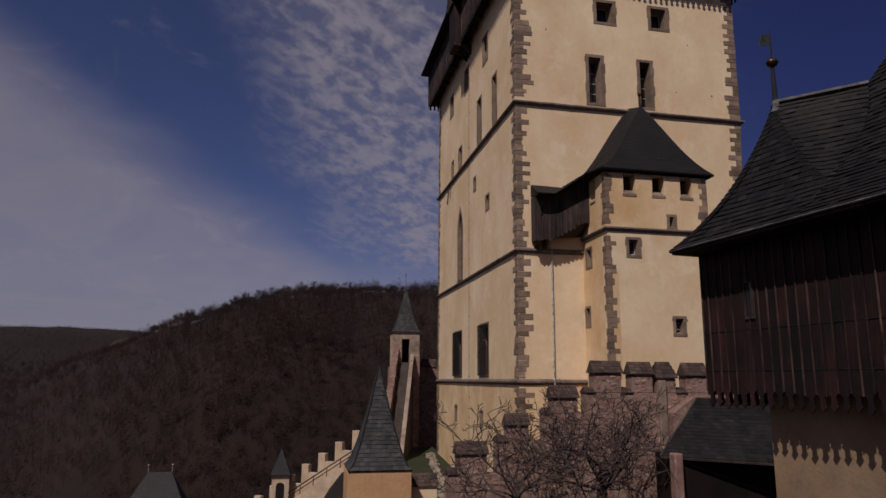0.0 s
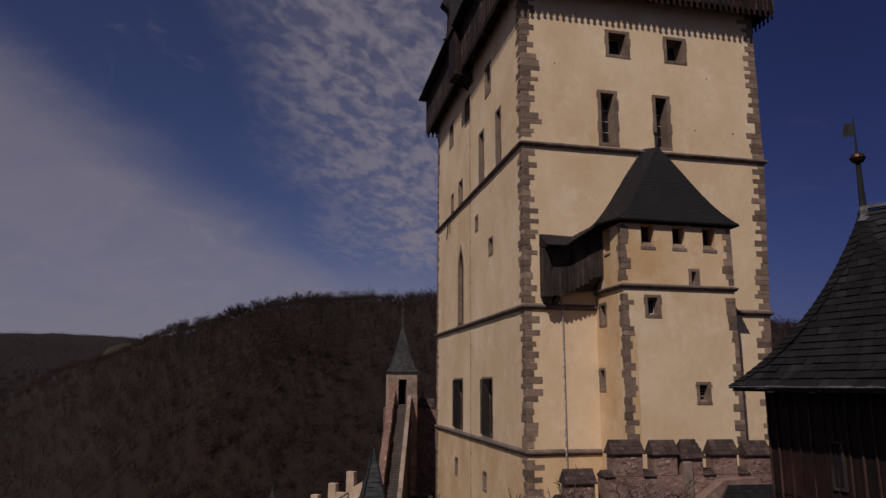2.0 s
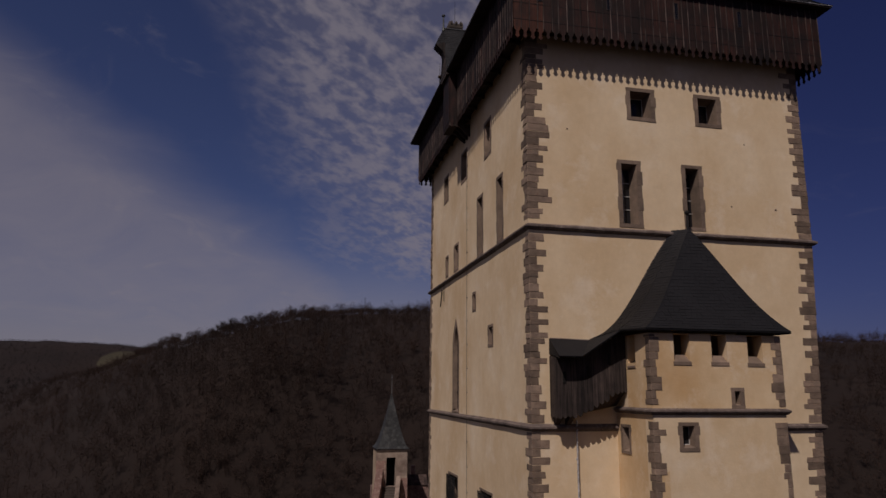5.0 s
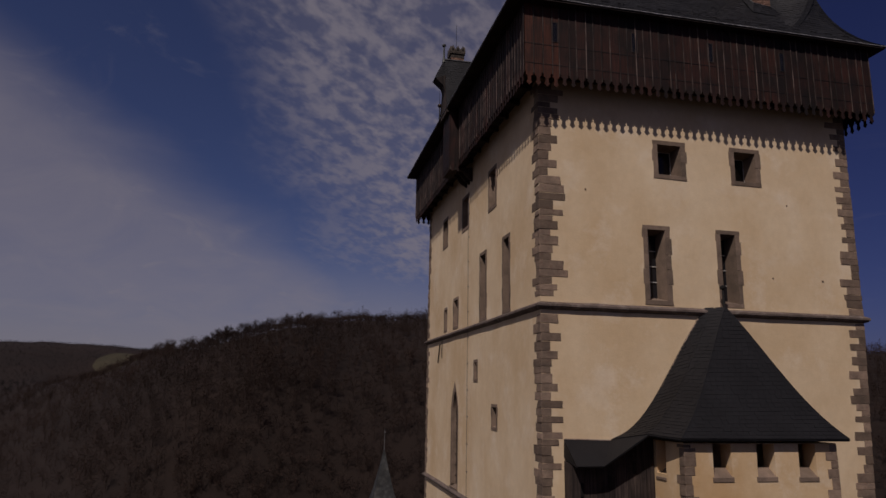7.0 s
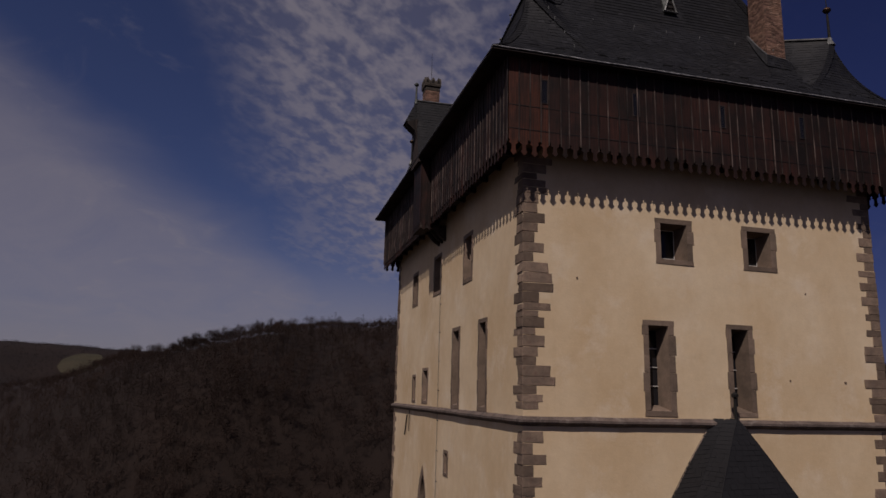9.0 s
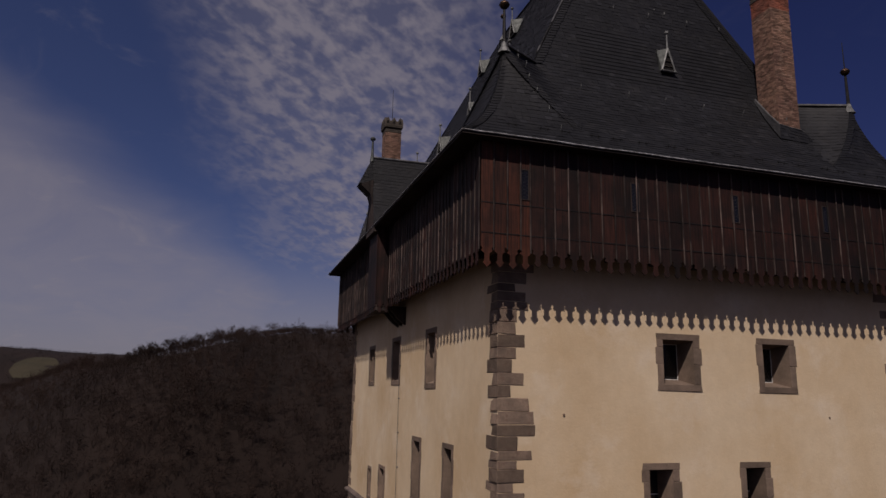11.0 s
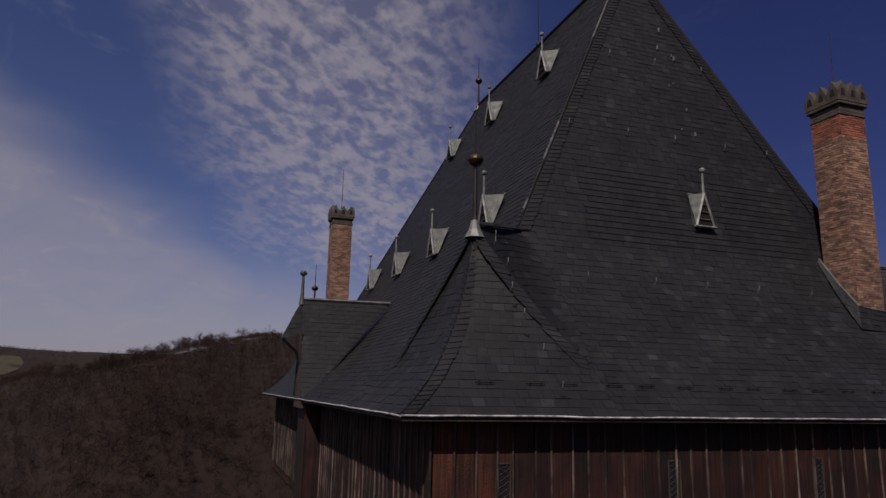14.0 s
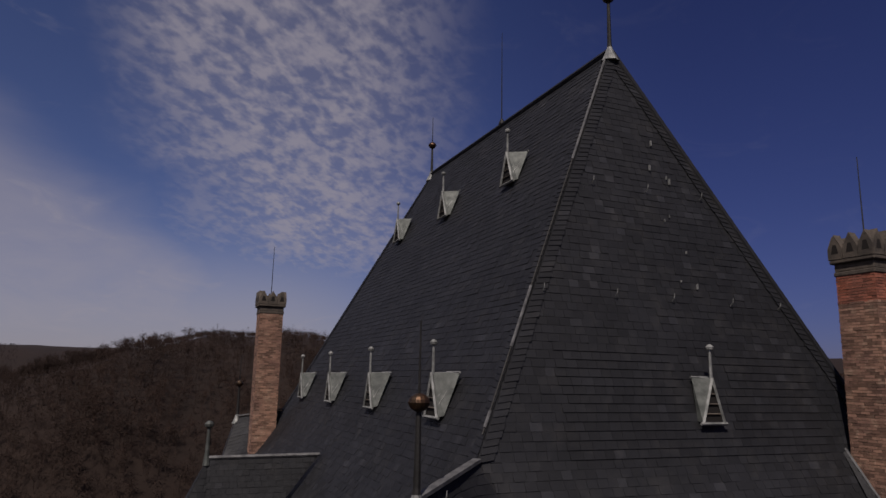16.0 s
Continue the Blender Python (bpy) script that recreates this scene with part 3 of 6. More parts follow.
    def finish(self, parent, boards="roof_boarding", slates="slating", mat=None):
        raw(boards, self.bv, self.bf, SHEET, parent, "dark boarding under the slates")
        raw(slates, self.v, self.f, mat or SLATE, parent, "small dark grey slates laid in courses", kind="stuff")
        unit = None
        for a, b, c, d, n in self.pieces:
            if unit is None:
                bm = bmesh.new()
                q = [bm.verts.new(p) for p in ((-0.5, 0, 0.03), (0.5, 0, 0.034), (0.5, 1, 0.006), (-0.5, 1, 0.006), (-0.5, 0, 0.01), (0.5, 0, 0.012))]
                for f in ((0, 1, 2, 3), (4, 5, 1, 0), (4, 0, 3), (1, 5, 2)):
                    bm.faces.new([q[i] for i in f])
                unit = mesh_of(bm, "slate", SLATE_PIECE)
            x, y = b - a, (c + d) / 2 - (a + b) / 2
            m = Matrix((( x.x, y.x, n.x, (a.x + b.x) / 2), (x.y, y.y, n.y, (a.y + b.y) / 2), (x.z, y.z, n.z, (a.z + b.z) / 2), (0, 0, 0, 1)))
            share("slate", unit, m, parent)


def steep_roof(parent, ex0, ex1, ey0, ey1, z0, P, Q, roff, top, ridge, cx, cy, seed=1, keep=None, width=0.34, course=0.25, corners=((0, 0), (1, 0), (0, 1), (1, 1)), zr=1.0, bend=(0.80, 0.76, 0.28), lifts=(0.010, 0.023)):
    """A bell-cast hipped roof with a small pyramid at every corner.
    P, Q: the pyramid's point and where its ridge meets the hip, as insets and rise; top: the ridge's rise; ridge: its insets; cx, cy: the bends of the two profiles."""
    S = Slating(seed, lifts)
    Y = lambda iy, far: ey1 - iy if far else ey0 + iy
    X = lambda ix, far: ex1 - ix if far else ex0 + ix

    def prof(c, q, r):
        pts = bezier((0, 0, 0), (c[0], 0, c[1]), (q, 0, Q[2]), 12) + [(r, 0, top)]
        return lambda z: at_z(pts, z).x
    fx, fy = prof(cx, Q[0], ridge[0]), prof(cy, Q[1], ridge[1])

    def edge(z, q, r, sweep=1.0):
        """How far from the corner the main slope begins at a height."""
        if z <= zr:
            return roff
        if z <= Q[2]:
            f = (z - zr) / (Q[2] - zr)
            return roff + (q - roff) * f + 1.7 * f * (1 - f) * sweep
        return q + (r - q) * (z - Q[2]) / (top - Q[2])
    zs = [zr * i / 4 for i in range(4)] + [zr + (Q[2] - zr) * i / 8 for i in range(8)] + [Q[2] + (top - Q[2]) * i / 10 for i in range(11)]
    for far in (0, 1):
        l = [(X(edge(z, Q[0], ridge[0]), 0), Y(fy(z), far), z0 + z) for z in zs]
        r = [(X(edge(z, Q[0], ridge[0]), 1), Y(fy(z), far), z0 + z) for z in zs]
        S.field(lambda s, l=l: at_z(l, l[0][2] + along([(0, 0, 0), *[(fy(z), 0, z) for z in zs[1:]]], s).z), lambda s, r=r: at_z(r, r[0][2] + along([(0, 0, 0), *[(fy(z), 0, z) for z in zs[1:]]], s).z), width, course, keep if not far else None)
        l2 = [(X(fx(z), far), Y(edge(z, Q[1], ridge[1], 0.45), 0), z0 + z) for z in zs]
        r2 = [(X(fx(z), far), Y(edge(z, Q[1], ridge[1], 0.45), 1), z0 + z) for z in zs]
        S.field(lambda s, l=l2: at_z(l, l[0][2] + along([(0, 0, 0), *[(fx(z), 0, z) for z in zs[1:]]], s).z), lambda s, r=r2: at_z(r, r[0][2] + along([(0, 0, 0), *[(fx(z), 0, z) for z in zs[1:]]], s).z), width, course)
    for fxx, fyy in corners:
        W = lambda p: (X(p[0], fxx), Y(p[1], fyy), z0 + p[2])
        hip = [W(p) for p in bezier((0, 0, 0), (P[0] * bend[0], P[1] * bend[1], P[2] * bend[2]), P, 12)]
        Rf, Rl = (roff, fy(zr), zr), (fx(zr), roff, zr)
        # front pyramid face and its side towards the main slope
        edge_f = [W((roff, fy(zr * i / 4), zr * i / 4)) for i in range(5)] + [W(p) for p in bezier(Rf, ((roff + P[0]) / 2 - 0.15, P[1] * 0.42 + Rf[1] * 0.5 - 0.06, zr + (P[2] - zr) * 0.40), P, 10)][1:]
        edge_l = [W((fx(zr * i / 4), roff, zr * i / 4)) for i in range(5)] + [W(p) for p in bezier(Rl, (P[0] * 0.42 + Rl[0] * 0.5, (roff + P[1]) / 2 - 0.15, zr + (P[2] - zr) * 0.40), P, 10)][1:]
        zP = P[2]
        S.field(lambda s: at_z(hip, z0 + s * zP), lambda s: at_z(edge_f, z0 + s * zP), width, course)
        S.field(lambda s: at_z(hip, z0 + s * zP), lambda s: at_z(edge_l, z0 + s * zP), width, course)
        zv = [zr + (Q[2] - zr) * i / 10 for i in range(11)]
        wa = [W((edge(z, Q[0], ridge[0]), fy(z), z)) for z in zv]
        wb = [W((fx(z), edge(z, Q[1], ridge[1], 0.45), z)) for z in zv]
        sx, sy = (-1 if fxx else 1), (-1 if fyy else 1)
        ridge_mid = (Vector(W(P)) + Vector(W(Q))) / 2

        def hollow(edge_, s, front):
            """The bottom of the valley: straight behind the pyramid's edge, flattening out towards the little ridge."""
            a = along(edge_, s)
            if front:
                back = Y(fy(a.z - z0) + 0.30 * s, fyy)
                deep = Vector((a.x + sx * 0.5 * abs(back - a.y), back, a.z))
            else:
                deep = Vector((X(fx(a.z - z0), fxx), a.y + sy * 0.22, a.z))
            return deep.lerp(ridge_mid, s ** 3)
        S.swept(lambda s: along(edge_f[4:], s), lambda s: hollow(edge_f[4:], s, True), lambda s: along(wa, s), width, course)
        S.swept(lambda s: along(edge_l[4:], s), lambda s: hollow(edge_l[4:], s, False), lambda s: along(wb, s), width, course)
        ux, uy = (-1, 0, 0) if fxx else (1, 0, 0), (0, -1, 0) if fyy else (0, 1, 0)
        S.border(hip, ux, 0.3, proud=0.022), S.border(hip, uy, 0.3, proud=0.022)
        S.border(edge_f[4:], tuple(-c for c in ux)), S.border(edge_l[4:], tuple(-c for c in uy))
        main_hip = [W((Q[0], Q[1], Q[2])), W((ridge[0], ridge[1], top))]
        S.border(main_hip, ux, proud=0.024), S.border(main_hip, uy, proud=0.024)
        # flat strip of lead over the little ridge
        bm = bmesh.new()
        a, b = Vector(W((P[0], P[1], P[2] + 0.05))), Vector(W((Q[0], Q[1], Q[2] + 0.05)))
        d = (b - a).normalized().cross(Vector((0, 0, 1))).normalized()
        for o, t in ((0.0, 0.05), (-0.09, -0.02)):
            q = [bm.verts.new(p + d * k * w_ + Vector((0, 0, t))) for p, k, w_ in ((a, -1, 0.09), (a, 1, 0.09), (b, 1, 0.09), (b, -1, 0.09))]
            bm.faces.new(q)
        bm.verts.ensure_lookup_table()
        for i in range(4):
            bm.faces.new((bm.verts[i], bm.verts[(i + 1) % 4], bm.verts[4 + (i + 1) % 4], bm.verts[4 + i]))
        part("ridge_cap", bm, LEAD, parent, "dull lead ridge strip")
    return S


def finial(parent, at, h1, ball, h2, flag=False, skirt=1.0):
    """A lead-clad foot, a pole, a ball and a thin rod."""
    f = new("finial")
    f.parent = parent
    f.location = at
    bm = bmesh.new()
    lathe(bm, [(0.30 * skirt, -0.36 * skirt), (0.27 * skirt, -0.31 * skirt), (0.17 * skirt, -0.10 * skirt), (0.11, 0.04), (0.075, 0.16)], seg=8)
    part("finial_foot", bm, VENT if skirt > 0.7 else LEAD, f, "lead-clad foot")
    bm = bmesh.new()
    lathe(bm, [(0.085, 0.12), (0.07, 0.25), (0.05, h1 - ball * 0.8)], seg=8)
    part("finial_pole", bm, IRON, f, "dark pole")
    bm = bmesh.new()
    prof = [(0.04, -ball)] + [(ball * math.cos(a), ball * 0.85 * math.sin(a)) for a in [math.pi * (-0.42 + 0.84 * i / 8) for i in range(9)]]
    prof.insert(5, (ball * 1.08, 0.0))
    lathe(bm, prof, (0, 0, h1), 14)
    part("finial_ball", bm, BALL, f, "tarnished copper ball", smooth=False)
    bm = bmesh.new()
    bar(bm, (0, 0, h1), (0, 0, h1 + h2), 0.028, 6, 0.014)
    part("finial_rod", bm, IRON, f)
    if flag:
        bm = bmesh.new()
        prism(bm, [(-0.42, h1 + h2 * 0.45), (0.0, h1 + h2 * 0.55), (0.0, h1 + h2 * 0.85), (-0.30, h1 + h2 * 0.80)], "y", -0.012, 0.012)
        part("weather_vane", bm, ZINC, f, "small green metal weather vane")
    return f


# ---- the great tower ----
W, L = 17.2, 26.3
Z1, Z2, Z3 = 10.0, 18.48, 28.76          # string courses
GX, GY, GZ0, GZ1 = 1.02, 1.02, 39.62, 43.16   # overhang and heights of the timber gallery
rq = random.Random(11)

tower = thing("great_tower", "tall cream-rendered castle tower with stone quoins, timber gallery and slate roof", "castle tower")
FRONT = [  # windows: from, to, foot, head, glazing bars, band
    (5.96, 7.70, 35.29, 37.27, 0, 0.24), (10.22, 11.90, 35.29, 37.27, 0, 0.24),
    (5.22, 6.62, 29.05, 32.90, 3, 0.24), (9.15, 10.41, 29.08, 32.90, 3, 0.22),
]
LEFT = [
    (6.85, 8.50, 35.25, 37.80, 0, 0.24), (13.05, 14.9, 35.42, 37.85, 0, 0.24), (19.2, 20.9, 35.42, 37.75, 0, 0.24),
    (4.40, 5.75, 28.98, 33.18, 3, 0.22), (8.85, 10.35, 28.98, 33.15, 3, 0.22),
    (15.7, 17.2, 29.10, 31.25, 0, 0.2), (19.1, 20.1, 29.12, 30.9, 0, 0.18),
    (10.7, 11.6, 25.5, 26.82, 0, 0.18), (6.7, 7.8, 22.92, 24.28, 0, 0.18),
    (7.05, 9.85, 10.32, 14.42, 0, 0.16), (15.6, 18.7, 10.32, 14.42, 0, 0.16),
    (8.8, 9.75, 6.6, 7.95, 0, 0.14), (17.4, 18.4, 6.6, 8.05, 0, 0.14),
]
def WX(z):
    """The far front corner leans in a little below the upper course."""
    return W - 0.053 * max(0.0, Z3 - max(z, Z1))


def lean_in(bm):
    for v in bm.verts:
        if v.co.x > W - 0.01:
            v.co.x = WX(v.co.z)
    return bm


hole = lambda ws: [(w[0] + 0.1, w[1] - 0.1, w[2] + 0.08, w[3] - 0.08) for w in ws]
GROUND = 0.0
up_, low_ = [w for w in LEFT if w[2] > Z1], [w for w in LEFT if w[2] < Z1]
part("front_wall", lean_in(pierced("front", 0.0, W, Z1 - 0.1, 42.9, 1.3, hole(FRONT))), PLASTER, tower, "cream lime render")
part("side_wall", pierced("left", 0.0, L, Z1 - 0.1, 42.9, 1.3, hole(up_) + [(15.4, 17.5, 18.75, 25.6)]), PLASTER, tower, "cream lime render")
part("plinth_wall", pierced("front", 0.0, WX(Z1), GROUND, Z1 - 0.1, 1.3, []), PLASTER_OLD, tower, "stained ochre render")
part("plinth_wall", pierced("left", 0.0, L, GROUND, Z1 - 0.1, 1.3, hole(low_)), PLASTER_OLD, tower, "stained ochre render")
bm = bmesh.new()
prism(bm, [(W - 1.3, GROUND), (WX(Z1), GROUND), (WX(Z1), Z1), (W, Z3), (W, 42.9), (W - 1.3, 42.9)], "y", 1.3, L)
part("side_wall", bm, PLASTER, tower)
bm = bmesh.new()
box(bm, 1.3, W - 1.3, L - 1.3, L, GROUND, 42.9)
part("back_wall", bm, PLASTER, tower)
bm = bmesh.new()
for z in (9.5, 18, 28.2, 38.8):
    box(bm, 1.3, W - 1.3, 1.3, L - 1.3, z, z + 0.3)
part("floor_deck", bm, DARK, tower)
for w in FRONT:
    window(tower, "front", *w[:4], depth=0.80, bars=w[4], band=w[5], rnd=rq)
for w in LEFT:
    window(tower, "left", *w[:4], depth=0.58, bars=w[4], band=w[5], grille=10 < w[2] < 11, rnd=rq)

# tall lancet window in the side
lancet_w = new("lancet_window")
lancet_w.parent = tower
tagged(lancet_w, "tall narrow pointed stone window")


def pointed(half, foot, spring, tip, n=8):
    """Outline of a pointed arch, from its left foot over the tip to its right foot."""
    left = [(-half, foot)] + [(-half * (1 - (i / n) ** 1.6), spring + (tip - spring) * (i / n)) for i in range(n + 1)]
    return [(16.45 + u, z) for u, z in left] + [(16.45 - u, z) for u, z in reversed(left[:-1])]


outer_a, inner_a = pointed(1.0, 18.78, 23.7, 25.55), pointed(0.72, 18.95, 23.6, 25.0)
for sgn in (-1, 1):                # rendered corners beside the arch
    bm = bmesh.new()
    q = [(u, z) for u, z in outer_a if (u - 16.45) * sgn >= -1e-6 and z > 20]
    q.sort(key=lambda p: p[1])
    prism(bm, q + [(16.45, 25.62), (16.45 + sgn * 1.06, 25.62), (16.45 + sgn * 1.06, q[0][1])], "x", 0.004, 0.3)
    part("arch_spandrel", bm, PLASTER, lancet_w, "cream lime render")
bm = bmesh.new()
va, vb, vc = ([bm.verts.new((x, u, z)) for u, z in o] for o, x in ((outer_a, -0.02), (inner_a, 0.02), (inner_a, 0.34)))
for i in range(len(va) - 1):
    bm.faces.new((va[i], va[i + 1], vb[i + 1], vb[i])), bm.faces.new((vb[i], vb[i + 1], vc[i + 1], vc[i]))
vd = [bm.verts.new((0.34, u, z)) for u, z in outer_a]
for i in range(len(va) - 1):
    bm.faces.new((va[i], va[i + 1], vd[i + 1], vd[i]))
part("arch_surround", bm, SURROUND, lancet_w, "moulded sandstone surround")
bm = bmesh.new()
prism(bm, inner_a, "x", 0.30, 0.34)
part("pane", bm, GLASS, lancet_w, "dark leaded glass pane")
for k in range(7):
    bm = bmesh.new()
    bar(bm, (0.26, 15.73, 19.5 + 0.68 * k), (0.26, 17.17, 19.5 + 0.68 * k), 0.018, 5)
    part("glazing_bar", bm, IRON, lancet_w)
bm = bmesh.new()
prism(bm, [(-0.06, 18.72), (-0.06, 18.80), (0.34, 18.97), (0.34, 18.72)], "y", 15.4, 17.5)
part("sill", bm, SURROUND, lancet_w, "sloping stone sill")

# string courses: a weathered moulding round all four sides
for z, o in ((Z1, 0.20), (Z2, 0.24), (Z3, 0.26)):
    prof = [(0.0, z - 0.15), (o * 0.45, z - 0.10), (o * 0.85, z + 0.0), (o * 0.85, z + 0.09), (0.0, z + 0.22)]
    bm = bmesh.new()
    rings = []
    for a, b, sx, sy in ((0, 0, -1, -1), (WX(z), 0, 1, -1), (WX(z), L, 1, 1), (0, L, -1, 1)):
        rings.append([bm.verts.new((a + sx * p[0], b + sy * p[0], p[1])) for p in prof])
    for i in range(4):
        r, s = rings[i], rings[(i + 1) % 4]
        for k in range(5):
            bm.faces.new((r[k], r[(k + 1) % 5], s[(k + 1) % 5], s[k]))
    bmesh.ops.subdivide_edges(bm, edges=[e for e in bm.edges if e.calc_length() > 5], cuts=24)
    for v in bm.verts:
        v.co.z += 0.025 * noise.noise(v.co * 0.9)
    part("string_course", bm, COURSE, tower, "dark weathered stone string course")
courses = [(Z1 - 0.05, Z1 + 0.1), (Z2 - 0.05, Z2 + 0.1), (Z3 - 0.05, Z3 + 0.1)]
for x, y, dx, dy, za in ((0, 0, 1, 1, 1.0), (WX, 0, -1, 1, 8.0), (0, L, 1, -1, 3.0)):
    quoins(tower, x, y, dx, dy, za, 39.7, rq, 1.0, courses, 1.12 if x == 0 and y == 0 else 1.0)
# little putlog holes and iron fixings
for i in range(7):
    u, z = rq.uniform(1.5, 15.5), rq.choice((34.6, 34.4, 30.6, 30.4, 25.5))
    if any(w[0] - 0.3 < u < w[1] + 0.3 and w[2] - 0.3 < z < w[3] + 0.3 for w in FRONT):
        continue
    bm = bmesh.new()
    box(bm, u, u + 0.07, -0.03, 0.05, z, z + 0.08, 0.01)
    part("putlog_stone", bm, SURROUND, tower)
# lightning conductors
def conductor(name, pts, parent, step=1.6, out=(0, -0.1, 0)):
    bm = bmesh.new()
    for a, b in zip(pts, pts[1:]):
        bar(bm, a, b, 0.011, 6)
        n = int((Vector(b) - Vector(a)).length / step)
        for i in range(n):
            p = Vector(a).lerp(Vector(b), (i + 0.5) / n)
            bar(bm, p - Vector(out), p + Vector(out) * 0.2, 0.03, 5)
    return part(name, bm, LEAD, parent, "thin metal conductor on clips")
conductor("lightning_conductor", [(-0.07, 12.95, 37.2), (-0.07, 12.95, 1.5)], tower, out=(-0.1, 0, 0))
bm = bmesh.new()
bar(bm, (2.32, -0.13, 18.9), (2.33, -0.13, 2.0), 0.05, 8)
for i in range(8):
    bar(bm, (2.32, 0.0, 3 + i * 2.0), (2.32, -0.14, 3 + i * 2.0), 0.06, 6)
part("drain_pipe", bm, GUTTER, tower, "pale metal rainwater pipe")
bm = bmesh.new()
bar(bm, (-0.12, 20.9, 28.3), (-0.12, 21.5, 27.0), 0.05, 5)
bar(bm, (-0.12, 20.2, 28.6), (-0.12, 20.2, 27.3), 0.03, 5)
part("iron_rod", bm, IRON, tower)


# ---- timber gallery ----
def pendant_board(w, z0, z1, tip, thick, rnd, mat, name):
    """A board whose foot is cut to a stem with an arrow tip."""
    h = w / 2
    L_ = tip
    prof = [(-h, z1), (-h, z0), (-h * 0.80, z0 - L_ * 0.05), (-h * 0.73, z0 - L_ * 0.12), (-h * 0.84, z0 - L_ * 0.19), (-h * 0.84, z0 - L_ * 0.24), (-h * 0.46, z0 - L_ * 0.31),
            (-h * 0.38, z0 - L_ * 0.37), (-h * 0.38, z0 - L_ * 0.68), (-h * 0.62, z0 - L_ * 0.74), (-h * 0.58, z0 - L_ * 0.79), (0, z0 - L_)]
    prof += [(-x, z) for x, z in reversed(prof[:-1])]
    bm = bmesh.new()
    prism(bm, prof, "y", -thick, 0.0)
    return mesh_of(bm, name, mat)


def hoarding(parent, x0, x1, y0, y1, z0, z1, pitch, rnd, tip=0.6, slots=(), sides=("front", "left", "right", "back"), mat=None, bmat=None, fresh=0):
    """A jettied timber storey: boards with cut feet, battens on the joints, nail rails, floor and brackets."""
    mat, bmat = mat or TIMBER, bmat or BATTEN
    g = new("timber_gallery")
    g.parent = parent
    tagged(g, "dark red-brown vertical board gallery with cut pendants")
    for side in sides:
        fr = side in ("front", "back")
        span = (x1 - x0) if fr else (y1 - y0)
        n = round(span / pitch)
        w = span / n
        boards = [pendant_board(w - 0.012, z0, z1, tip * rnd.uniform(0.96, 1.04), 0.035, rnd, mat, "board") for _ in range(5)]
        bm = bmesh.new()
        box(bm, -0.02, 0.02, -0.075, -0.036, z0 - 0.12, z1, 0.005)
        bat = mesh_of(bm, "batten", bmat)

        def at(u, lean=0.0, push=0.0):
            if side == "front":
                return Matrix.Translation((x0 + u, y0 - push, 0)) @ Matrix.Rotation(lean, 4, "Y")
            if side == "back":
                return Matrix.Translation((x0 + u, y1 + push, 0)) @ Matrix.Rotation(math.pi, 4, "Z") @ Matrix.Rotation(lean, 4, "Y")
            if side == "left":
                return Matrix.Translation((x0 - push, y0 + u, 0)) @ Matrix.Rotation(-math.pi / 2, 4, "Z") @ Matrix.Rotation(lean, 4, "Y")
            return Matrix.Translation((x1 + push, y0 + u, 0)) @ Matrix.Rotation(math.pi / 2, 4, "Z") @ Matrix.Rotation(lean, 4, "Y")
        newer = [pendant_board(w - 0.012, z0, z1, tip * 1.12, 0.035, rnd, TIMBER_NEW, "board") for _ in range(2)] if fresh and side == "front" else boards
        for i in range(n):
            share("board", rnd.choice(newer if i < fresh else boards), at((i + 0.5) * w, 0, rnd.uniform(0, 0.01)) @ Matrix.Translation((0, 0, rnd.uniform(-0.03, 0.03))), g)
        for i in range(n + 1):
            share("batten", bat, at(i * w + rnd.uniform(-0.02, 0.02), rnd.uniform(-0.002, 0.002)) @ Matrix.Translation((0, 0, rnd.uniform(-0.04, 0.06))), g)
        for zz in (z0 + (z1 - z0) * 0.125, z0 + (z1 - z0) * 0.405):
            bm = bmesh.new()
            for i in range(2 * n):
                u = (i + 0.5) * w / 2 + (0.06 if i % 2 else -0.06)
                box(bm, u - 0.022, u + 0.022, -0.055, -0.03, zz - 0.022, zz + 0.022)
            box(bm, 0, span, -0.052, -0.034, zz - 0.012, zz + 0.012)
            ob = part("nail_strip", bm, IRON, g)
            ob.matrix_basis = at(0) if side in ("front", "right") else (at(span) if side == "back" else at(span))
        for (u0, u1, za, zb) in slots if side == "front" else ():
            s = new("gallery_window")
            s.parent = g
            bm = bmesh.new()
            box(bm, u0, u1, y0 - 0.045, y0 - 0.037, za, zb)
            part("pane", bm, GLASS, s)
            bm = bmesh.new()
            for a, b, c, d in ((u0 - 0.03, u0, za, zb), (u1, u1 + 0.03, za, zb), (u0 - 0.03, u1 + 0.03, za - 0.03, za), (u0 - 0.03, u1 + 0.03, zb, zb + 0.03)):
                box(bm, a, b, y0 - 0.065, y0 - 0.036, c, d)
            part("frame", bm, GREYWOOD, s)
            bm = bmesh.new()
            k = int((zb - za) / 0.11)
            for i in range(k):
                c = za + (zb - za) * i / k
                h = (u1 - u0) * 0.6
                bar(bm, (u0, y0 - 0.05, c), (u1, y0 - 0.05, min(zb, c + h)), 0.007, 4)
                bar(bm, (u1, y0 - 0.05, c), (u0, y0 - 0.05, min(zb, c + h)), 0.007, 4)
            part("lattice", bm, IRON, s, "diagonal lead lattice")
    bm = bmesh.new()
    t = 0.03
    box(bm, x0 + t, x1 - t, y0 + t, y1 - t, z0 + 0.25, z0 + 0.4)
    part("gallery_floor", bm, GREYWOOD, g, "dark underside planking")
    return g


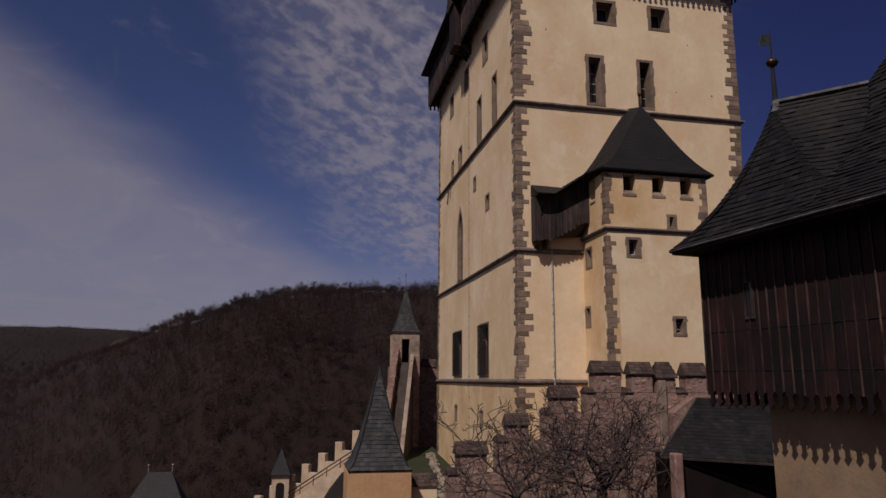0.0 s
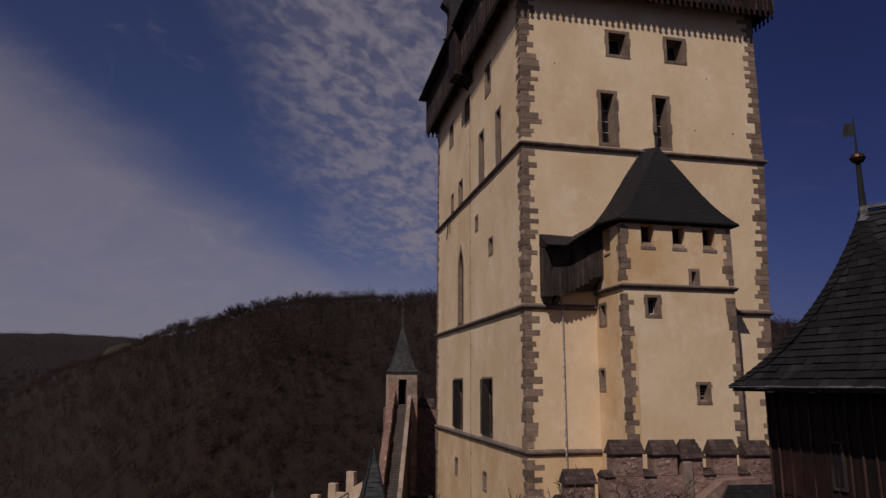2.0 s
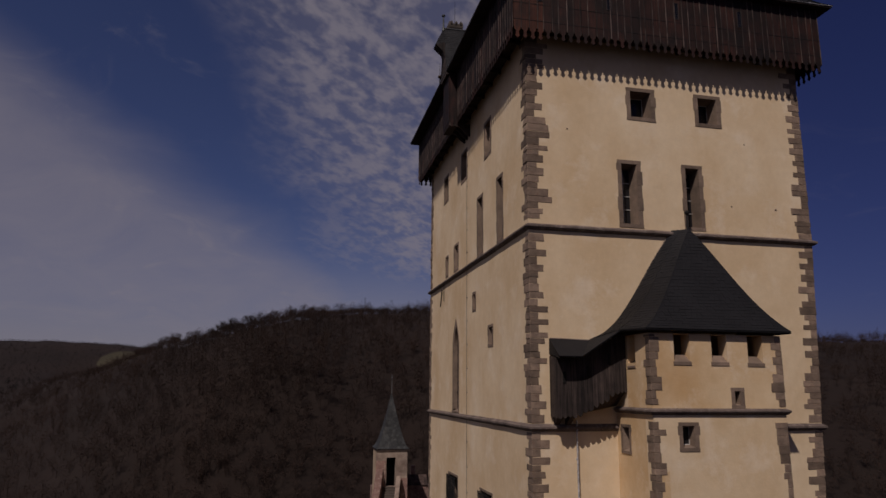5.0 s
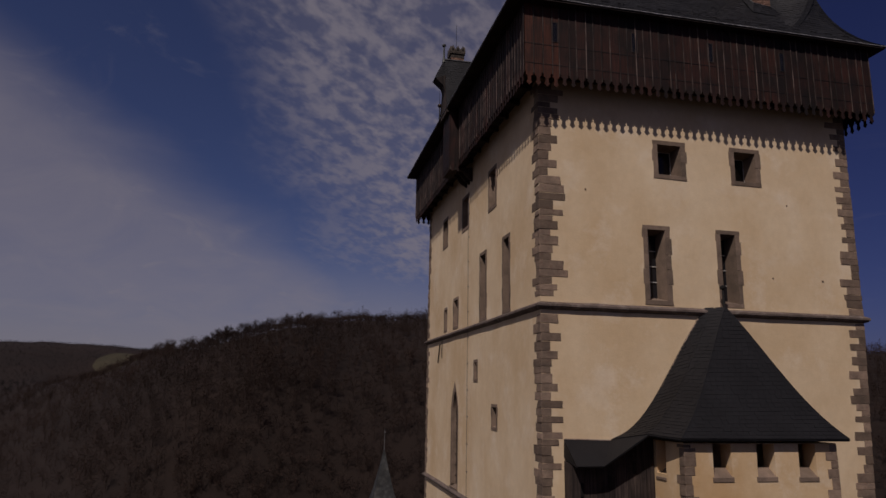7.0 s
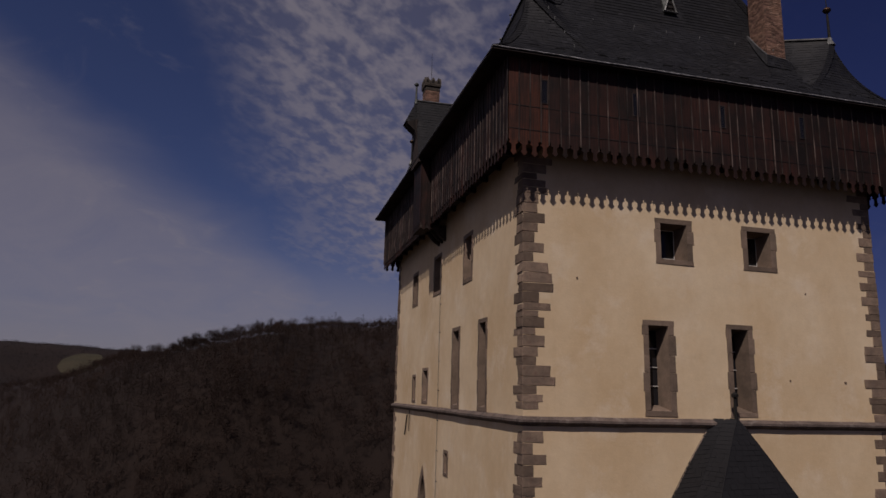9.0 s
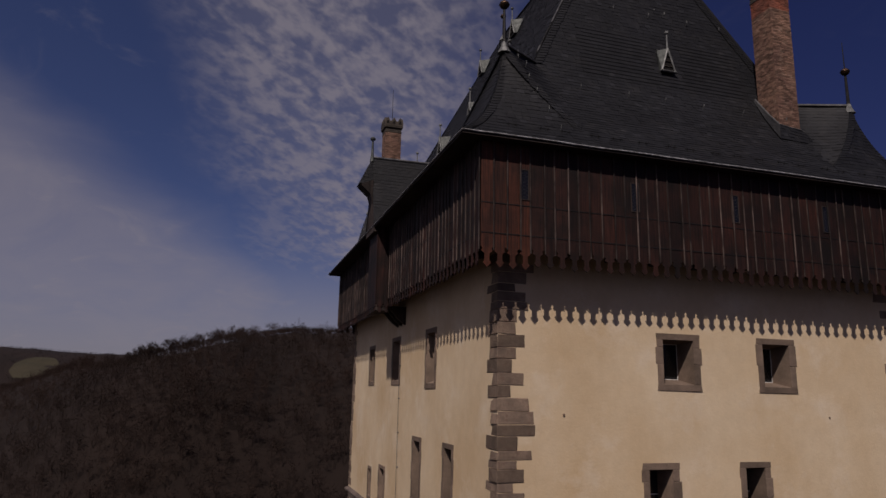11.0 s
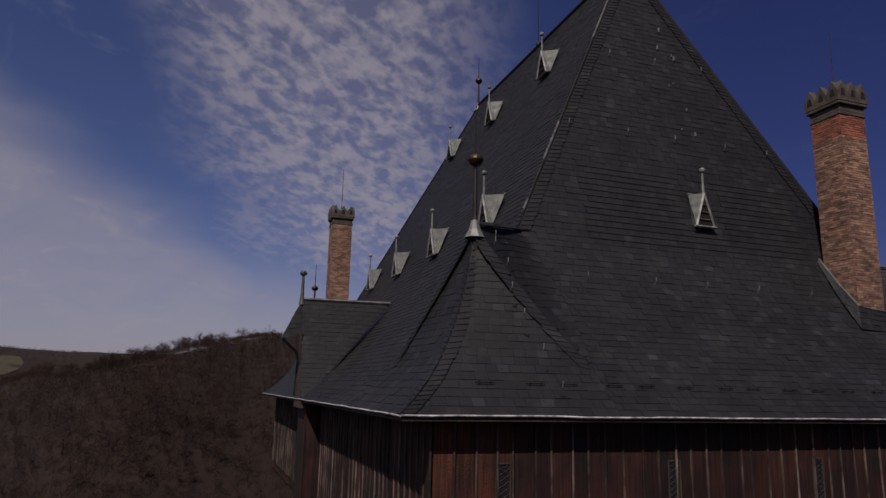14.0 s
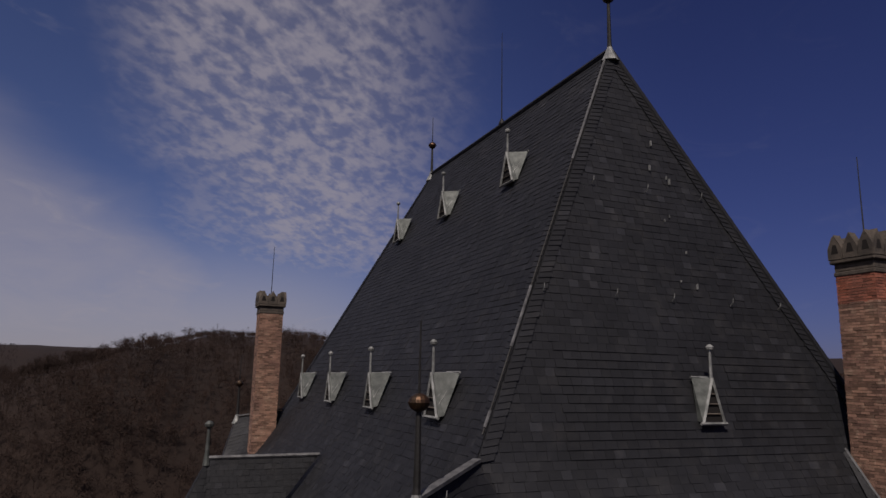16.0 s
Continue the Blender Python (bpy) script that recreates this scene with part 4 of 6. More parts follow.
gallery = hoarding(tower, -GX, W + 1.05, -GY, L + GY, GZ0, GZ1, 0.435, rq, 0.6,
                   [(0.35 + 4.14 * i, 0.62 + 4.14 * i, 41.28, 42.26) for i in range(4)], fresh=4)
# floor beams under the jetty
for i in range(10):
    bm = bmesh.new()
    x = 0.6 + i * 1.75
    box(bm, x - 0.11, x + 0.11, -GY + 0.06, 0.4, 39.62, 39.87, 0.015)
    part("floor_beam", bm, GREYWOOD, gallery)
for i in range(14):
    bm = bmesh.new()
    y = 0.9 + i * 1.88
    box(bm, -GX + 0.06, 0.4, y - 0.11, y + 0.11, 39.62, 39.87, 0.015)
    part("floor_beam", bm, GREYWOOD, gallery)

# ---- roof of the great tower ----
EX, EY, EZ = 1.84, 1.52, 43.22
roof_top = 59.9 - EZ
keep_zone = lambda a, b, c, d: 4.6 < a.x < 12.4 and 47.9 < a.z < 50.4 and a.x < b.x - 0.15 and not (8.0 < a.x < 9.5 and a.z > 48.6)
S = steep_roof(tower, -EX, W + EX, -EY, L + EY, EZ, (2.34, 2.22, 4.40), (4.26, 3.82, 4.80), 4.84, roof_top, (EX + W / 2, EY + 5.75),
               (3.19, 2.7), (2.92, 2.62), 3, keep_zone, 0.30, 0.205)
S.finish(tower)
bm = bmesh.new()
box(bm, -EX + 0.03, W + EX - 0.03, -EY + 0.03, L + EY - 0.03, EZ - 0.10, EZ - 0.04)
part("soffit", bm, GREYWOOD, tower, "dark boarded eaves soffit")
for a, b in (((-EX, -EY), (W + EX, -EY)), ((-EX, -EY), (-EX, L + EY)), ((W + EX, -EY), (W + EX, L + EY)), ((-EX, L + EY), (W + EX, L + EY))):
    bm = bmesh.new()
    n = 36
    tube(bm, [Vector((*a, EZ + rq.uniform(-0.014, 0.016))).lerp(Vector((*b, EZ)), i / n) for i in range(n + 1)], 0.024, 6)
    part("eaves_edge", bm, GUTTER, tower, "metal eaves edge, its sunlit gleam put into the pale colour")
# main hips and ridge
def hip_line(far_x, far_y, z):
    f = (z - 5.18) / (roof_top - 5.18)
    ix, iy = 4.46 + (EX + W / 2 - 4.46) * f, 3.93 + (EY + 5.75 - 3.93) * f
    return Vector((W + EX - ix if far_x else -EX + ix, L + EY - iy if far_y else -EY + iy, EZ + z))
for a, b in ((0.02, 0.05), (0.17, 0.30), (0.63, 0.985)):
    bm = bmesh.new()
    o = Vector((-0.05, 0.05, 0.06))
    bar(bm, hip_line(0, 0, 5.2 + 11.5 * a) + o, hip_line(0, 0, 5.2 + 11.5 * b) + o, 0.035, 6)
    part("hip_flashing", bm, LEAD, tower, "strip of grey lead along the hip")
bm = bmesh.new()
bar(bm, hip_line(0, 0, 5.3) + Vector((-0.05, 0.05, 0.05)), hip_line(0, 0, roof_top - 0.1) + Vector((-0.05, 0.05, 0.05)), 0.02, 5)
part("hip_cable", bm, IRON, tower, "thin dark cable along the hip")
bm = bmesh.new()
bar(bm, hip_line(1, 0, 5.2) + Vector((0.06, 0, 0.02)), hip_line(1, 0, roof_top) + Vector((0.06, 0, 0.02)), 0.11, 6)
part("hip_roll", bm, SLATE, tower)
bm = bmesh.new()
bar(bm, (W / 2, 5.7, 59.97), (W / 2, L - 5.7, 59.97), 0.10, 6)
part("ridge_roll", bm, SLATE, tower)
for fxx in (0, 1):
    for fyy in (0, 1):
        finial(tower, (W - 0.5 if fxx else 0.5, L - 0.7 if fyy else 0.7, 47.62), 1.66, 0.19, 1.42, skirt=0.85)
finial(tower, (W / 2, 5.75, 59.95), 1.85, 0.2, 1.4)
finial(tower, (W / 2, L - 5.75, 59.95), 1.55, 0.2, 1.5)
bm = bmesh.new()
bar(bm, (W / 2, 12.97, 59.9), (W / 2, 12.97, 64.1), 0.03, 6, 0.012)
lathe(bm, [(0.12, 0), (0.14, 0.1), (0.05, 0.3)], (W / 2, 12.97, 59.95), 8)
part("lightning_rod", bm, IRON, tower, "thin iron lightning rod")

# roof hooks
rh = random.Random(8)
def hook(p, out):
    bm = bmesh.new()
    p, out = Vector(p), Vector(out)
    bar(bm, p, p + out * 0.10 + Vector((0, 0, 0.09)), 0.016, 4)
    bar(bm, p + out * 0.10 + Vector((0, 0, 0.09)), p + out * 0.12 + Vector((0, 0, 0.20)), 0.014, 4)
    return bm
def bracket(p):
    """A forged snow stop: two legs and a cross bar."""
    bm = bmesh.new()
    p = Vector(p)
    for k in (-0.13, 0.13):
        bar(bm, p + Vector((k, 0.22, 0.14)), p + Vector((k, -0.02, 0.03)), 0.02, 4)
        bar(bm, p + Vector((k, -0.02, 0.03)), p + Vector((k, -0.05, 0.13)), 0.018, 4)
    bar(bm, p + Vector((-0.22, -0.04, 0.09)), p + Vector((0.22, -0.04, 0.09)), 0.016, 4)
    return bm
for i in range(18):
    part("snow_stop", bracket((0.2 + i * 1.0 + rh.uniform(-0.12, 0.12), -0.86, EZ + 0.58)), IRON, tower, "black iron snow stop")
for z, n in ((46.6, 6), (51.8, 5), (55.0, 3)):
    for i in range(n):
        dz = z - EZ
        y = -EY + (3.93 + (EY + 5.75 - 3.93) * (dz - 5.18) / (roof_top - 5.18)) if dz > 5.18 else 1.15
        x = W / 2 + (i - (n - 1) / 2) * 1.9 + rh.uniform(-0.2, 0.2)
        part("roof_hook", hook((x, y - 0.03, z), (0, -1, 0)), VENT, tower)
# hooks up the corner pyramid and beside its hollow
for f in (0.12, 0.3, 0.48, 0.62, 0.76, 0.88):
    z = EZ + 4.4 * f
    part("roof_hook", hook((-EX + 3.1 + 0.55 * (f - 0.5) * -2 + rh.uniform(-0.1, 0.1), -EY + 0.12 + 1.95 * f, z), (0, -1, 0)), VENT, tower)
for x, y, z in ((1.3, 1.35, 47.5), (1.75, 1.7, 47.3), (2.25, 1.75, 46.8), (2.6, 1.8, 46.3)):
    part("roof_hook", hook((x, y, z), (0, -1, 0)), VENT, tower)
# stains of bright lead on the front slope
for i in range(9):
    z = rh.uniform(51, 57.2)
    x = W / 2 + 0.6 + rh.uniform(-0.35, 0.35)
    y = -EY + 3.93 + (EY + 5.75 - 3.93) * (z - EZ - 5.18) / (roof_top - 5.18)
    bm = bmesh.new()
    s = rh.uniform(0.06, 0.2)
    box(bm, x, x + 0.02, y - 0.05 - s * 0.29, y - 0.03, z, z + s)
    part("lead_patch", bm, VENT, tower)


def vent_dormer(parent, at, out, slope, width=0.80, height=1.06):
    """A small triangular roof vent with a dark louvre, zinc cheeks and a knobbed pin."""
    d = new("roof_vent")
    d.parent = parent
    o = Vector(out)
    side = Vector((-o.y, o.x, 0))
    base = Vector(at)
    w = width / 2
    F = lambda s, f, z: base + side * s + o * f + Vector((0, 0, z))
    # front frame
    bm = bmesh.new()
    for a, b in (((-w, 0.06, 0), (0, 0.06, height)), ((w, 0.06, 0), (0, 0.06, height)), ((-w - 0.08, 0.06, -0.02), (w + 0.08, 0.06, -0.02))):
        bar(bm, F(*a), F(*b), 0.042, 4)
    part("vent_frame", bm, VENT, d, "pale zinc frame")
    # cheeks fanning out as they run back into the slope
    u_back = lambda k: F(k * w * 1.05, -height * slope * 0.98, height * 1.0 + 0.02)
    bm = bmesh.new()
    v = [bm.verts.new(F(*c)) for c in ((-w, 0.04, 0), (0, 0.04, height), (0.0, -height * slope - 0.05, height + 0.02), (-w * 1.05, -0.12, 0.04),
                                        (w, 0.04, 0), (w * 1.05, -0.12, 0.04))]
    u = [bm.verts.new(F(*c)) for c in ((-w * 0.96, -height * slope * 0.98, height * 1.0), (w * 0.96, -height * slope * 0.98, height * 1.0))]
    bm.faces.new((v[0], v[1], u[0], v[3])), bm.faces.new((v[1], v[4], v[5], u[1])), bm.faces.new((v[1], u[1], u[0]))
    bm.faces.new((v[0], v[3], v[5], v[4]))
    part("vent_cheek", bm, ZINC, d, "ribbed zinc cheeks")
    for sgn in (-1, 1):
        bm = bmesh.new()
        for k in range(5):
            a = F(sgn * w * 0.9 * (k / 5), 0.03, height * (1 - k / 5))
            bar(bm, a, F(sgn * w * 1.0 * (0.15 + 0.85 * k / 5), -height * slope * 0.97, height * 1.0 + 0.01), 0.012, 4)
        part("cheek_rib", bm, VENT, d, "standing zinc seams")
    bm = bmesh.new()
    bar(bm, u_back(-1), u_back(1), 0.03, 4)
    part("vent_back_edge", bm, VENT, d, "pale zinc edge")
    # near-black sheet behind the louvres, in place of the vent's inner shade
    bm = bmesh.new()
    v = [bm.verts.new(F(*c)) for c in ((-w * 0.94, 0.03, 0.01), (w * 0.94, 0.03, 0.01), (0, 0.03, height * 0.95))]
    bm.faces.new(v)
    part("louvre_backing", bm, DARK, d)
    for k in range(3):
        bm = bmesh.new()
        z = height * (0.2 + 0.22 * k)
        ww = w * (1 - z / height) * 0.9
        bar(bm, F(-ww, 0.05, z), F(ww, 0.05, z), 0.022, 4)
        part("louvre", bm, CAPSTONE, d)
    bm = bmesh.new()
    bar(bm, F(0, 0.02, height - 0.05), F(0, 0.02, height + 0.72), 0.04, 6, 0.03)
    p = F(0, 0.02, height + 0.74)
    lathe(bm, [(0.03, -0.06), (0.085, -0.04), (0.10, 0.02), (0.06, 0.07), (0.01, 0.09)], p, 8)
    part("vent_pin", bm, VENT, d, "zinc pin with a round knob")
    return d


def front_y(z):
    return -EY + 3.93 + (EY + 5.75 - 3.93) * (z - EZ - 5.18) / (roof_top - 5.18)


def left_x(z):
    return -EX + 4.46 + (EX + W / 2 - 4.46) * (z - EZ - 5.18) / (roof_top - 5.18)


vent_dormer(tower, (8.79, front_y(48.78) - 0.12, 48.78), (0, -1, 0), 0.29, 0.66)
for y in (5.3, 10.55, 15.8, 20.95):
    vent_dormer(tower, (left_x(48.78) - 0.15, y, 48.78), (-1, 0, 0), 0.51)
for y in (8.45, 13.85, 19.3):
    vent_dormer(tower, (left_x(56.05) - 0.15, y, 56.05), (-1, 0, 0), 0.51)


def chimney(parent, x0, x1, y0, y1, z0, z1, ztop, rnd, rod=2.2, red=False):
    """A brick shaft with a corbelled stone cap of small gables, and a rod."""
    c = new("chimney")
    c.parent = parent
    tagged(c, "tall brick chimney with a stone gabled cap")
    bm = bmesh.new()
    box(bm, x0 + 0.012, x1 - 0.012, y0 + 0.012, y1 - 0.012, z0, z1)
    part("mortar_core", bm, MORTAR, c)
    for name, mat, za, zb in (("brickwork", BRICK, z0, z1 - 0.75), ("red_brickwork", BRICK_RED if red else BRICK, z1 - 0.75, z1)):
        V, F = [], []
        zz, k = za, 0
        while zz < zb - 0.03:
            for side in range(4):
                span = (x1 - x0) if side in (0, 2) else (y1 - y0)
                u = -(k % 2) * 0.13
                while u < span:
                    wdt = 0.25 + rnd.uniform(-0.02, 0.02)
                    a, b = max(0, u), min(span, u + wdt) - 0.012
                    u += wdt
                    if b - a < 0.03:
                        continue
                    out = rnd.uniform(0.0, 0.016)
                    z_, h = zz + rnd.uniform(-0.003, 0.003), 0.064
                    if side == 0:
                        q = [(x0 + a, y0 - out), (x0 + b, y0 - out), (x0 + b, y0 + 0.05), (x0 + a, y0 + 0.05)]
                    elif side == 2:
                        q = [(x0 + a, y1 - 0.05), (x0 + b, y1 - 0.05), (x0 + b, y1 + out), (x0 + a, y1 + out)]
                    elif side == 1:
                        q = [(x0 - out, y0 + a), (x0 + 0.05, y0 + a), (x0 + 0.05, y0 + b), (x0 - out, y0 + b)]
                    else:
                        q = [(x1 - 0.05, y0 + a), (x1 + out, y0 + a), (x1 + out, y0 + b), (x1 - 0.05, y0 + b)]
                    i = len(V)
                    V += [(*p, z_) for p in q] + [(*p, z_ + h) for p in q]
                    F += [(i, i + 1, i + 5, i + 4), (i + 1, i + 2, i + 6, i + 5), (i + 2, i + 3, i + 7, i + 6), (i + 3, i, i + 4, i + 7), (i + 4, i + 5, i + 6, i + 7), (i + 3, i + 2, i + 1, i)]
            zz += 0.077
            k += 1
        raw(name, V, F, mat, c, "", "stuff")
    e = 0.05
    bm = bmesh.new()
    box(bm, x0 - e * 0.7, x1 + e * 0.7, y0 - e * 0.7, y1 + e * 0.7, z1, z1 + 0.12, 0.02)
    box(bm, x0 - e * 0.3, x1 + e * 0.3, y0 - e * 0.3, y1 + e * 0.3, z1 + 0.12, z1 + 0.34, 0.02)
    box(bm, x0 - e * 2, x1 + e * 2, y0 - e * 2, y1 + e * 2, z1 + 0.34, z1 + 0.46, 0.03)
    part("cap_moulding", bm, CAPSTONE, c, "dark moulded stone")
    zc, h = z1 + 0.46, ztop - z1 - 0.46
    ax0, ax1, ay0, ay1 = x0 - e * 2.2, x1 + e * 2.2, y0 - e * 2.2, y1 + e * 2.2
    bm = bmesh.new()
    box(bm, ax0 + 0.12, ax1 - 0.12, ay0 + 0.12, ay1 - 0.12, zc, zc + h * 0.62)
    part("flue_block", bm, CAPSTONE, c)
    for k in range(3):
        for side in range(4):
            lo, hi = (ax0, ax1) if side % 2 == 0 else (ay0, ay1)
            w3 = (hi - lo) / 3
            a = lo + k * w3
            poly = [(a + 0.01, zc), (a + w3 - 0.01, zc), (a + w3 - 0.01, zc + h * 0.42), (a + w3 * 0.86, zc + h * 0.58), (a + w3 / 2, zc + h), (a + w3 * 0.14, zc + h * 0.58), (a + 0.01, zc + h * 0.42)]
            bm = bmesh.new()
            if side == 0:
                prism(bm, poly, "y", ay0, ay0 + 0.26)
            elif side == 2:
                prism(bm, poly, "y", ay1 - 0.26, ay1)
            elif side == 1:
                prism(bm, poly, "x", ax0, ax0 + 0.26)
            else:
                prism(bm, poly, "x", ax1 - 0.26, ax1)
            part("cap_gable", bm, CAPSTONE, c)
            # shallow near-black panel painted as the shade inside a smoke hole
            bm = bmesh.new()
            m_ = a + w3 / 2
            tri = [(m_ - w3 * 0.24, zc + h * 0.22), (m_ + w3 * 0.24, zc + h * 0.22), (m_ + w3 * 0.12, zc + h * 0.58), (m_ - w3 * 0.12, zc + h * 0.58)]
            q = {0: ("y", ay0 - 0.004, ay0 + 0.02), 2: ("y", ay1 - 0.02, ay1 + 0.004), 1: ("x", ax0 - 0.004, ax0 + 0.02), 3: ("x", ax1 - 0.02, ax1 + 0.004)}[side]
            prism(bm, tri, *q)
            part("smoke_hole", bm, DARK, c)
    bm = bmesh.new()
    bar(bm, ((x0 + x1) / 2, (y0 + y1) / 2, ztop - 0.4), ((x0 + x1) / 2, (y0 + y1) / 2, ztop + rod), 0.022, 5, 0.012)
    part("lightning_rod", bm, IRON, c)
    # flashing where it leaves the roof
    return c


chimney(tower, 13.2, 14.26, 1.05, 2.15, 44.4, 52.65, 53.80, rq, 2.2, True)
# slated apron sweeping up to the chimney's foot, with its lead flashing
foot_in = [(13.18, 2.3, 48.12), (13.18, 1.6, 47.15), (13.18, 1.03, 46.45), (13.75, 1.03, 46.38), (14.28, 1.03, 46.34), (14.5, 1.03, 46.25)]
foot_out = [(13.08, 2.25, 47.95), (13.03, 1.55, 46.75), (12.98, 0.82, 45.72), (13.6, 0.74, 45.62), (14.3, 0.74, 45.60), (14.75, 0.80, 45.66)]
AP_ = Slating(101)
AP_.field(lambda s: along(foot_out[:3], 1 - s), lambda s: along(foot_in[:3], 1 - s), 0.2, 0.2)
AP_.field(lambda s: Vector(foot_out[2]).lerp(Vector(foot_in[2]), s), lambda s: Vector(foot_out[5]).lerp(Vector(foot_in[5]), s), 0.26, 0.18)
AP_.finish(tower, "apron_boarding", "apron_slating")
bm = bmesh.new()
tube(bm, foot_in, 0.035, 6)
part("chimney_flashing", bm, LEAD, tower, "grey lead flashing round the chimney foot")
chimney(tower, 0.90, 1.98, 23.0, 24.08, 44.2, 52.62, 53.72, rq, 2.3)

# ---- stair oriel with its own gabled hood on the side of the gallery ----
oriel = new("stair_oriel")
oriel.parent = tower
tagged(oriel, "narrow timber oriel with a slate hood")
bm = bmesh.new()
box(bm, -1.58, -GX + 0.02, 12.05, 14.0, 38.95, 43.1, 0.02)
part("oriel_body", bm, GREYWOOD, oriel)
for i in range(5):
    share("oriel_board", pendant_board(0.39, 39.3, 43.1, 0.45, 0.03, rq, TIMBER_DARK, "oriel_board"), Matrix.Translation((-1.59, 12.22 + i * 0.4, 0)) @ Matrix.Rotation(-math.pi / 2, 4, "Z"), oriel)
for i in range(2):
    share("oriel_board", pendant_board(0.34, 39.3, 43.1, 0.45, 0.03, rq, TIMBER_DARK, "oriel_board"), Matrix.Translation((-1.40 + i * 0.35, 12.04, 0)), oriel)
O = Slating(21)
RZ, RY = 47.05, 13.02
near = lambda s: Vector((-1.86, 11.95 + (RY - 11.95) * s ** 0.8, 43.3 + (RZ - 43.3) * s))
O.field(near, lambda s: Vector((-1.5 + 3.2 * s, 11.95 + (RY - 11.95) * s ** 0.8, 43.3 + (RZ - 43.3) * s)), 0.26, 0.2)
O.field(lambda s: Vector((-1.86, 14.09 - (14.09 - RY) * s ** 0.8, 43.3 + (RZ - 43.3) * s)), lambda s: Vector((-1.5 + 3.2 * s, 14.09 - (14.09 - RY) * s ** 0.8, 43.3 + (RZ - 43.3) * s)), 0.26, 0.2)
hip_n = lambda s: Vector((-2.55 + 0.69 * s, 12.60 + (RY - 12.60) * s, 45.5 + (RZ - 45.5) * s))
hip_f = lambda s: Vector((-2.55 + 0.69 * s, 13.44 - (13.44 - RY) * s, 45.5 + (RZ - 45.5) * s))
O.field(hip_n, hip_f, 0.26, 0.2)
O.field(hip_n, lambda s: near((hip_n(s).z - 43.3) / (RZ - 43.3)), 0.26, 0.2)
O.field(hip_f, lambda s: Vector((-1.86, 26.04 - near((hip_f(s).z - 43.3) / (RZ - 43.3)).y, hip_f(s).z)), 0.26, 0.2)
O.finish(oriel, "hood_boarding", "slating")
bm = bmesh.new()
prism(bm, [(12.02, 42.9), (14.02, 42.9), (13.92, 43.4), (13.56, 44.5), (13.25, 45.7), (13.06, 46.7), (12.98, 46.7), (12.79, 45.7), (12.48, 44.5), (12.12, 43.4)], "x", -1.83, -1.5)
part("hood_front", bm, GREYWOOD, oriel, "dark boarded gable")
bm = bmesh.new()
prism(bm, [(-1.83, 44.5), (-1.98, 45.0), (-2.5, 45.46), (-1.83, 45.75)], "y", 12.6, 13.44)
part("hood_cove", bm, GREYWOOD, oriel, "coved boards under the hood")
bm = bmesh.new()
bar(bm, (-1.9, RY, RZ + 0.03), (1.75, RY, RZ + 0.06), 0.07, 6)
part("hood_ridge", bm, LEAD, oriel)
bm = bmesh.new()
lathe(bm, [(0.12, -0.2), (0.07, 0.2), (0.05, 0.95), (0.13, 1.0), (0.15, 1.08), (0.08, 1.16), (0.02, 1.18)], (-1.88, RY, RZ), 8)
part("hood_pin", bm, ZINC, oriel, "zinc pin with a round knob")
for y in (12.3, 13.0, 13.75):
    bm = bmesh.new()
    prism(bm, [(0.05, 38.3), (-0.35, 38.55), (-0.75, 39.0), (-1.5, 39.05), (-1.5, 39.22), (0.05, 39.22)], "y", y - 0.12, y + 0.12)
    part("oriel_bracket", bm, GREYWOOD, oriel)


# ---- stair turret against the front ----
annex = thing("stair_turret", "square cream-rendered stair turret with quoins and dark pyramid roof", "turret")
AX0, AX1, AY, AZ = 4.58, 11.62, -3.65, 23.05
CREN = [(5.84, 6.66, 21.66, AZ), (7.83, 8.66, 21.66, AZ), (9.78, 10.6, 21.64, AZ)]
AWIN = [(5.86, 6.86, 17.62, 18.94), (8.72, 9.40, 19.55, 20.54), (8.75, 9.66, 12.84, 14.10)]
ah = [(c[0], c[1], c[2], c[3] - 0.02) for c in CREN] + hole(AWIN)
part("front_wall", pierced("front", AX0, AX1, GROUND, 19.38, 0.7, [h for h in ah if h[3] < 19.38], AY), PLASTER, annex, "cream lime render")
part("front_wall", pierced("front", AX0, AX1, 19.38, AZ, 0.7, [h for h in ah if h[2] > 19.38], AY), PLASTER_WARM, annex, "cream lime render with ochre stains")
ALEFT = [(-1.42, -0.42, 17.3, 18.72), (-0.95, -0.1, 13.5, 14.9)]
part("side_wall", pierced("left", AY, 0.0, GROUND, AZ, 0.7, [(-2.25, -1.45, 21.7, AZ - 0.02)] + hole(ALEFT), AX0), PLASTER_WARM, annex, "cream lime render with ochre stains")
bm = bmesh.new()
box(bm, AX1 - 0.7, AX1, AY + 0.7, 0.0, GROUND, AZ)
part("side_wall", bm, PLASTER_WARM, annex)
for c in CREN:
    bm = bmesh.new()
    prism(bm, [(AY - 0.03, c[2] - 0.10), (AY - 0.03, c[2] + 0.06), (AY + 0.45, c[2] + 0.42), (AY + 0.55, c[2] + 0.42), (AY + 0.55, c[2] - 0.10)], "x", c[0] - 0.06, c[1] + 0.06)
    part("sloping_sill", bm, SURROUND, annex, "sloping stone sill")
bm = bmesh.new()
prism(bm, [(AX0 - 0.05, 21.46), (AX0 - 0.05, 21.54), (AX0 + 0.5, 21.94), (AX0 + 0.5, 21.46)], "y", -2.25, -1.45)
part("sloping_sill", bm, SURROUND, annex, "sloping stone sill")
bm = bmesh.new()
box(bm, AX0 + 0.9, AX1 - 0.9, AY + 0.9, -0.1, 21.0, 21.2)
part("turret_floor", bm, DARK, annex)
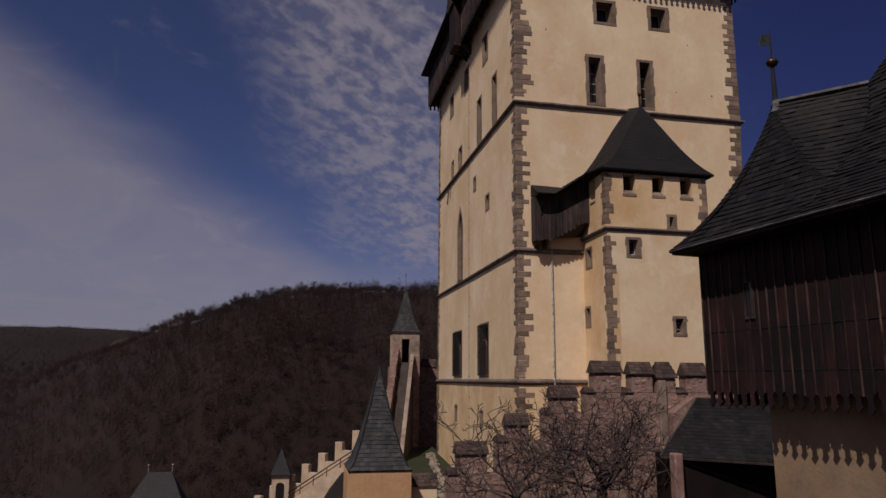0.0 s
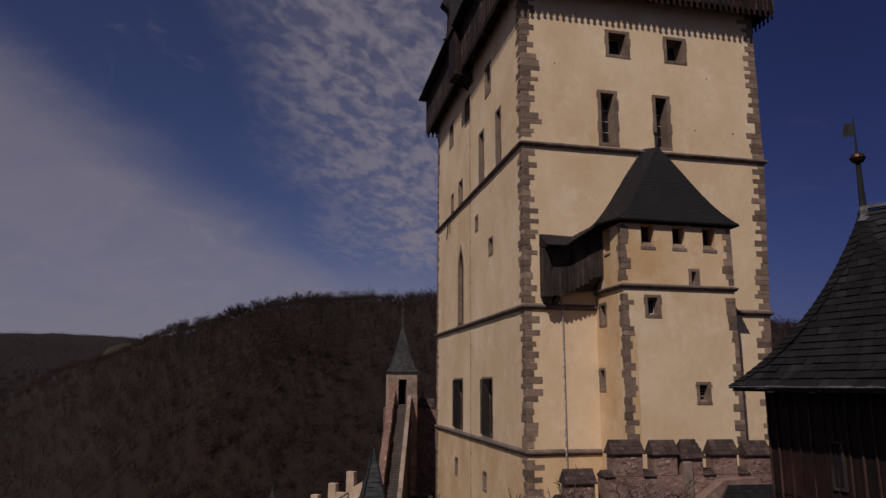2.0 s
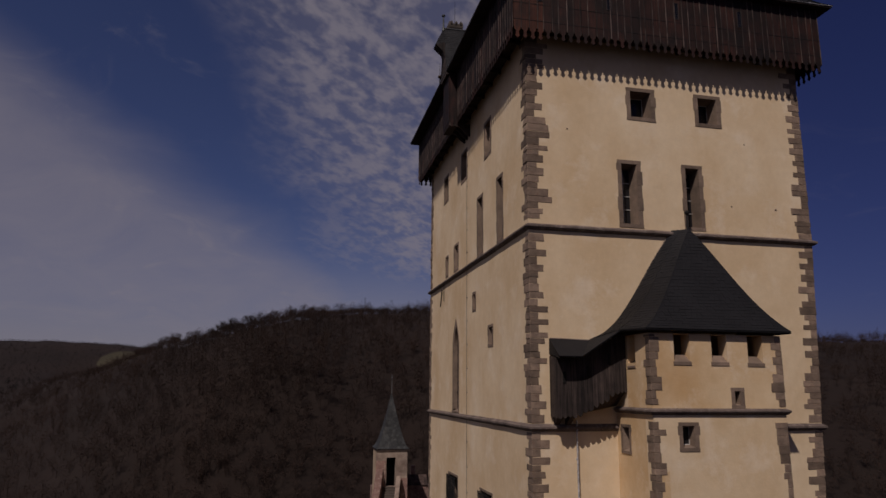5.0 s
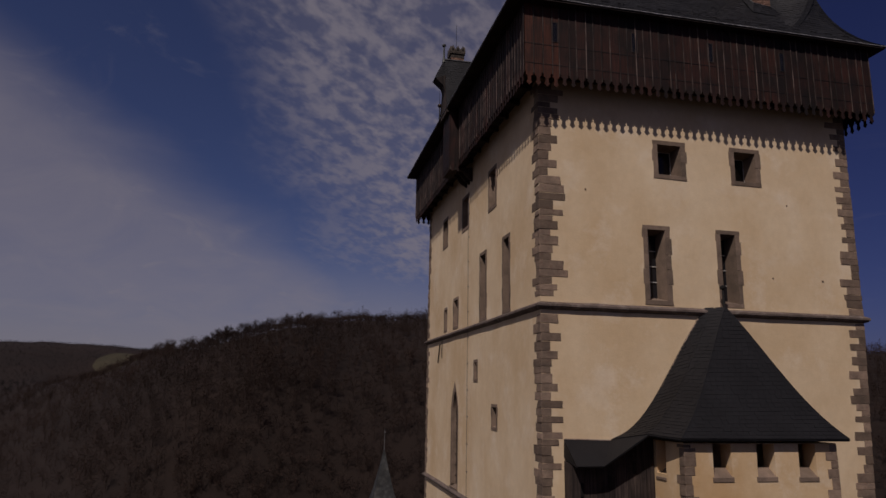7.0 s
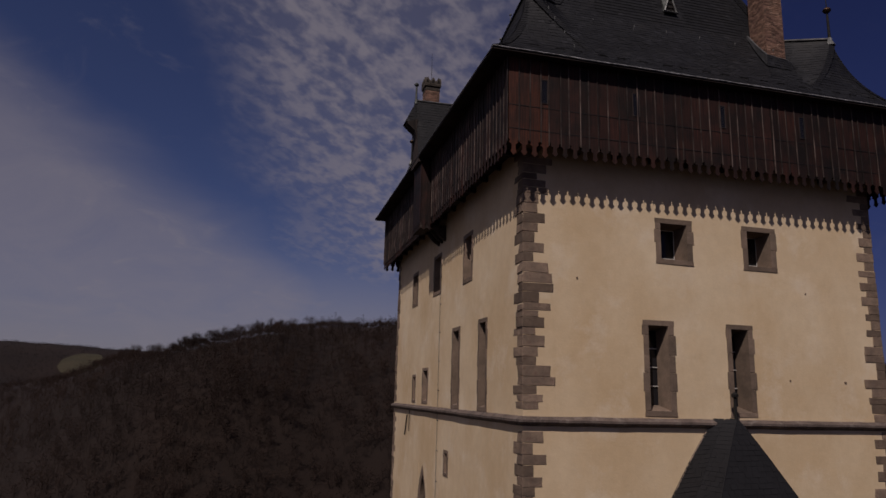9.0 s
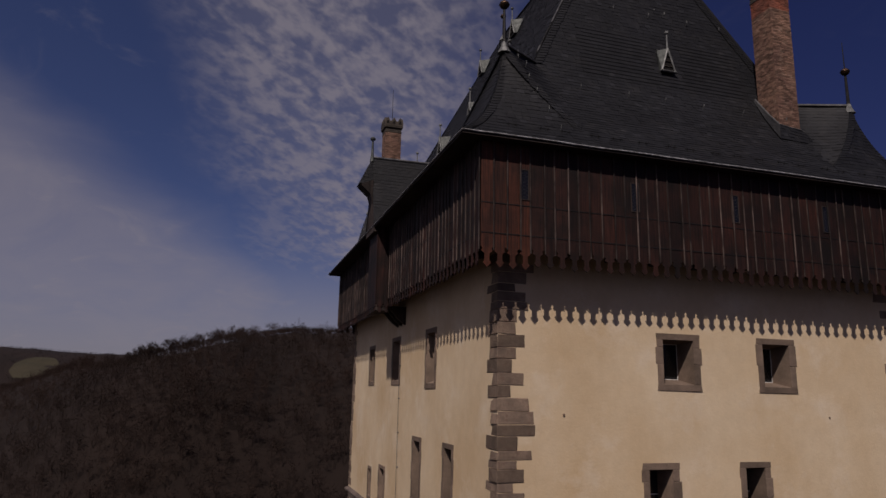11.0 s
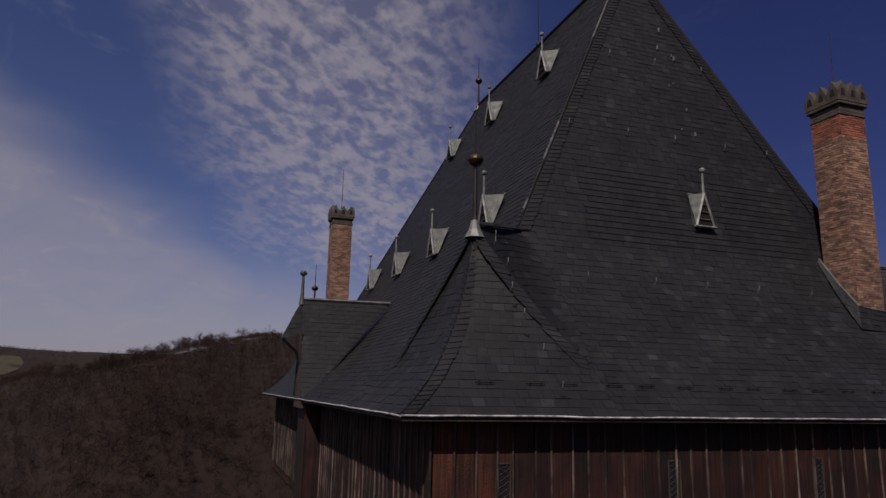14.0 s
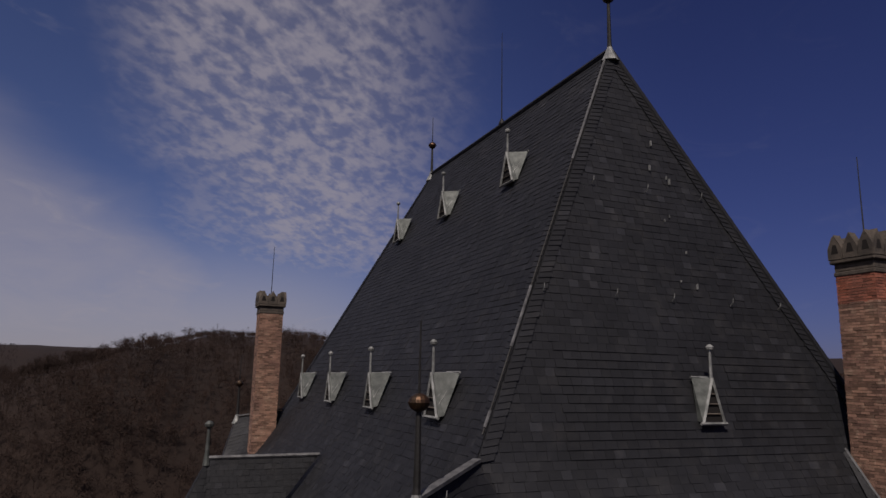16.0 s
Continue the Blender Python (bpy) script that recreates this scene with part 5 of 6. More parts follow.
for w in AWIN:
    window(annex, "front", *w, base=AY, band=0.19, bars=3 if w[2] < 13 else 0, depth=0.42, rnd=rq)
for w in ALEFT:
    window(annex, "left", *w, base=AX0, band=0.16, depth=0.42, rnd=rq)
bm = bmesh.new()
z = 19.48
prof = [(0.0, z - 0.22), (0.09, z - 0.18), (0.18, z - 0.07), (0.18, z), (0.0, z + 0.09)]
rings = []
for a, b, sx, sy in ((AX0, 0.0, -1, 0), (AX0, AY, -1, -1), (AX1, AY, 1, -1), (AX1, 0.0, 1, 0)):
    rings.append([bm.verts.new((a + sx * p[0], b + sy * p[0], p[1])) for p in prof])
for r, s in zip(rings, rings[1:]):
    for k in range(5):
        bm.faces.new((r[k], r[(k + 1) % 5], s[(k + 1) % 5], s[k]))
part("string_course", bm, COURSE, annex, "dark weathered stone string course")
quoins(annex, AX0, AY, 1, 1, 4.0, AZ - 0.05, rq, 0.60, [(z - 0.3, z + 0.05)])
quoins(annex, AX1, AY, -1, 1, 4.0, AZ - 0.05, rq, 0.64, [(z - 0.3, z + 0.05)])

# its roof: a half pyramid against the wall, sweeping down over the timber bay
AP = (8.95, -0.55, 28.88)
EAV = (AX0 - 0.30, AX1 + 0.42, AY - 0.30, 23.14)
bm = bmesh.new()
nrow = 14
def sweep(a, b, sag, n=nrow):
    a, b = Vector(a), Vector(b)
    pts = []
    for i in range(n + 1):
        t = i / n
        p = a.lerp(b, t)
        p.z -= sag * math.sin(math.pi * t) ** 1.0 * (1 - t) * 1.6
        pts.append(p)
    return pts
front_l = sweep((EAV[0], EAV[2], EAV[3]), AP, 0.55)
front_r = sweep((EAV[1], EAV[2], EAV[3]), (AP[0] + 0.08, AP[1], AP[2]), 0.45)
side_r = sweep((EAV[1], 0.0, EAV[3] + 0.02), (AP[0] + 0.1, 0.0, AP[2] + 0.02), 0.35)
side_l = sweep((3.2, 0.0, 22.85), (8.25, 0.0, AP[2]), 0.95)
def skin(bm, a, b):
    va, vb = [bm.verts.new(p) for p in a], [bm.verts.new(p) for p in b]
    for i in range(len(a) - 1):
        bm.faces.new((va[i], vb[i], vb[i + 1], va[i + 1]))
skin(bm, front_l, front_r), skin(bm, front_r, side_r)
mid_l = sweep((3.9, -2.1, 23.2), (8.6, -0.3, AP[2]), 0.6)
skin(bm, side_l, mid_l)
skin(bm, mid_l, front_l)
v = [bm.verts.new(p) for p in ((8.25, 0, AP[2]), AP, (AP[0] + 0.1, 0, AP[2] + 0.02))]
bm.faces.new(v)
# roof over the bay
v = [bm.verts.new(p) for p in ((1.03, 0.0, 22.90), (3.2, 0.0, 22.85), (2.04, -1.76, 21.93), (0.85, -1.75, 21.93))]
bm.faces.new(v)
v = [bm.verts.new(p) for p in ((3.2, 0.0, 22.85), (2.04, -1.76, 21.93), (3.9, -2.1, 23.2))]
bm.faces.new(v)
v = [bm.verts.new(p) for p in ((1.03, 0.0, 22.90), (0.85, -1.75, 21.93), (1.0, -1.5, 21.9), (1.05, 0.0, 22.2))]
bm.faces.new(v)
bmesh.ops.remove_doubles(bm, verts=bm.verts, dist=0.12)
ob = part("turret_roof", bm, SHEET, annex, "near-black smooth pyramid roof with swept eaves")
md = ob.modifiers.new("thick", "SOLIDIFY")
md.thickness, md.offset = 0.07, 1.0
A_ = Slating(91)
up_by = lambda pts: [tuple(Vector(p) + Vector((0, -0.03, 0.10))) for p in pts]
for pa, pb in ((front_l, front_r), (front_r, side_r), (mid_l, front_l), (side_l, mid_l)):
    A_.field(lambda s, p=up_by(pa): along(p, s), lambda s, p=up_by(pb): along(p, s), 0.30, 0.21)
A_.finish(annex, "slate_bed", "slating", SHEET)
for pts in (front_l, front_r):
    bm = bmesh.new()
    q = up_by(pts)
    tube(bm, q, 0.03, 6)
    part("hip_roll", bm, SHEET, annex, "grey lead hip roll")
bm = bmesh.new()
tube(bm, [(1.03, -0.05, 22.95), (2.0, -0.05, 22.93)] + [p + Vector((0, -0.05, 0.05)) for p in side_l], 0.038, 6)
part("wall_flashing", bm, PALE_STONE, annex, "pale mortar flashing against the wall")
bm = bmesh.new()
lathe(bm, [(0.16, -0.3), (0.07, 0.0), (0.06, 0.95), (0.14, 1.0), (0.15, 1.1), (0.05, 1.18)], (8.98, -0.5, 28.9), 8)
part("finial_pole", bm, IRON, annex, "dark iron knob on a pole")

# timber bay between turret and wall
bay = thing("timber_bay", "grey weathered board bay corbelled from the tower wall", "timber bay")
PLAN = [(1.02, 0.0), (0.98, -0.95), (2.02, -0.97), (4.2, -1.22), (4.58, -1.24)]
for (a, b) in zip(PLAN, PLAN[1:]):
    a, b = Vector((*a, 0)), Vector((*b, 0))
    ln = (b - a).length
    n = max(2, round(ln / 0.26))
    d = (b - a) / ln
    ang = math.atan2(d.y, d.x)
    for i in range(n):
        p = a + d * (i + 0.5) * ln / n
        prog = min(1.0, max(0.0, (p.x - 2.02) / 2.18))
        z0 = 19.10 + 1.25 * prog + rq.uniform(-0.07, 0.07)
        z1 = 21.95 + 0.12 * max(0.0, p.y + 0.95) + 1.15 * prog
        bm = bmesh.new()
        w = ln / n - 0.012
        prism(bm, [(-w / 2, z1), (-w / 2, z0), (0.0, z0 - 0.12), (w / 2, z0), (w / 2, z1)], "y", -0.03, 0.03)
        me = mesh_of(bm, "board", GREYWOOD)
        share("board", me, Matrix.Translation((p.x, p.y, 0)) @ Matrix.Rotation(ang, 4, "Z"), bay)
for x, y, z in ((1.36, -0.98, 20.7), (2.6, -1.06, 21.0), (3.7, -1.18, 21.6)):
    bm = bmesh.new()
    box(bm, x - 0.07, x + 0.07, y - 0.05, y + 0.0, z, z + 0.55)
    ob = part("peep_slot", bm, DARK, bay)
bm = bmesh.new()
v = [bm.verts.new((p[0], p[1], 19.2 + 1.25 * min(1.0, max(0.0, (p[0] - 2.02) / 2.18)))) for p in PLAN] + [bm.verts.new((4.58, 0, 19.6))]
bm.faces.new(v)
prism(bm, [(0.0, 18.6), (-0.9, 19.15), (0.0, 19.25)], "x", 1.15, 1.4)
prism(bm, [(0.0, 18.6), (-0.9, 19.15), (0.0, 19.25)], "x", 1.75, 2.0)
part("bay_floor", bm, GREYWOOD, bay, "dark plank underside on corbels")


# ---- battlemented wall in front ----
def rubble(bm_v, bm_f, x0, x1, y, z0, z1, rnd, size=0.34, skip=None):
    """Rough stones proud of a wall face that looks towards -y."""
    count = int((x1 - x0) * (z1 - z0) * 11)
    for _ in range(count):
        w, h = rnd.uniform(0.10, 0.34), rnd.uniform(0.07, 0.2)
        x, z = rnd.uniform(x0, x1 - w), rnd.uniform(z0, z1 - h)
        o = rnd.uniform(0.006, 0.024)
        i = len(bm_v)
        j = lambda k=0.035: rnd.uniform(-k, k)
        bm_v += [(x + j(), y, z + j()), (x + w + j(), y, z + j()), (x + w + j(), y, z + h + j()), (x + j(), y, z + h + j())]
        bm_v += [(x + w * 0.2, y - o, z + h * 0.2), (x + w * 0.8, y - o + j(0.01), z + h * 0.2 + j(0.02)), (x + w * 0.8, y - o, z + h * 0.8), (x + w * 0.2 + j(0.02), y - o + j(0.01), z + h * 0.8)]
        bm_f += [(i + 4, i + 5, i + 6, i + 7), (i, i + 1, i + 5, i + 4), (i + 1, i + 2, i + 6, i + 5), (i + 2, i + 3, i + 7, i + 6), (i + 3, i, i + 4, i + 7)]


def cap_roof(parent, x0, x1, y0, y1, z, rise, rnd, hipped=False):
    """A little tiled saddle roof over a merlon, its tiles in courses."""
    m = new("merlon_cap")
    m.parent = parent
    e = 0.10
    ym = (y0 + y1) / 2
    bm = bmesh.new()
    ins = 0.3 if hipped else 0.03
    v = [bm.verts.new(p) for p in ((x0 - e, y0 - e, z), (x1 + e, y0 - e, z), (x1 + e, y1 + e, z), (x0 - e, y1 + e, z), (x0 - e + ins, ym, z + rise), (x1 + e - ins, ym, z + rise))]
    for f in ((0, 1, 5, 4), (2, 3, 4, 5), (1, 2, 5), (3, 0, 4), (0, 3, 2, 1)):
        bm.faces.new([v[i] for i in f])
    part("cap_bed", bm, CAP_TILE, m)
    n = 4
    for k in range(n):
        for sgn in (-1, 1):
            f0, f1 = k / n, (k + 1.15) / n
            y_0 = (y0 - e if sgn < 0 else y1 + e)
            for c in range(max(2, int((x1 - x0) / 0.3))):
                cn = max(2, int((x1 - x0) / 0.3))
                xa = x0 - e + ins * f0 + (x1 - x0 + 2 * e - 2 * ins * f0) * c / cn
                xb = x0 - e + ins * f0 + (x1 - x0 + 2 * e - 2 * ins * f0) * (c + 1) / cn
                ya, yb = y_0 + (ym - y_0) * f0, y_0 + (ym - y_0) * min(1, f1)
                za, zb = z + rise * f0 + 0.05, z + rise * min(1, f1) + 0.02
                bm = bmesh.new()
                q = [bm.verts.new(p) for p in ((xa + 0.01, ya, za + rnd.uniform(-0.01, 0.01)), (xb - 0.01, ya, za), (xb - 0.01, yb, zb), (xa + 0.01, yb, zb), (xa + 0.01, ya, za - 0.035), (xb - 0.01, ya, za - 0.035))]
                for f in ((0, 1, 2, 3), (4, 5, 1, 0), (4, 0, 3), (1, 5, 2)):
                    bm.faces.new([q[i] for i in f])
                part("cap_tile", bm, CAP_TILE, m)
    return m


wall = thing("battlement_wall", "reddish rubble curtain wall with tile-capped merlons stepping downhill", "castle wall")
rw = random.Random(31)
BY0, BY1 = -6.7, -5.9
SECT = [  # from, to, top of the parapet, merlons (from, to, eaves, peak)
    (-6.0, -3.4, 5.4, [(-5.5, -3.95, 6.38, 0.62, False)]),
    (-3.4, -0.8, 7.0, [(-2.82, -1.68, 7.82, 0.58, False)]),
    (-0.8, 1.6, 8.4, [(-0.33, 1.1, 9.22, 0.66, False)]),
    (1.6, 12.5, 9.5, [(2.1, 3.68, 10.56, 0.66, False), (4.3, 5.55, 10.5, 0.68, False), (5.8, 6.95, 10.3, 0.9, True), (7.58, 8.9, 10.45, 0.72, False), (9.5, 10.8, 10.4, 0.7, False), (11.3, 12.4, 10.4, 0.7, False)]),
]
V, F = [], []
for xa, xb, zt, mer in SECT:
    bm = bmesh.new()
    box(bm, xa, xb, BY0, BY1, -1.5, zt)
    part("parapet", bm, RUBBLE_MORTAR, wall)
    rubble(V, F, xa, xb, BY0, zt - 6.0, zt, rw)
    last = xa
    for ma, mb, ze, rise, hp in mer:
        bm = bmesh.new()
        box(bm, ma, mb, BY0 + 0.01, BY1 - 0.01, zt, ze, 0.03)
        part("merlon", bm, RUBBLE_MORTAR, wall)
        rubble(V, F, ma, mb, BY0 + 0.01, zt, ze, rw)
        cap_roof(wall, ma, mb, BY0, BY1, ze, rise, rw, hp)
        if ma - last > 0.3:
            cap_roof(wall, last + 0.06, ma - 0.06, BY0 + 0.02, BY1 - 0.02, zt, 0.3, rw)
        last = mb
raw("rubble_stones", V, F, RUBBLE, wall, "rough reddish stones", "stuff")
# stone pilaster and sloping foot beside it
bm = bmesh.new()
box(bm, 5.78, 6.22, -6.95, BY0, -1.0, 10.18, 0.04)
part("pilaster", bm, PALE_STONE, wall, "pale stone pilaster")
bm = bmesh.new()
prism(bm, [(6.25, -1.0), (6.25, 8.4), (7.6, 9.3), (9.5, 9.4), (9.5, -1.0)], "y", -7.4, BY0 + 0.05)
part("buttress", bm, RUBBLE_MORTAR, wall, "rough plastered buttress")

# ---- lean-to roof beside it ----
shed = thing("gate_shed", "low shed with a dark slate lean-to roof beside the wall", "shed")
bm = bmesh.new()
box(bm, 4.5, 12.0, -10.6, -8.5, -1.0, 6.6)
part("shed_wall", bm, TIMBER_DARK, shed, "dark timber wall")
bm = bmesh.new()
box(bm, 4.05, 4.5, -11.2, -10.65, -1.0, 6.75, 0.06)
part("shed_pier", bm, RUBBLE, shed, "reddish stone pier")
H_ = Slating(41)
H_.field(lambda s: Vector((3.7 + 3.25 * s, -10.5 + 1.9 * s, 6.6 + 2.65 * s)), lambda s: Vector((12.6, -12.6 + 4.0 * s, 6.1 + 3.1 * s)), 0.34, 0.26)
H_.finish(shed, mat=SLATE_OLD)
bm = bmesh.new()
tube(bm, [(3.68, -10.5, 6.57), (6.95, -8.6, 9.22)], 0.06, 5)
part("verge_board", bm, GREYWOOD, shed, "dark verge board")
bm = bmesh.new()
tube(bm, [(3.68, -10.52, 6.52), (12.6, -12.62, 6.02)], 0.07, 5)
part("eaves_board", bm, GREYWOOD, shed, "dark eaves board")

# ---- hall tower beside the camera's path ----
hall = thing("hall_tower", "rendered castle building with dark timber gallery and swept slate roof", "castle building")
HX0, HX1, HY0, HY1 = -2.3, 12.0, -40.4, -24.35
bm = bmesh.new()
box(bm, HX0 + 0.68, HX1 - 0.85, HY0 + 0.85, HY1 - 1.5, -4.0, 13.7)
part("wall", bm, PLASTER_DIM, hall, "grimy brown render")
hoarding(hall, HX0, HX1, HY0, HY1, 9.95, 13.75, 0.31, rw, 0.5, mat=TIMBER_DARK, bmat=BATTEN_DARK)
slot = new("gallery_window")
slot.parent = hall
bm = bmesh.new()
box(bm, HX0 - 0.05, HX0 - 0.04, -26.33, -26.09, 11.8, 12.7)
part("pane", bm, GLASS, slot)
bm = bmesh.new()
for ya, yb, za, zb in ((-26.38, -26.33, 11.75, 12.75), (-26.09, -26.04, 11.75, 12.75), (-26.33, -26.09, 11.75, 11.8), (-26.33, -26.09, 12.7, 12.75)):
    box(bm, HX0 - 0.09, HX0 - 0.038, ya, yb, za, zb)
part("frame", bm, BATTEN, slot, "weathered wooden frame")
HE = 13.86
HS = steep_roof(hall, -3.12, 12.82, -41.2, -24.05, HE, (1.92, 2.42, 3.92), (3.7, 3.9, 4.15), 4.6, 12.5, (7.97, 8.4), (2.6, 2.0), (2.6, 2.0), 17, None, 0.28, 0.19, bend=(0.68, 0.64, 0.33), lifts=(0.02, 0.05))
HS.finish(hall, mat=SLATE_OLD)
bm = bmesh.new()
box(bm, -3.08, 12.78, -41.1, -24.1, HE - 0.1, HE - 0.04)
part("soffit", bm, GREYWOOD, hall)
for a, b in (((-3.12, -41.2), (-3.12, -24.05)), ((-3.12, -24.05), (12.82, -24.05))):
    bm = bmesh.new()
    tube(bm, [Vector((*a, HE + rw.uniform(-0.012, 0.012))).lerp(Vector((*b, HE)), i / 24) for i in range(25)], 0.035, 5)
    part("eaves_edge", bm, LEAD, hall)
finial(hall, (-1.17, -26.5, 17.75), 1.28, 0.16, 1.0, True, 0.6)

# ---- turret with a tall spire ----
def spire(S, cx, cy, half, z0, z1, flare=0.35, width=0.26, course=0.2, offset=(0, 0)):
    """Four swept slate faces up to a point."""
    tipp = Vector((cx + offset[0], cy + offset[1], z1))
    cs = [Vector((cx + sx * half, cy + sy * half, z0)) for sx, sy in ((-1, -1), (1, -1), (1, 1), (-1, 1))]
    def edge_(c):
        mid = c.lerp(tipp, 0.32)
        mid.z = z0 + (z1 - z0) * (0.32 - flare * 0.5)
        p = bezier(c, mid, tipp, 14)
        hips.append(p)
        return lambda s: at_z(p, z0 + (z1 - z0) * s)
    hips = []
    es = [edge_(c) for c in cs]
    for i in range(4):
        S.field(es[i], es[(i + 1) % 4], width, course)
    return hips


gate = thing("gate_turret", "ochre-rendered square turret with a tall swept slate spire", "turret")
GCX, GCY, GH = -9.38, -4.6, 1.61
bm = bmesh.new()
box(bm, GCX - 1.62, GCX + 1.6, GCY - 1.6, GCY + 1.6, -4.0, 5.5, 0.02)
part("wall", bm, PLASTER_OCHRE, gate, "ochre render")
G = Slating(51, (0.02, 0.05))
gate_hips = spire(G, GCX, GCY, GH, 5.6, 10.95, 0.60, 0.26, 0.22)
G.finish(gate, "spire_boarding", "slating", SLATE_PALE)
for hip in gate_hips:
    bm = bmesh.new()
    tube(bm, hip, 0.05, 6)
    part("hip_roll", bm, SHEET, gate, "dark lead hip roll")
bm = bmesh.new()
box(bm, GCX - GH + 0.02, GCX + GH - 0.02, GCY - GH + 0.02, GCY + GH - 0.02, 5.42, 5.56)
part("eaves_board", bm, GREYWOOD, gate)
bm = bmesh.new()
bar(bm, (GCX, GCY, 10.6), (GCX, GCY, 11.9), 0.03, 5, 0.01)
lathe(bm, [(0.02, -0.08), (0.08, 0), (0.02, 0.08)], (GCX, GCY, 11.4), 8)
part("finial_rod", bm, IRON, gate)
pier = thing("capped_pier", "low stone pier with a brown tiled cap", "wall pier")
bm = bmesh.new()
box(bm, -7.6, -6.2, -5.0, -4.2, -2.0, 4.62, 0.03)
part("pier_body", bm, PLASTER, pier)
cap_roof(pier, -7.55, -6.25, -5.0, -4.2, 4.62, 0.62, rw)

# ---- far stair turret, its stairs and walls ----
far = thing("far_stair_turret", "slender rendered turret with a swept slate spire above steps", "turret")
part("front_wall", pierced("front", -4.0, -1.25, 0.0, 15.0, 0.5, [(-3.12, -2.3, 11.9, 14.35)], 29.9), PALE_STONE, far, "worn pale stone and render")
bm = bmesh.new()
box(bm, -4.0, -3.6, 30.4, 32.65, 0, 15.0)
box(bm, -1.65, -1.25, 30.4, 32.65, 0, 15.0)
box(bm, -3.6, -1.65, 32.2, 32.65, 0, 15.0)
part("side_walls", bm, PLASTER_WORN, far)
for xa, xb, zt in ((-4.06, -3.2, 14.1), (-1.9, -1.22, 12.6)):
    bm = bmesh.new()
    box(bm, xa, xb, 29.84, 29.9, 0.0, zt)
    part("rubble_facing", bm, RUBBLE, far, "bare reddish rubble")
# added near-black sheet that gives the doorway its shade
bm = bmesh.new()
box(bm, -3.5, -1.7, 31.0, 31.1, 10.0, 15.0)
part("dark_inner_wall", bm, DARK, far)
C_ = Slating(61)
spire(C_, -2.6, 31.25, 1.5, 15.1, 20.1, 0.64, 0.24, 0.22)
C_.finish(far, "spire_boarding", "slating", SLATE_PALE)
bm = bmesh.new()
box(bm, -4.06, -1.14, 29.79, 32.71, 14.95, 15.09)
part("eaves_board", bm, GREYWOOD, far)
bm = bmesh.new()
bar(bm, (-2.6, 31.25, 19.5), (-2.6, 31.25, 21.7), 0.06, 6, 0.015)
lathe(bm, [(0.02, -0.1), (0.1, 0), (0.02, 0.1)], (-2.6, 31.25, 21.4), 8)
part("finial_rod", bm, LEAD, far)

steps = thing("stone_stairs", "steep outdoor stone stairs between two parapets", "stairs")
TOP, FOOT = Vector((-2.8, 29.8, 11.9)), Vector((-5.75, 17.5, 1.6))
run = (FOOT - TOP)
flat = Vector((run.x, run.y, 0)).normalized()
perp = Vector((-flat.y, flat.x, 0))
N_ = 56
for i in range(N_):
    a = TOP.lerp(FOOT, i / N_)
    bm = bmesh.new()
    hw = 0.62
    dz = (TOP.z - FOOT.z) / N_
    l_ = Vector((run.x, run.y, 0)).length / N_
    box(bm, -hw, hw, 0, l_ + 0.04, -0.9, 0.0, 0.012)
    ob = part("step", bm, STEP, steps)
    ob.matrix_basis = Matrix.Translation(a) @ Matrix(((perp.x, flat.x, 0, 0), (perp.y, flat.y, 0, 0), (0, 0, 1, 0), (0, 0, 0, 1)))
# the right parapet's body is coloured dark to stand for its shaded side
for sgn, mat, name, wd, up in ((1, SHADED_SIDE_STONE, "stone_parapet", 0.30, 0.78), (-1, RUBBLE, "rubble_parapet", 0.6, 1.6)):
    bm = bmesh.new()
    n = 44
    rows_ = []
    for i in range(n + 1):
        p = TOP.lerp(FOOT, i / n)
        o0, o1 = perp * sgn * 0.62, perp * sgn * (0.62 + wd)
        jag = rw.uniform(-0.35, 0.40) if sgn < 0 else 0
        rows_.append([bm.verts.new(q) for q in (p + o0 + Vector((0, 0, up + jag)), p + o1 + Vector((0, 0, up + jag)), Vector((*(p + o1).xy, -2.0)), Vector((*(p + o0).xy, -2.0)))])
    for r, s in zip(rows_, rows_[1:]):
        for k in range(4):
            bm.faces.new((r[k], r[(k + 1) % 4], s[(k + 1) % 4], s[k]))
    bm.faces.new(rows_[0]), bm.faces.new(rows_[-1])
    part(name, bm, mat, steps, "stone parapet, its shade put into the dark colour" if sgn > 0 else "ragged reddish rubble parapet")

# separate pale strip: the parapet's sunlit top, put into the colour
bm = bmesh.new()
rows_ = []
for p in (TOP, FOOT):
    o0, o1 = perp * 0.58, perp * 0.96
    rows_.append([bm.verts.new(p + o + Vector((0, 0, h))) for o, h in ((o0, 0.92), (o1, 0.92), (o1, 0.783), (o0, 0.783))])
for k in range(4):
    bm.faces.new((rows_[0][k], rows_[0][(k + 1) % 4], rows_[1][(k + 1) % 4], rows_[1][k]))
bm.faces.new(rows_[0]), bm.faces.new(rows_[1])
part("coping", bm, PALE_STONE, steps, "pale stone coping, coloured as the sunlit top")

curtain = thing("rear_curtain_wall", "tall rubble curtain wall with a tiled coping behind the tower", "castle wall")
bm = bmesh.new()
box(bm, -4.0, 6.0, 33.3, 34.3, -2.0, 11.5)
part("wall_body", bm, RUBBLE_MORTAR, curtain)
V, F = [], []
rubble(V, F, -4.0, 1.5, 33.3, 2.0, 11.5, rw)
raw("rubble_stones", V, F, RUBBLE, curtain, "rough stones", "stuff")
cap_roof(curtain, -3.0, 1.2, 33.3, 34.3, 11.5, 0.9, rw)
bm = bmesh.new()
box(bm, -0.2, 0.2, 33.9, 34.2, 11.5, 13.2)
part("chimney_stub", bm, RUBBLE, curtain)

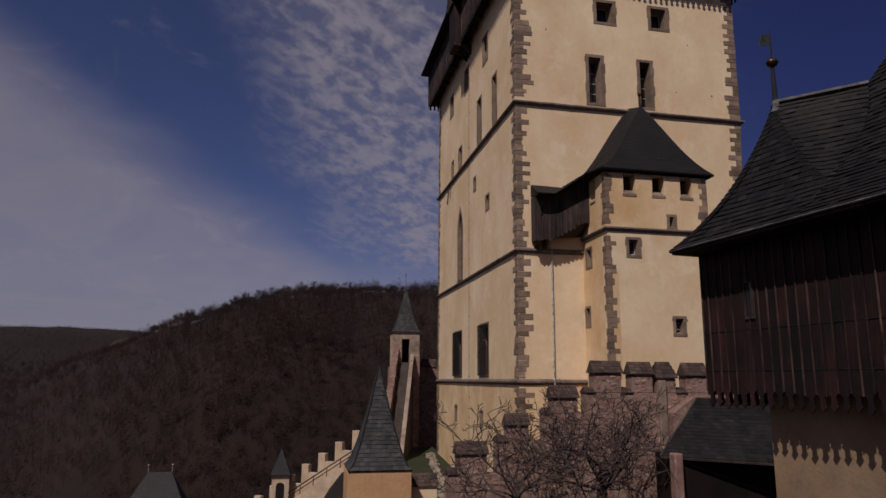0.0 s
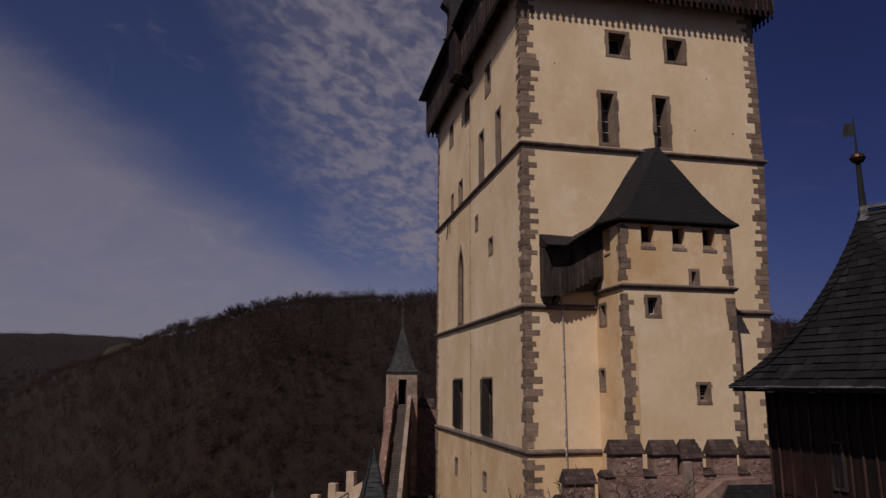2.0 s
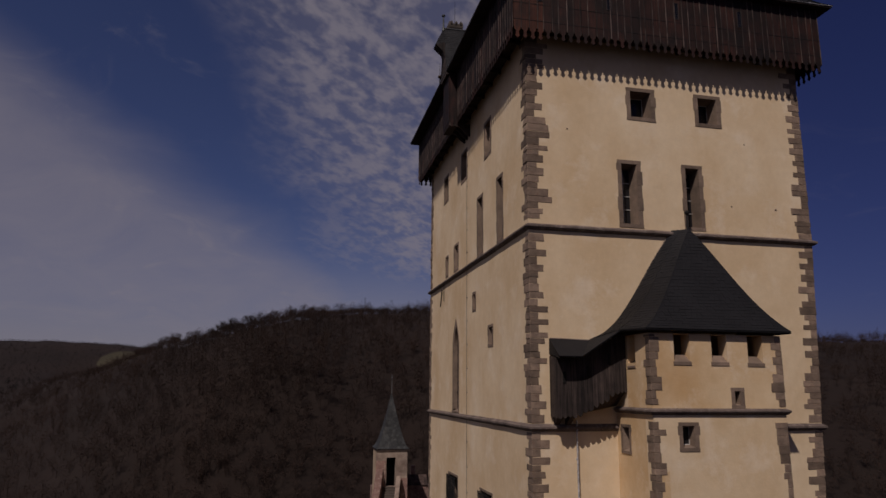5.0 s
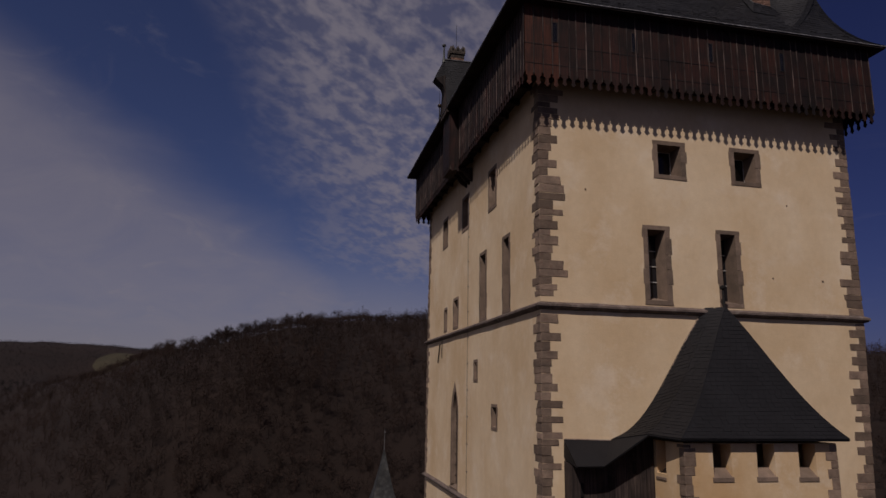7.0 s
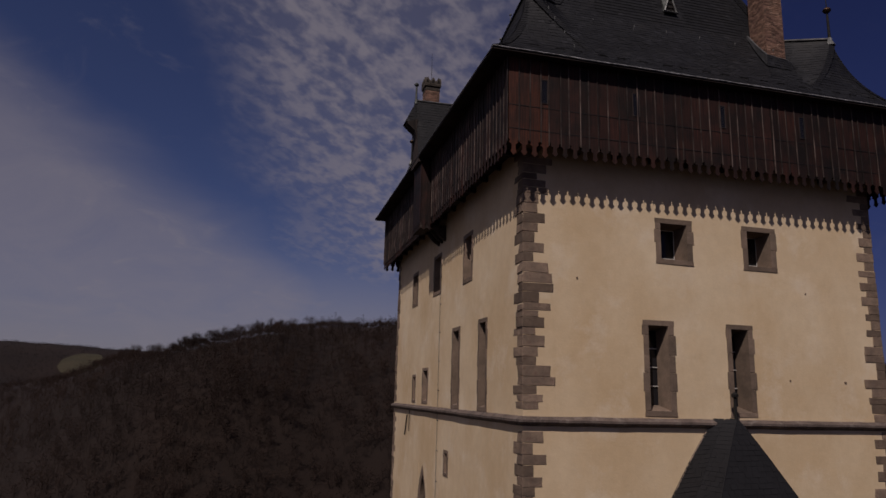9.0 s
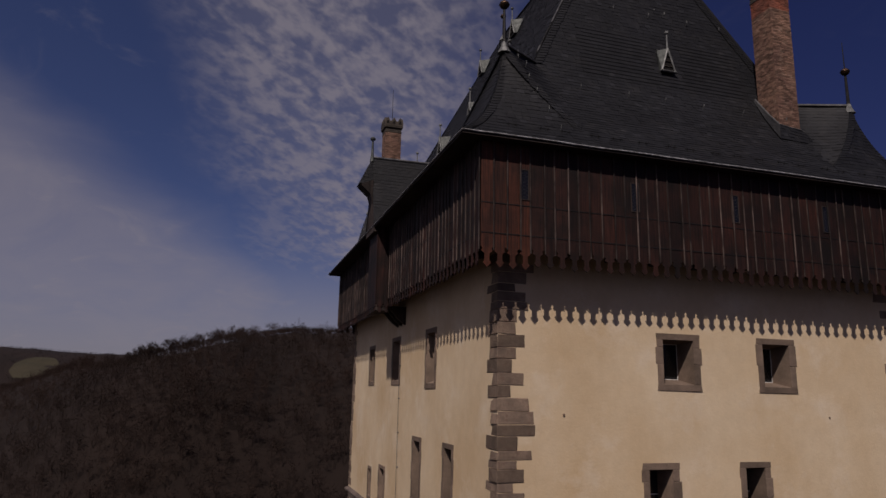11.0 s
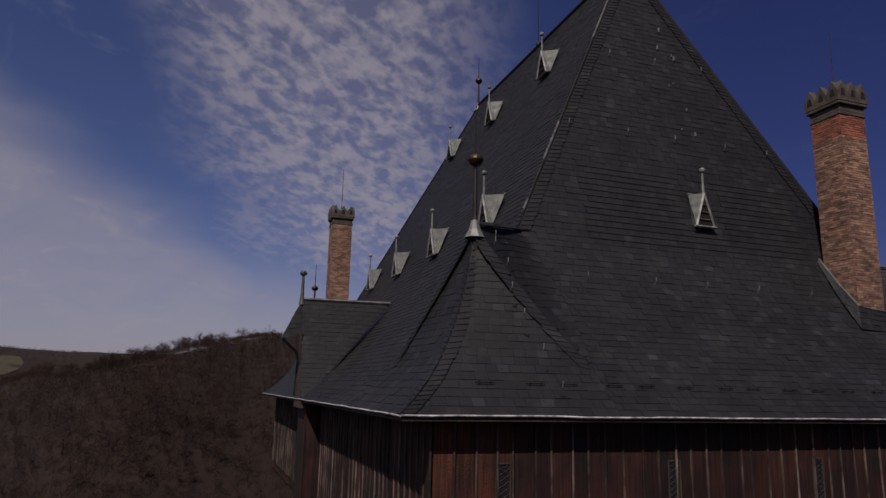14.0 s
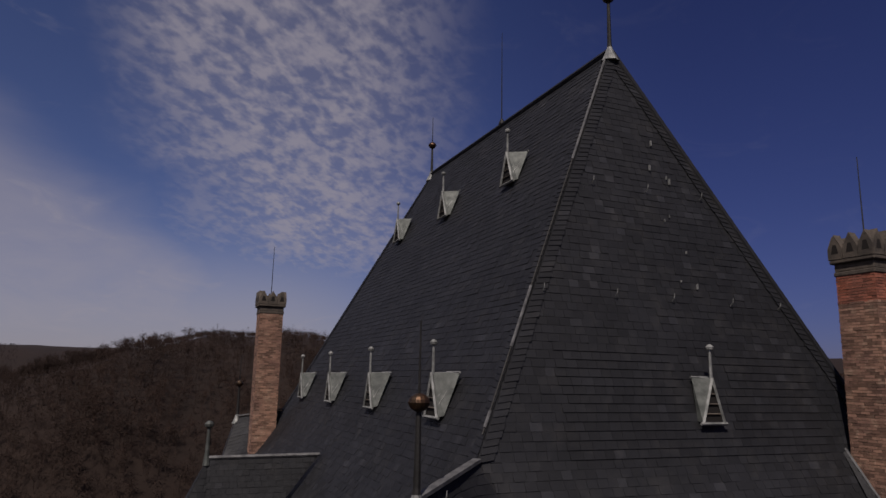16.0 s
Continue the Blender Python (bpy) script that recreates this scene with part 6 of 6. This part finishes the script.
# ---- stepped outer wall with merlons ----
outer = thing("stepped_outer_wall", "sunlit cream wall stepping downhill with square merlons", "castle wall")
top_z = lambda u: 2.05 - 0.585 * u           # top of the wall between merlons, u metres down the wall
bm = bmesh.new()
prism(bm, [(2.0, -16.0), (2.0, top_z(-2.0)), (-22.0, top_z(22.0)), (-22.0, -22.0)], "y", 0.0, 0.6)
part("wall_body", bm, PLASTER_WORN, outer, "sunlit cream render")
for i in range(9):
    u, zt = -0.85 + 2.43 * i, 4.15 - 1.42 * i
    bm = bmesh.new()
    box(bm, -u - 1.02, -u, -0.02, 0.62, zt - 4.2, zt, 0.02)
    part("merlon", bm, PLASTER_WORN, outer)
    bm = bmesh.new()
    box(bm, -u - 2.42, -u - 1.02, -0.01, 0.61, zt - 5.0, zt - 2.35, 0.02)
    part("crenel", bm, PLASTER_WORN, outer)
bm = bmesh.new()
for i in range(12):
    u = -1.0 + i * 1.9
    bar(bm, (-u, -1.25, top_z(u) - 1.6), (-u, -1.25, top_z(u) - 0.55), 0.06, 5)
bar(bm, (1.0, -1.25, top_z(-1.0) - 0.55), (-21, -1.25, top_z(21.0) - 0.55), 0.08, 5)
bar(bm, (1.0, -1.25, top_z(-1.0) - 1.0), (-21, -1.25, top_z(21.0) - 1.0), 0.06, 5)
part("walk_rail", bm, GREYWOOD, outer, "dark wooden handrail")
bm = bmesh.new()
prism(bm, [(2.0, -16.0), (2.0, top_z(-2.0) - 1.6), (-22.0, top_z(22.0) - 1.6), (-22.0, -22.0)], "y", -1.35, -0.004)
part("wall_walk", bm, PLASTER_WORN, outer, "rendered wall walk")

lookout = thing("lookout_turret", "tiny rendered turret with a dark pointed roof and arched opening", "turret")
bm = bmesh.new()
LX = -15.2
box(bm, LX - 1.0, LX + 1.05, 46.6, 46.9, -14.0, -1.2)
box(bm, LX - 1.0, LX + 1.05, 48.0, 48.3, -14.0, -1.2)
part("end_walls", bm, PLASTER_WORN, lookout)
bm = bmesh.new()
box(bm, LX - 1.0, LX - 0.7, 46.9, 48.0, -14.0, -1.2)
box(bm, LX + 0.75, LX + 1.05, 46.9, 48.0, -14.0, -1.2)
part("side_walls", bm, PLASTER_WORN, lookout)
# solid near-black panel: the opening's shade is in its colour
bm = bmesh.new()
arc = [(LX - 0.5, -4.2), (LX + 0.5, -4.2), (LX + 0.5, -2.6)] + [(LX + 0.5 * math.cos(a), -2.6 + 0.45 * math.sin(a)) for a in [math.pi * i / 8 for i in range(1, 8)]] + [(LX - 0.5, -2.6)]
prism(bm, arc, "y", 46.57, 46.65)
part("arched_opening", bm, DARK, lookout, "dark arched opening")
K_ = Slating(71)
spire(K_, LX, 47.45, 1.2, -1.25, 1.75, 0.1, 0.3, 0.26)
K_.finish(lookout, "spire_boarding", "slating")

house = thing("lower_house", "lower castle house with a steep hipped slate roof", "house")
bm = bmesh.new()
box(bm, -33.0, -24.6, 42.5, 47.5, -16.0, -6.6)
part("wall", bm, PLASTER, house)
U_ = Slating(81)
U_.field(lambda s: Vector((-33.4 + 3.4 * s, 41.9 + 3.1 * s, -6.6 + 6.1 * s)), lambda s: Vector((-24.3 - 3.1 * s, 41.9 + 3.1 * s, -6.6 + 6.1 * s)), 0.35, 0.28)
U_.field(lambda s: Vector((-24.3 - 3.1 * s, 41.9 + 3.1 * s, -6.6 + 6.1 * s)), lambda s: Vector((-24.3 - 3.1 * s, 48.1 - 3.1 * s, -6.6 + 6.1 * s)), 0.35, 0.28)
U_.field(lambda s: Vector((-33.4 + 3.4 * s, 41.9 + 3.1 * s, -6.6 + 6.1 * s)), lambda s: Vector((-33.4 + 3.4 * s, 48.1 - 3.1 * s, -6.6 + 6.1 * s)), 0.35, 0.28)
U_.field(lambda s: Vector((-33.4 + 3.4 * s, 48.1 - 3.1 * s, -6.6 + 6.1 * s)), lambda s: Vector((-24.3 - 3.1 * s, 48.1 - 3.1 * s, -6.6 + 6.1 * s)), 0.35, 0.28)
U_.finish(house)
for x in (-30.0, -27.4):
    bm = bmesh.new()
    bar(bm, (x, 45.0, -0.6), (x, 45.0, 0.2), 0.03, 5)
    lathe(bm, [(0.02, -0.1), (0.11, 0), (0.02, 0.1)], (x, 45.0, 0.3), 8)
    part("finial", bm, GUTTER, house, "pale knob on a thin pole")

# ---- land ----
OX, OYY = -10.0, -30.0
BEAR = [-180, -60, -40, -30, -20, -15, -12, -10, -8, -6, -4, -2, 0, 2, 4, 6, 9, 12, 20, 30, 42, 60, 90, 180]
DIST = [900, 1200, 1400, 1400, 1200, 620, 520, 460, 408, 398, 394, 392, 425, 450, 500, 520, 530, 535, 560, 620, 700, 800, 900, 900]
HIGH = [40, 60, 60, 46, 20, 30, 40, 44, 45.5, 49, 51.8, 54.0, 61.5, 65.3, 73.2, 75.1, 76.3, 77.2, 69, 67, 63, 55, 40, 40]


def land(x, y):
    """The height of the ground."""
    dx, dy = x - OX, y - OYY
    r = math.hypot(dx, dy)
    th = math.degrees(math.atan2(dx, dy))
    D, Hh = float(np.interp(th, BEAR, DIST)), float(np.interp(th, BEAR, HIGH))
    valley = -62.0
    if r < 200:
        far_h = valley
    elif r < D:
        f = (r - 200) / (D - 200)
        far_h = valley + (Hh - valley) * (f ** 0.85 * (2 - f) / (1 + (1 - f) * 0.25))
    else:
        far_h = Hh - min(1.0, (r - D) / 300) * 22
    if r > 900:
        g = min(1.0, (r - 900) / 500)
        g = g * g * (3 - 2 * g)
        rim = 94 + 10 * noise.noise(Vector((th * 0.09, 3.0, 0))) + (r - 1400) * 0.002
        far_h = far_h * (1 - g) + rim * g
    far_h += (5.0 * noise.noise(Vector((x * 0.008, y * 0.008, 0))) + 2.0 * noise.noise(Vector((x * 0.03, y * 0.03, 7)))) * min(1, max(0, (r - 150) / 150))
    # castle rock
    px, py = max(0.0, max(-7.0 - x, x - 20)), max(0.0, max(-48 - y, y - 34))
    d = math.hypot(px, py)
    top = 1.2
    k = min(1.0, d / 130.0)
    k = k * k * (3 - 2 * k) * 0.55 + k * 0.45
    near_h = top + (valley - top) * k
    slip = min(1.0, max(0.0, (-7.5 - x) / 9.0)) * min(1.0, max(0.0, (y - 12.0) / 14.0))
    near_h -= 11.0 * slip * slip * (3 - 2 * slip)
    f = min(1.0, max(0.0, (r - 170) / 120))
    return near_h * (1 - f) + far_h * f


radii = [0] + [6 * 1.06 ** i for i in range(114)]
radii = [r for r in radii if r < 4700] + [4700]
# finer bearings over the seen side
bear = sorted({round(-60 + i * 0.9, 2) for i in range(150)} | {round(75 + i * 5.0, 2) for i in range(46)})
V, F = [(OX, OYY, land(OX, OYY))], []
nb = len(bear)
for r in radii[1:]:
    for b in bear:
        x, y = OX + r * math.sin(radians(b)), OYY + r * math.cos(radians(b))
        V.append((x, y, land(x, y)))
for j in range(nb):
    F.append((0, 1 + (j + 1) % nb, 1 + j))
for i in range(len(radii) - 2):
    for j in range(nb):
        a, b = 1 + i * nb + j, 1 + i * nb + (j + 1) % nb
        F.append((a, b, b + nb, a + nb))
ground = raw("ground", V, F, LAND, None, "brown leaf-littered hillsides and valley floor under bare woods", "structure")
ground["category"] = "ground"
for p in ground.data.polygons:
    p.use_smooth = True

# ---- grass bank and path by the tower's side ----
bm = bmesh.new()
n, m_ = 24, 8
g = [[bm.verts.new((-5.4 + 5.5 * j / m_ + 0.25 * noise.noise(Vector((i, j, 0))), 2.0 + 27 * i / n, 1.0 + 2.4 * (i / n) + 0.9 * (1 - j / m_) * math.sin(math.pi * i / n) + 0.12 * noise.noise(Vector((i * 0.7, j * 0.7, 4))))) for j in range(m_ + 1)] for i in range(n + 1)]
for i in range(n):
    for j in range(m_):
        bm.faces.new((g[i][j], g[i + 1][j], g[i + 1][j + 1], g[i][j + 1]))
tagged(part("grass_bank", bm, GRASS, None, "green grass bank beside the tower foot", "structure", True), category="grass")
bank_z = lambda x, y: 1.0 + 2.4 * (y - 2) / 27 + 0.9 * (1 - (x + 5.4) / 5.5) * math.sin(math.pi * (y - 2) / 27)
rp = random.Random(77)
path = thing("stepping_path", "line of pale irregular stones across the grass bank", "path", "structure")
for i in range(130):
    t = rp.random()
    x, y = -3.7 + 2.8 * t + rp.uniform(-0.32, 0.32), 3.0 + 22.0 * t
    bm = bmesh.new()
    n_ = rp.randint(5, 7)
    s_ = rp.uniform(0.10, 0.26)
    poly = [(x + s_ * rp.uniform(0.7, 1.2) * math.cos(2 * math.pi * k / n_), y + s_ * rp.uniform(0.9, 1.6) * math.sin(2 * math.pi * k / n_)) for k in range(n_)]
    prism(bm, poly, "z", bank_z(x, y) - 0.15, bank_z(x, y) + rp.uniform(0.14, 0.22))
    part("path_stone", bm, GRAVEL, path)


# ---- bare trees ----
def bare_tree(name, at, fork, limbs, reach, seed, label, trunk=0.2, lean=(0.05, 0.0)):
    """A leafless tree: a trunk up to its fork, long crooked limbs, side branches and twigs."""
    rnd = random.Random(seed)
    V, F = [], []

    def seg(a, b, r0, r1, sides):
        q = (b - a).to_track_quat("Z", "Y").to_matrix()
        k = len(V)
        for c, r in ((a, r0), (b, r1)):
            for s in range(sides):
                t = 2 * math.pi * s / sides
                V.append(tuple(c + q @ Vector((r * math.cos(t), r * math.sin(t), 0))))
        for s in range(sides):
            F.append((k + s, k + (s + 1) % sides, k + sides + (s + 1) % sides, k + sides + s))

    def branch(p, d, ln, r, lev):
        n = max(3, round(ln / (0.42, 0.3, 0.2, 0.13)[lev]))
        for i in range(n):
            f = i / n
            kink = (0.26, 0.38, 0.42, 0.45)[lev]
            d = (d + Vector((rnd.uniform(-1, 1), rnd.uniform(-1, 1), rnd.uniform(-0.85, 0.85))) * kink).normalized()
            q = p + d * ln / n
            r0, r1 = max(0.018, r * (1 - 0.75 * f)), max(0.016, r * (1 - 0.75 * (f + 1 / n)))
            seg(p, q, r0, r1, (6, 5, 4, 3)[lev])
            p = q
            if lev < 3 and f > (0.18, 0.1, 0.15)[lev] and rnd.random() < (0.95, 0.85, 0.62)[lev]:
                side = Vector((rnd.uniform(-1, 1), rnd.uniform(-1, 1), rnd.uniform(-0.35, 0.75))).normalized()
                branch(p, (d * 0.55 + side).normalized(), ln * rnd.uniform(0.32, 0.6) * (1.15 - 0.6 * f), r1 * 0.62, lev + 1)
    tree = thing(name, label, "tree")
    foot = Vector(at)
    p, r = foot, trunk
    n = 8
    for i in range(n):
        q = foot + Vector((lean[0] * (i + 1) + rnd.uniform(-0.04, 0.04), lean[1] * (i + 1), fork * (i + 1) / n))
        seg(p, q, r, r * 0.94, 8)
        p, r = q, r * 0.94
    cut = len(V)
    for i in range(limbs):
        a = 2 * math.pi * (i + rnd.uniform(-0.25, 0.25)) / limbs
        up = rnd.uniform(0.3, 1.3)
        base = p - Vector((0, 0, rnd.uniform(0.0, fork * 0.25)))
        branch(base, Vector((math.cos(a), math.sin(a) * 0.7, up * 1.1)).normalized(), reach * rnd.uniform(0.8, 1.15), r * rnd.uniform(0.4, 0.62), 0)
    raw("trunk", V[:cut], [f for f in F if max(f) < cut], BARK, tree)
    raw("crown", V[cut:], [tuple(i - cut for i in f) for f in F if min(f) >= cut], BARK, tree, "crooked bare branches and twigs")
    return tree


bare_tree("bare_tree", (0.9, -10.4, 0.4), 5.8, 13, 4.7, 4, "leafless spreading orchard tree in front of the wall", 0.25, (-0.03, 0))
bare_tree("bare_tree", (-3.1, -10.2, 0.4), 5.0, 11, 4.2, 9, "smaller leafless tree in front of the wall", 0.19, (-0.05, 0))

# ---- a meadow on the far slope, and woods on the hills ----
def in_meadow(th, r):
    """Whether a bearing and distance lie within the meadow's rounded outline."""
    return ((th + 12.9) / 1.5) ** 2 + ((r - 1165 - 14 * (th + 12.9)) / 62) ** 2 < 1


def meadow():
    bm = bmesh.new()
    rows = []
    for j in range(13):
        c = 2 * j / 12 - 1
        half = max(0.05, (1 - abs(c) ** 2.4) ** 0.5)
        th = -12.9 + 1.5 * c
        row = []
        for i in range(7):
            r = 1165 + 14 * (th + 12.9) + 62 * half * (i / 3 - 1)
            x, y = OX + r * math.sin(radians(th)), OYY + r * math.cos(radians(th))
            row.append(bm.verts.new((x, y, land(x, y) + 1.6)))
        rows.append(row)
    for a, b in zip(rows, rows[1:]):
        for i in range(6):
            bm.faces.new((a[i], b[i], b[i + 1], a[i + 1]))
    ob = new("meadow", mesh_of(bm, "meadow", MEADOW))
    tagged(ob, "pale winter meadow on the far wooded slope", "meadow", kind="structure")


meadow()


def woods():
    rnd = np.random.RandomState(5)
    kinds = []
    for k in range(12):
        rich = k >= 6         # fuller crowns for the skyline
        vs, fs = [], []
        def blade(a, b, w):
            i = len(vs)
            a, b = np.array(a), np.array(b)
            s = np.cross(b - a, rnd.normal(size=3))
            s = s / (np.linalg.norm(s) + 1e-9) * w
            vs.extend([a - s, a + s, b])
            fs.append((i, i + 1, i + 2))
        thick = 0.011 if rich else 0.006
        blade((-0.01, 0, 0), (0, 0, 0.75), thick)
        blade((0, 0.01, 0), (0.02, 0, 0.75), thick)
        wide = rnd.uniform(0.32, 0.46)
        for i in range(34 if rich else 9):
            z = rnd.uniform(0.2, 0.55)
            d = rnd.normal(size=3)
            d /= np.linalg.norm(d)
            if rich:
                d[2] = abs(d[2]) * 0.9 - 0.12
            hub, reach = (0.52, (wide, wide, 0.46)) if rich else (0.66, (0.27, 0.27, 0.33))
            e = np.array((0, 0, hub)) + d * np.array(reach) * rnd.uniform(0.8, 1.0)
            blade((0, 0, z), e, 0.006 if rich else 0.005)
            for j in range(16 if rich else 9):
                t = rnd.uniform(0.45, 1.0)
                q = np.array((0, 0, z)) * (1 - t) + e * t
                q = q + rnd.normal(size=3) * (0.03 if rich else 0.05)
                g = rnd.normal(size=3) * (0.035 if rich else 0.045) + np.array((0, 0, 0.02)) + d * 0.02
                blade(q, q + g, 0.0065 if rich else 0.009)
        kinds.append((np.array(vs), np.array(fs)))
    spots = []
    for _ in range(18500):
        th = rnd.uniform(-34, 62)
        D = float(np.interp(th, BEAR, DIST))
        r = rnd.uniform(200, min(D * 1.04, 900))
        if rnd.rand() > (r / 900) ** 0.5 + 0.15:
            continue
        if noise.noise(Vector((th * 0.5, r * 0.03, 5.0))) > 0.32 and r < D * 0.85 and rnd.rand() < 0.35:
            continue            # clearings
        spots.append((th, r))
    crest = len(spots)
    for _ in range(900):
        th = rnd.uniform(-15, 62)
        D = float(np.interp(th, BEAR, DIST))
        spots.append((th, D * rnd.uniform(0.95, 1.03)))
    crest_end = len(spots)
    far = len(spots)
    while len(spots) < far + 5500:
        th, r = rnd.uniform(-40, -8), rnd.uniform(880, 1440)
        if not in_meadow(th, r):
            spots.append((th, r))
    near, rim = ([], [], [0]), ([], [], [0])
    for k, (th, r) in enumerate(spots):
        x, y = OX + r * math.sin(radians(th)), OYY + r * math.cos(radians(th))
        v, f = kinds[rnd.randint(6) + (6 if crest <= k < crest_end else 0)]
        h = rnd.uniform(6, 10) if rnd.rand() > 0.08 else rnd.uniform(10, 13)
        if crest <= k < crest_end:
            h = rnd.choice((rnd.uniform(4, 6), rnd.uniform(5, 8), rnd.uniform(7, 11.5)))
            if r > 470:
                h = rnd.uniform(3.5, 6)
        if not crest <= k < crest_end and r > 0.9 * float(np.interp(th, BEAR, DIST)):
            h = rnd.uniform(4, 6)
        if r > 870:
            h *= 0.85
        a = rnd.uniform(0, 6.28)
        rot = np.array(((math.cos(a), -math.sin(a), 0), (math.sin(a), math.cos(a), 0), (0, 0, 1)))
        vs, fs, base = rim if k >= far else near
        vs.append(v @ rot.T * np.array((h * 1.15, h * 1.15, h)) + np.array((x, y, land(x, y) - (0.4 if r < 1200 else 0.25 * h))))
        fs.append(f + base[0])
        base[0] += len(v)
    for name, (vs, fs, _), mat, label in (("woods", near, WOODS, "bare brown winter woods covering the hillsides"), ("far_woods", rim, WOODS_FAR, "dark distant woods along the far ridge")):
        vv, ff = np.concatenate(vs), np.concatenate(fs)
        me = bpy.data.meshes.new(name)
        me.vertices.add(len(vv))
        me.vertices.foreach_set("co", vv.astype(np.float32).ravel())
        me.loops.add(len(ff) * 3)
        me.loops.foreach_set("vertex_index", ff.astype(np.int32).ravel())
        me.polygons.add(len(ff))
        me.polygons.foreach_set("loop_start", np.arange(0, len(ff) * 3, 3, dtype=np.int32))
        me.update(calc_edges=True)
        me.materials.append(mat)
        tagged(new(name, me), label, "woods", kind="stuff")


woods()

# ---- settle every thing's origin at its foot ----
bpy.context.view_layer.update()
for ob in list(scene.objects):
    if ob.type == "EMPTY" and ob.parent is None:
        pts = [c.matrix_world @ Vector(v) for c in ob.children_recursive if c.type == "MESH" for v in c.bound_box]
        if not pts:
            continue
        lo = Vector((min(p.x for p in pts), min(p.y for p in pts), min(p.z for p in pts)))
        hi = Vector((max(p.x for p in pts), max(p.y for p in pts), max(p.z for p in pts)))
        ob.location = ((lo.x + hi.x) / 2, (lo.y + hi.y) / 2, lo.z)
        for c in ob.children:
            c.matrix_parent_inverse = Matrix.Translation(-ob.location)
        if ob is outer:     # it runs askew down the slope
            ob.matrix_basis = Matrix.Translation((-6.9, 42.4, 0)) @ Matrix.Rotation(math.atan2(-0.625, 0.781), 4, "Z") @ Matrix.Translation(ob.location)
        if ob is hall:      # it stands a little askew to the tower
            pivot = Matrix.Translation((-3.12, -24.05, 0))
            ob.matrix_basis = pivot @ Matrix.Rotation(radians(7), 4, "Z") @ pivot.inverted() @ Matrix.Translation(ob.location)
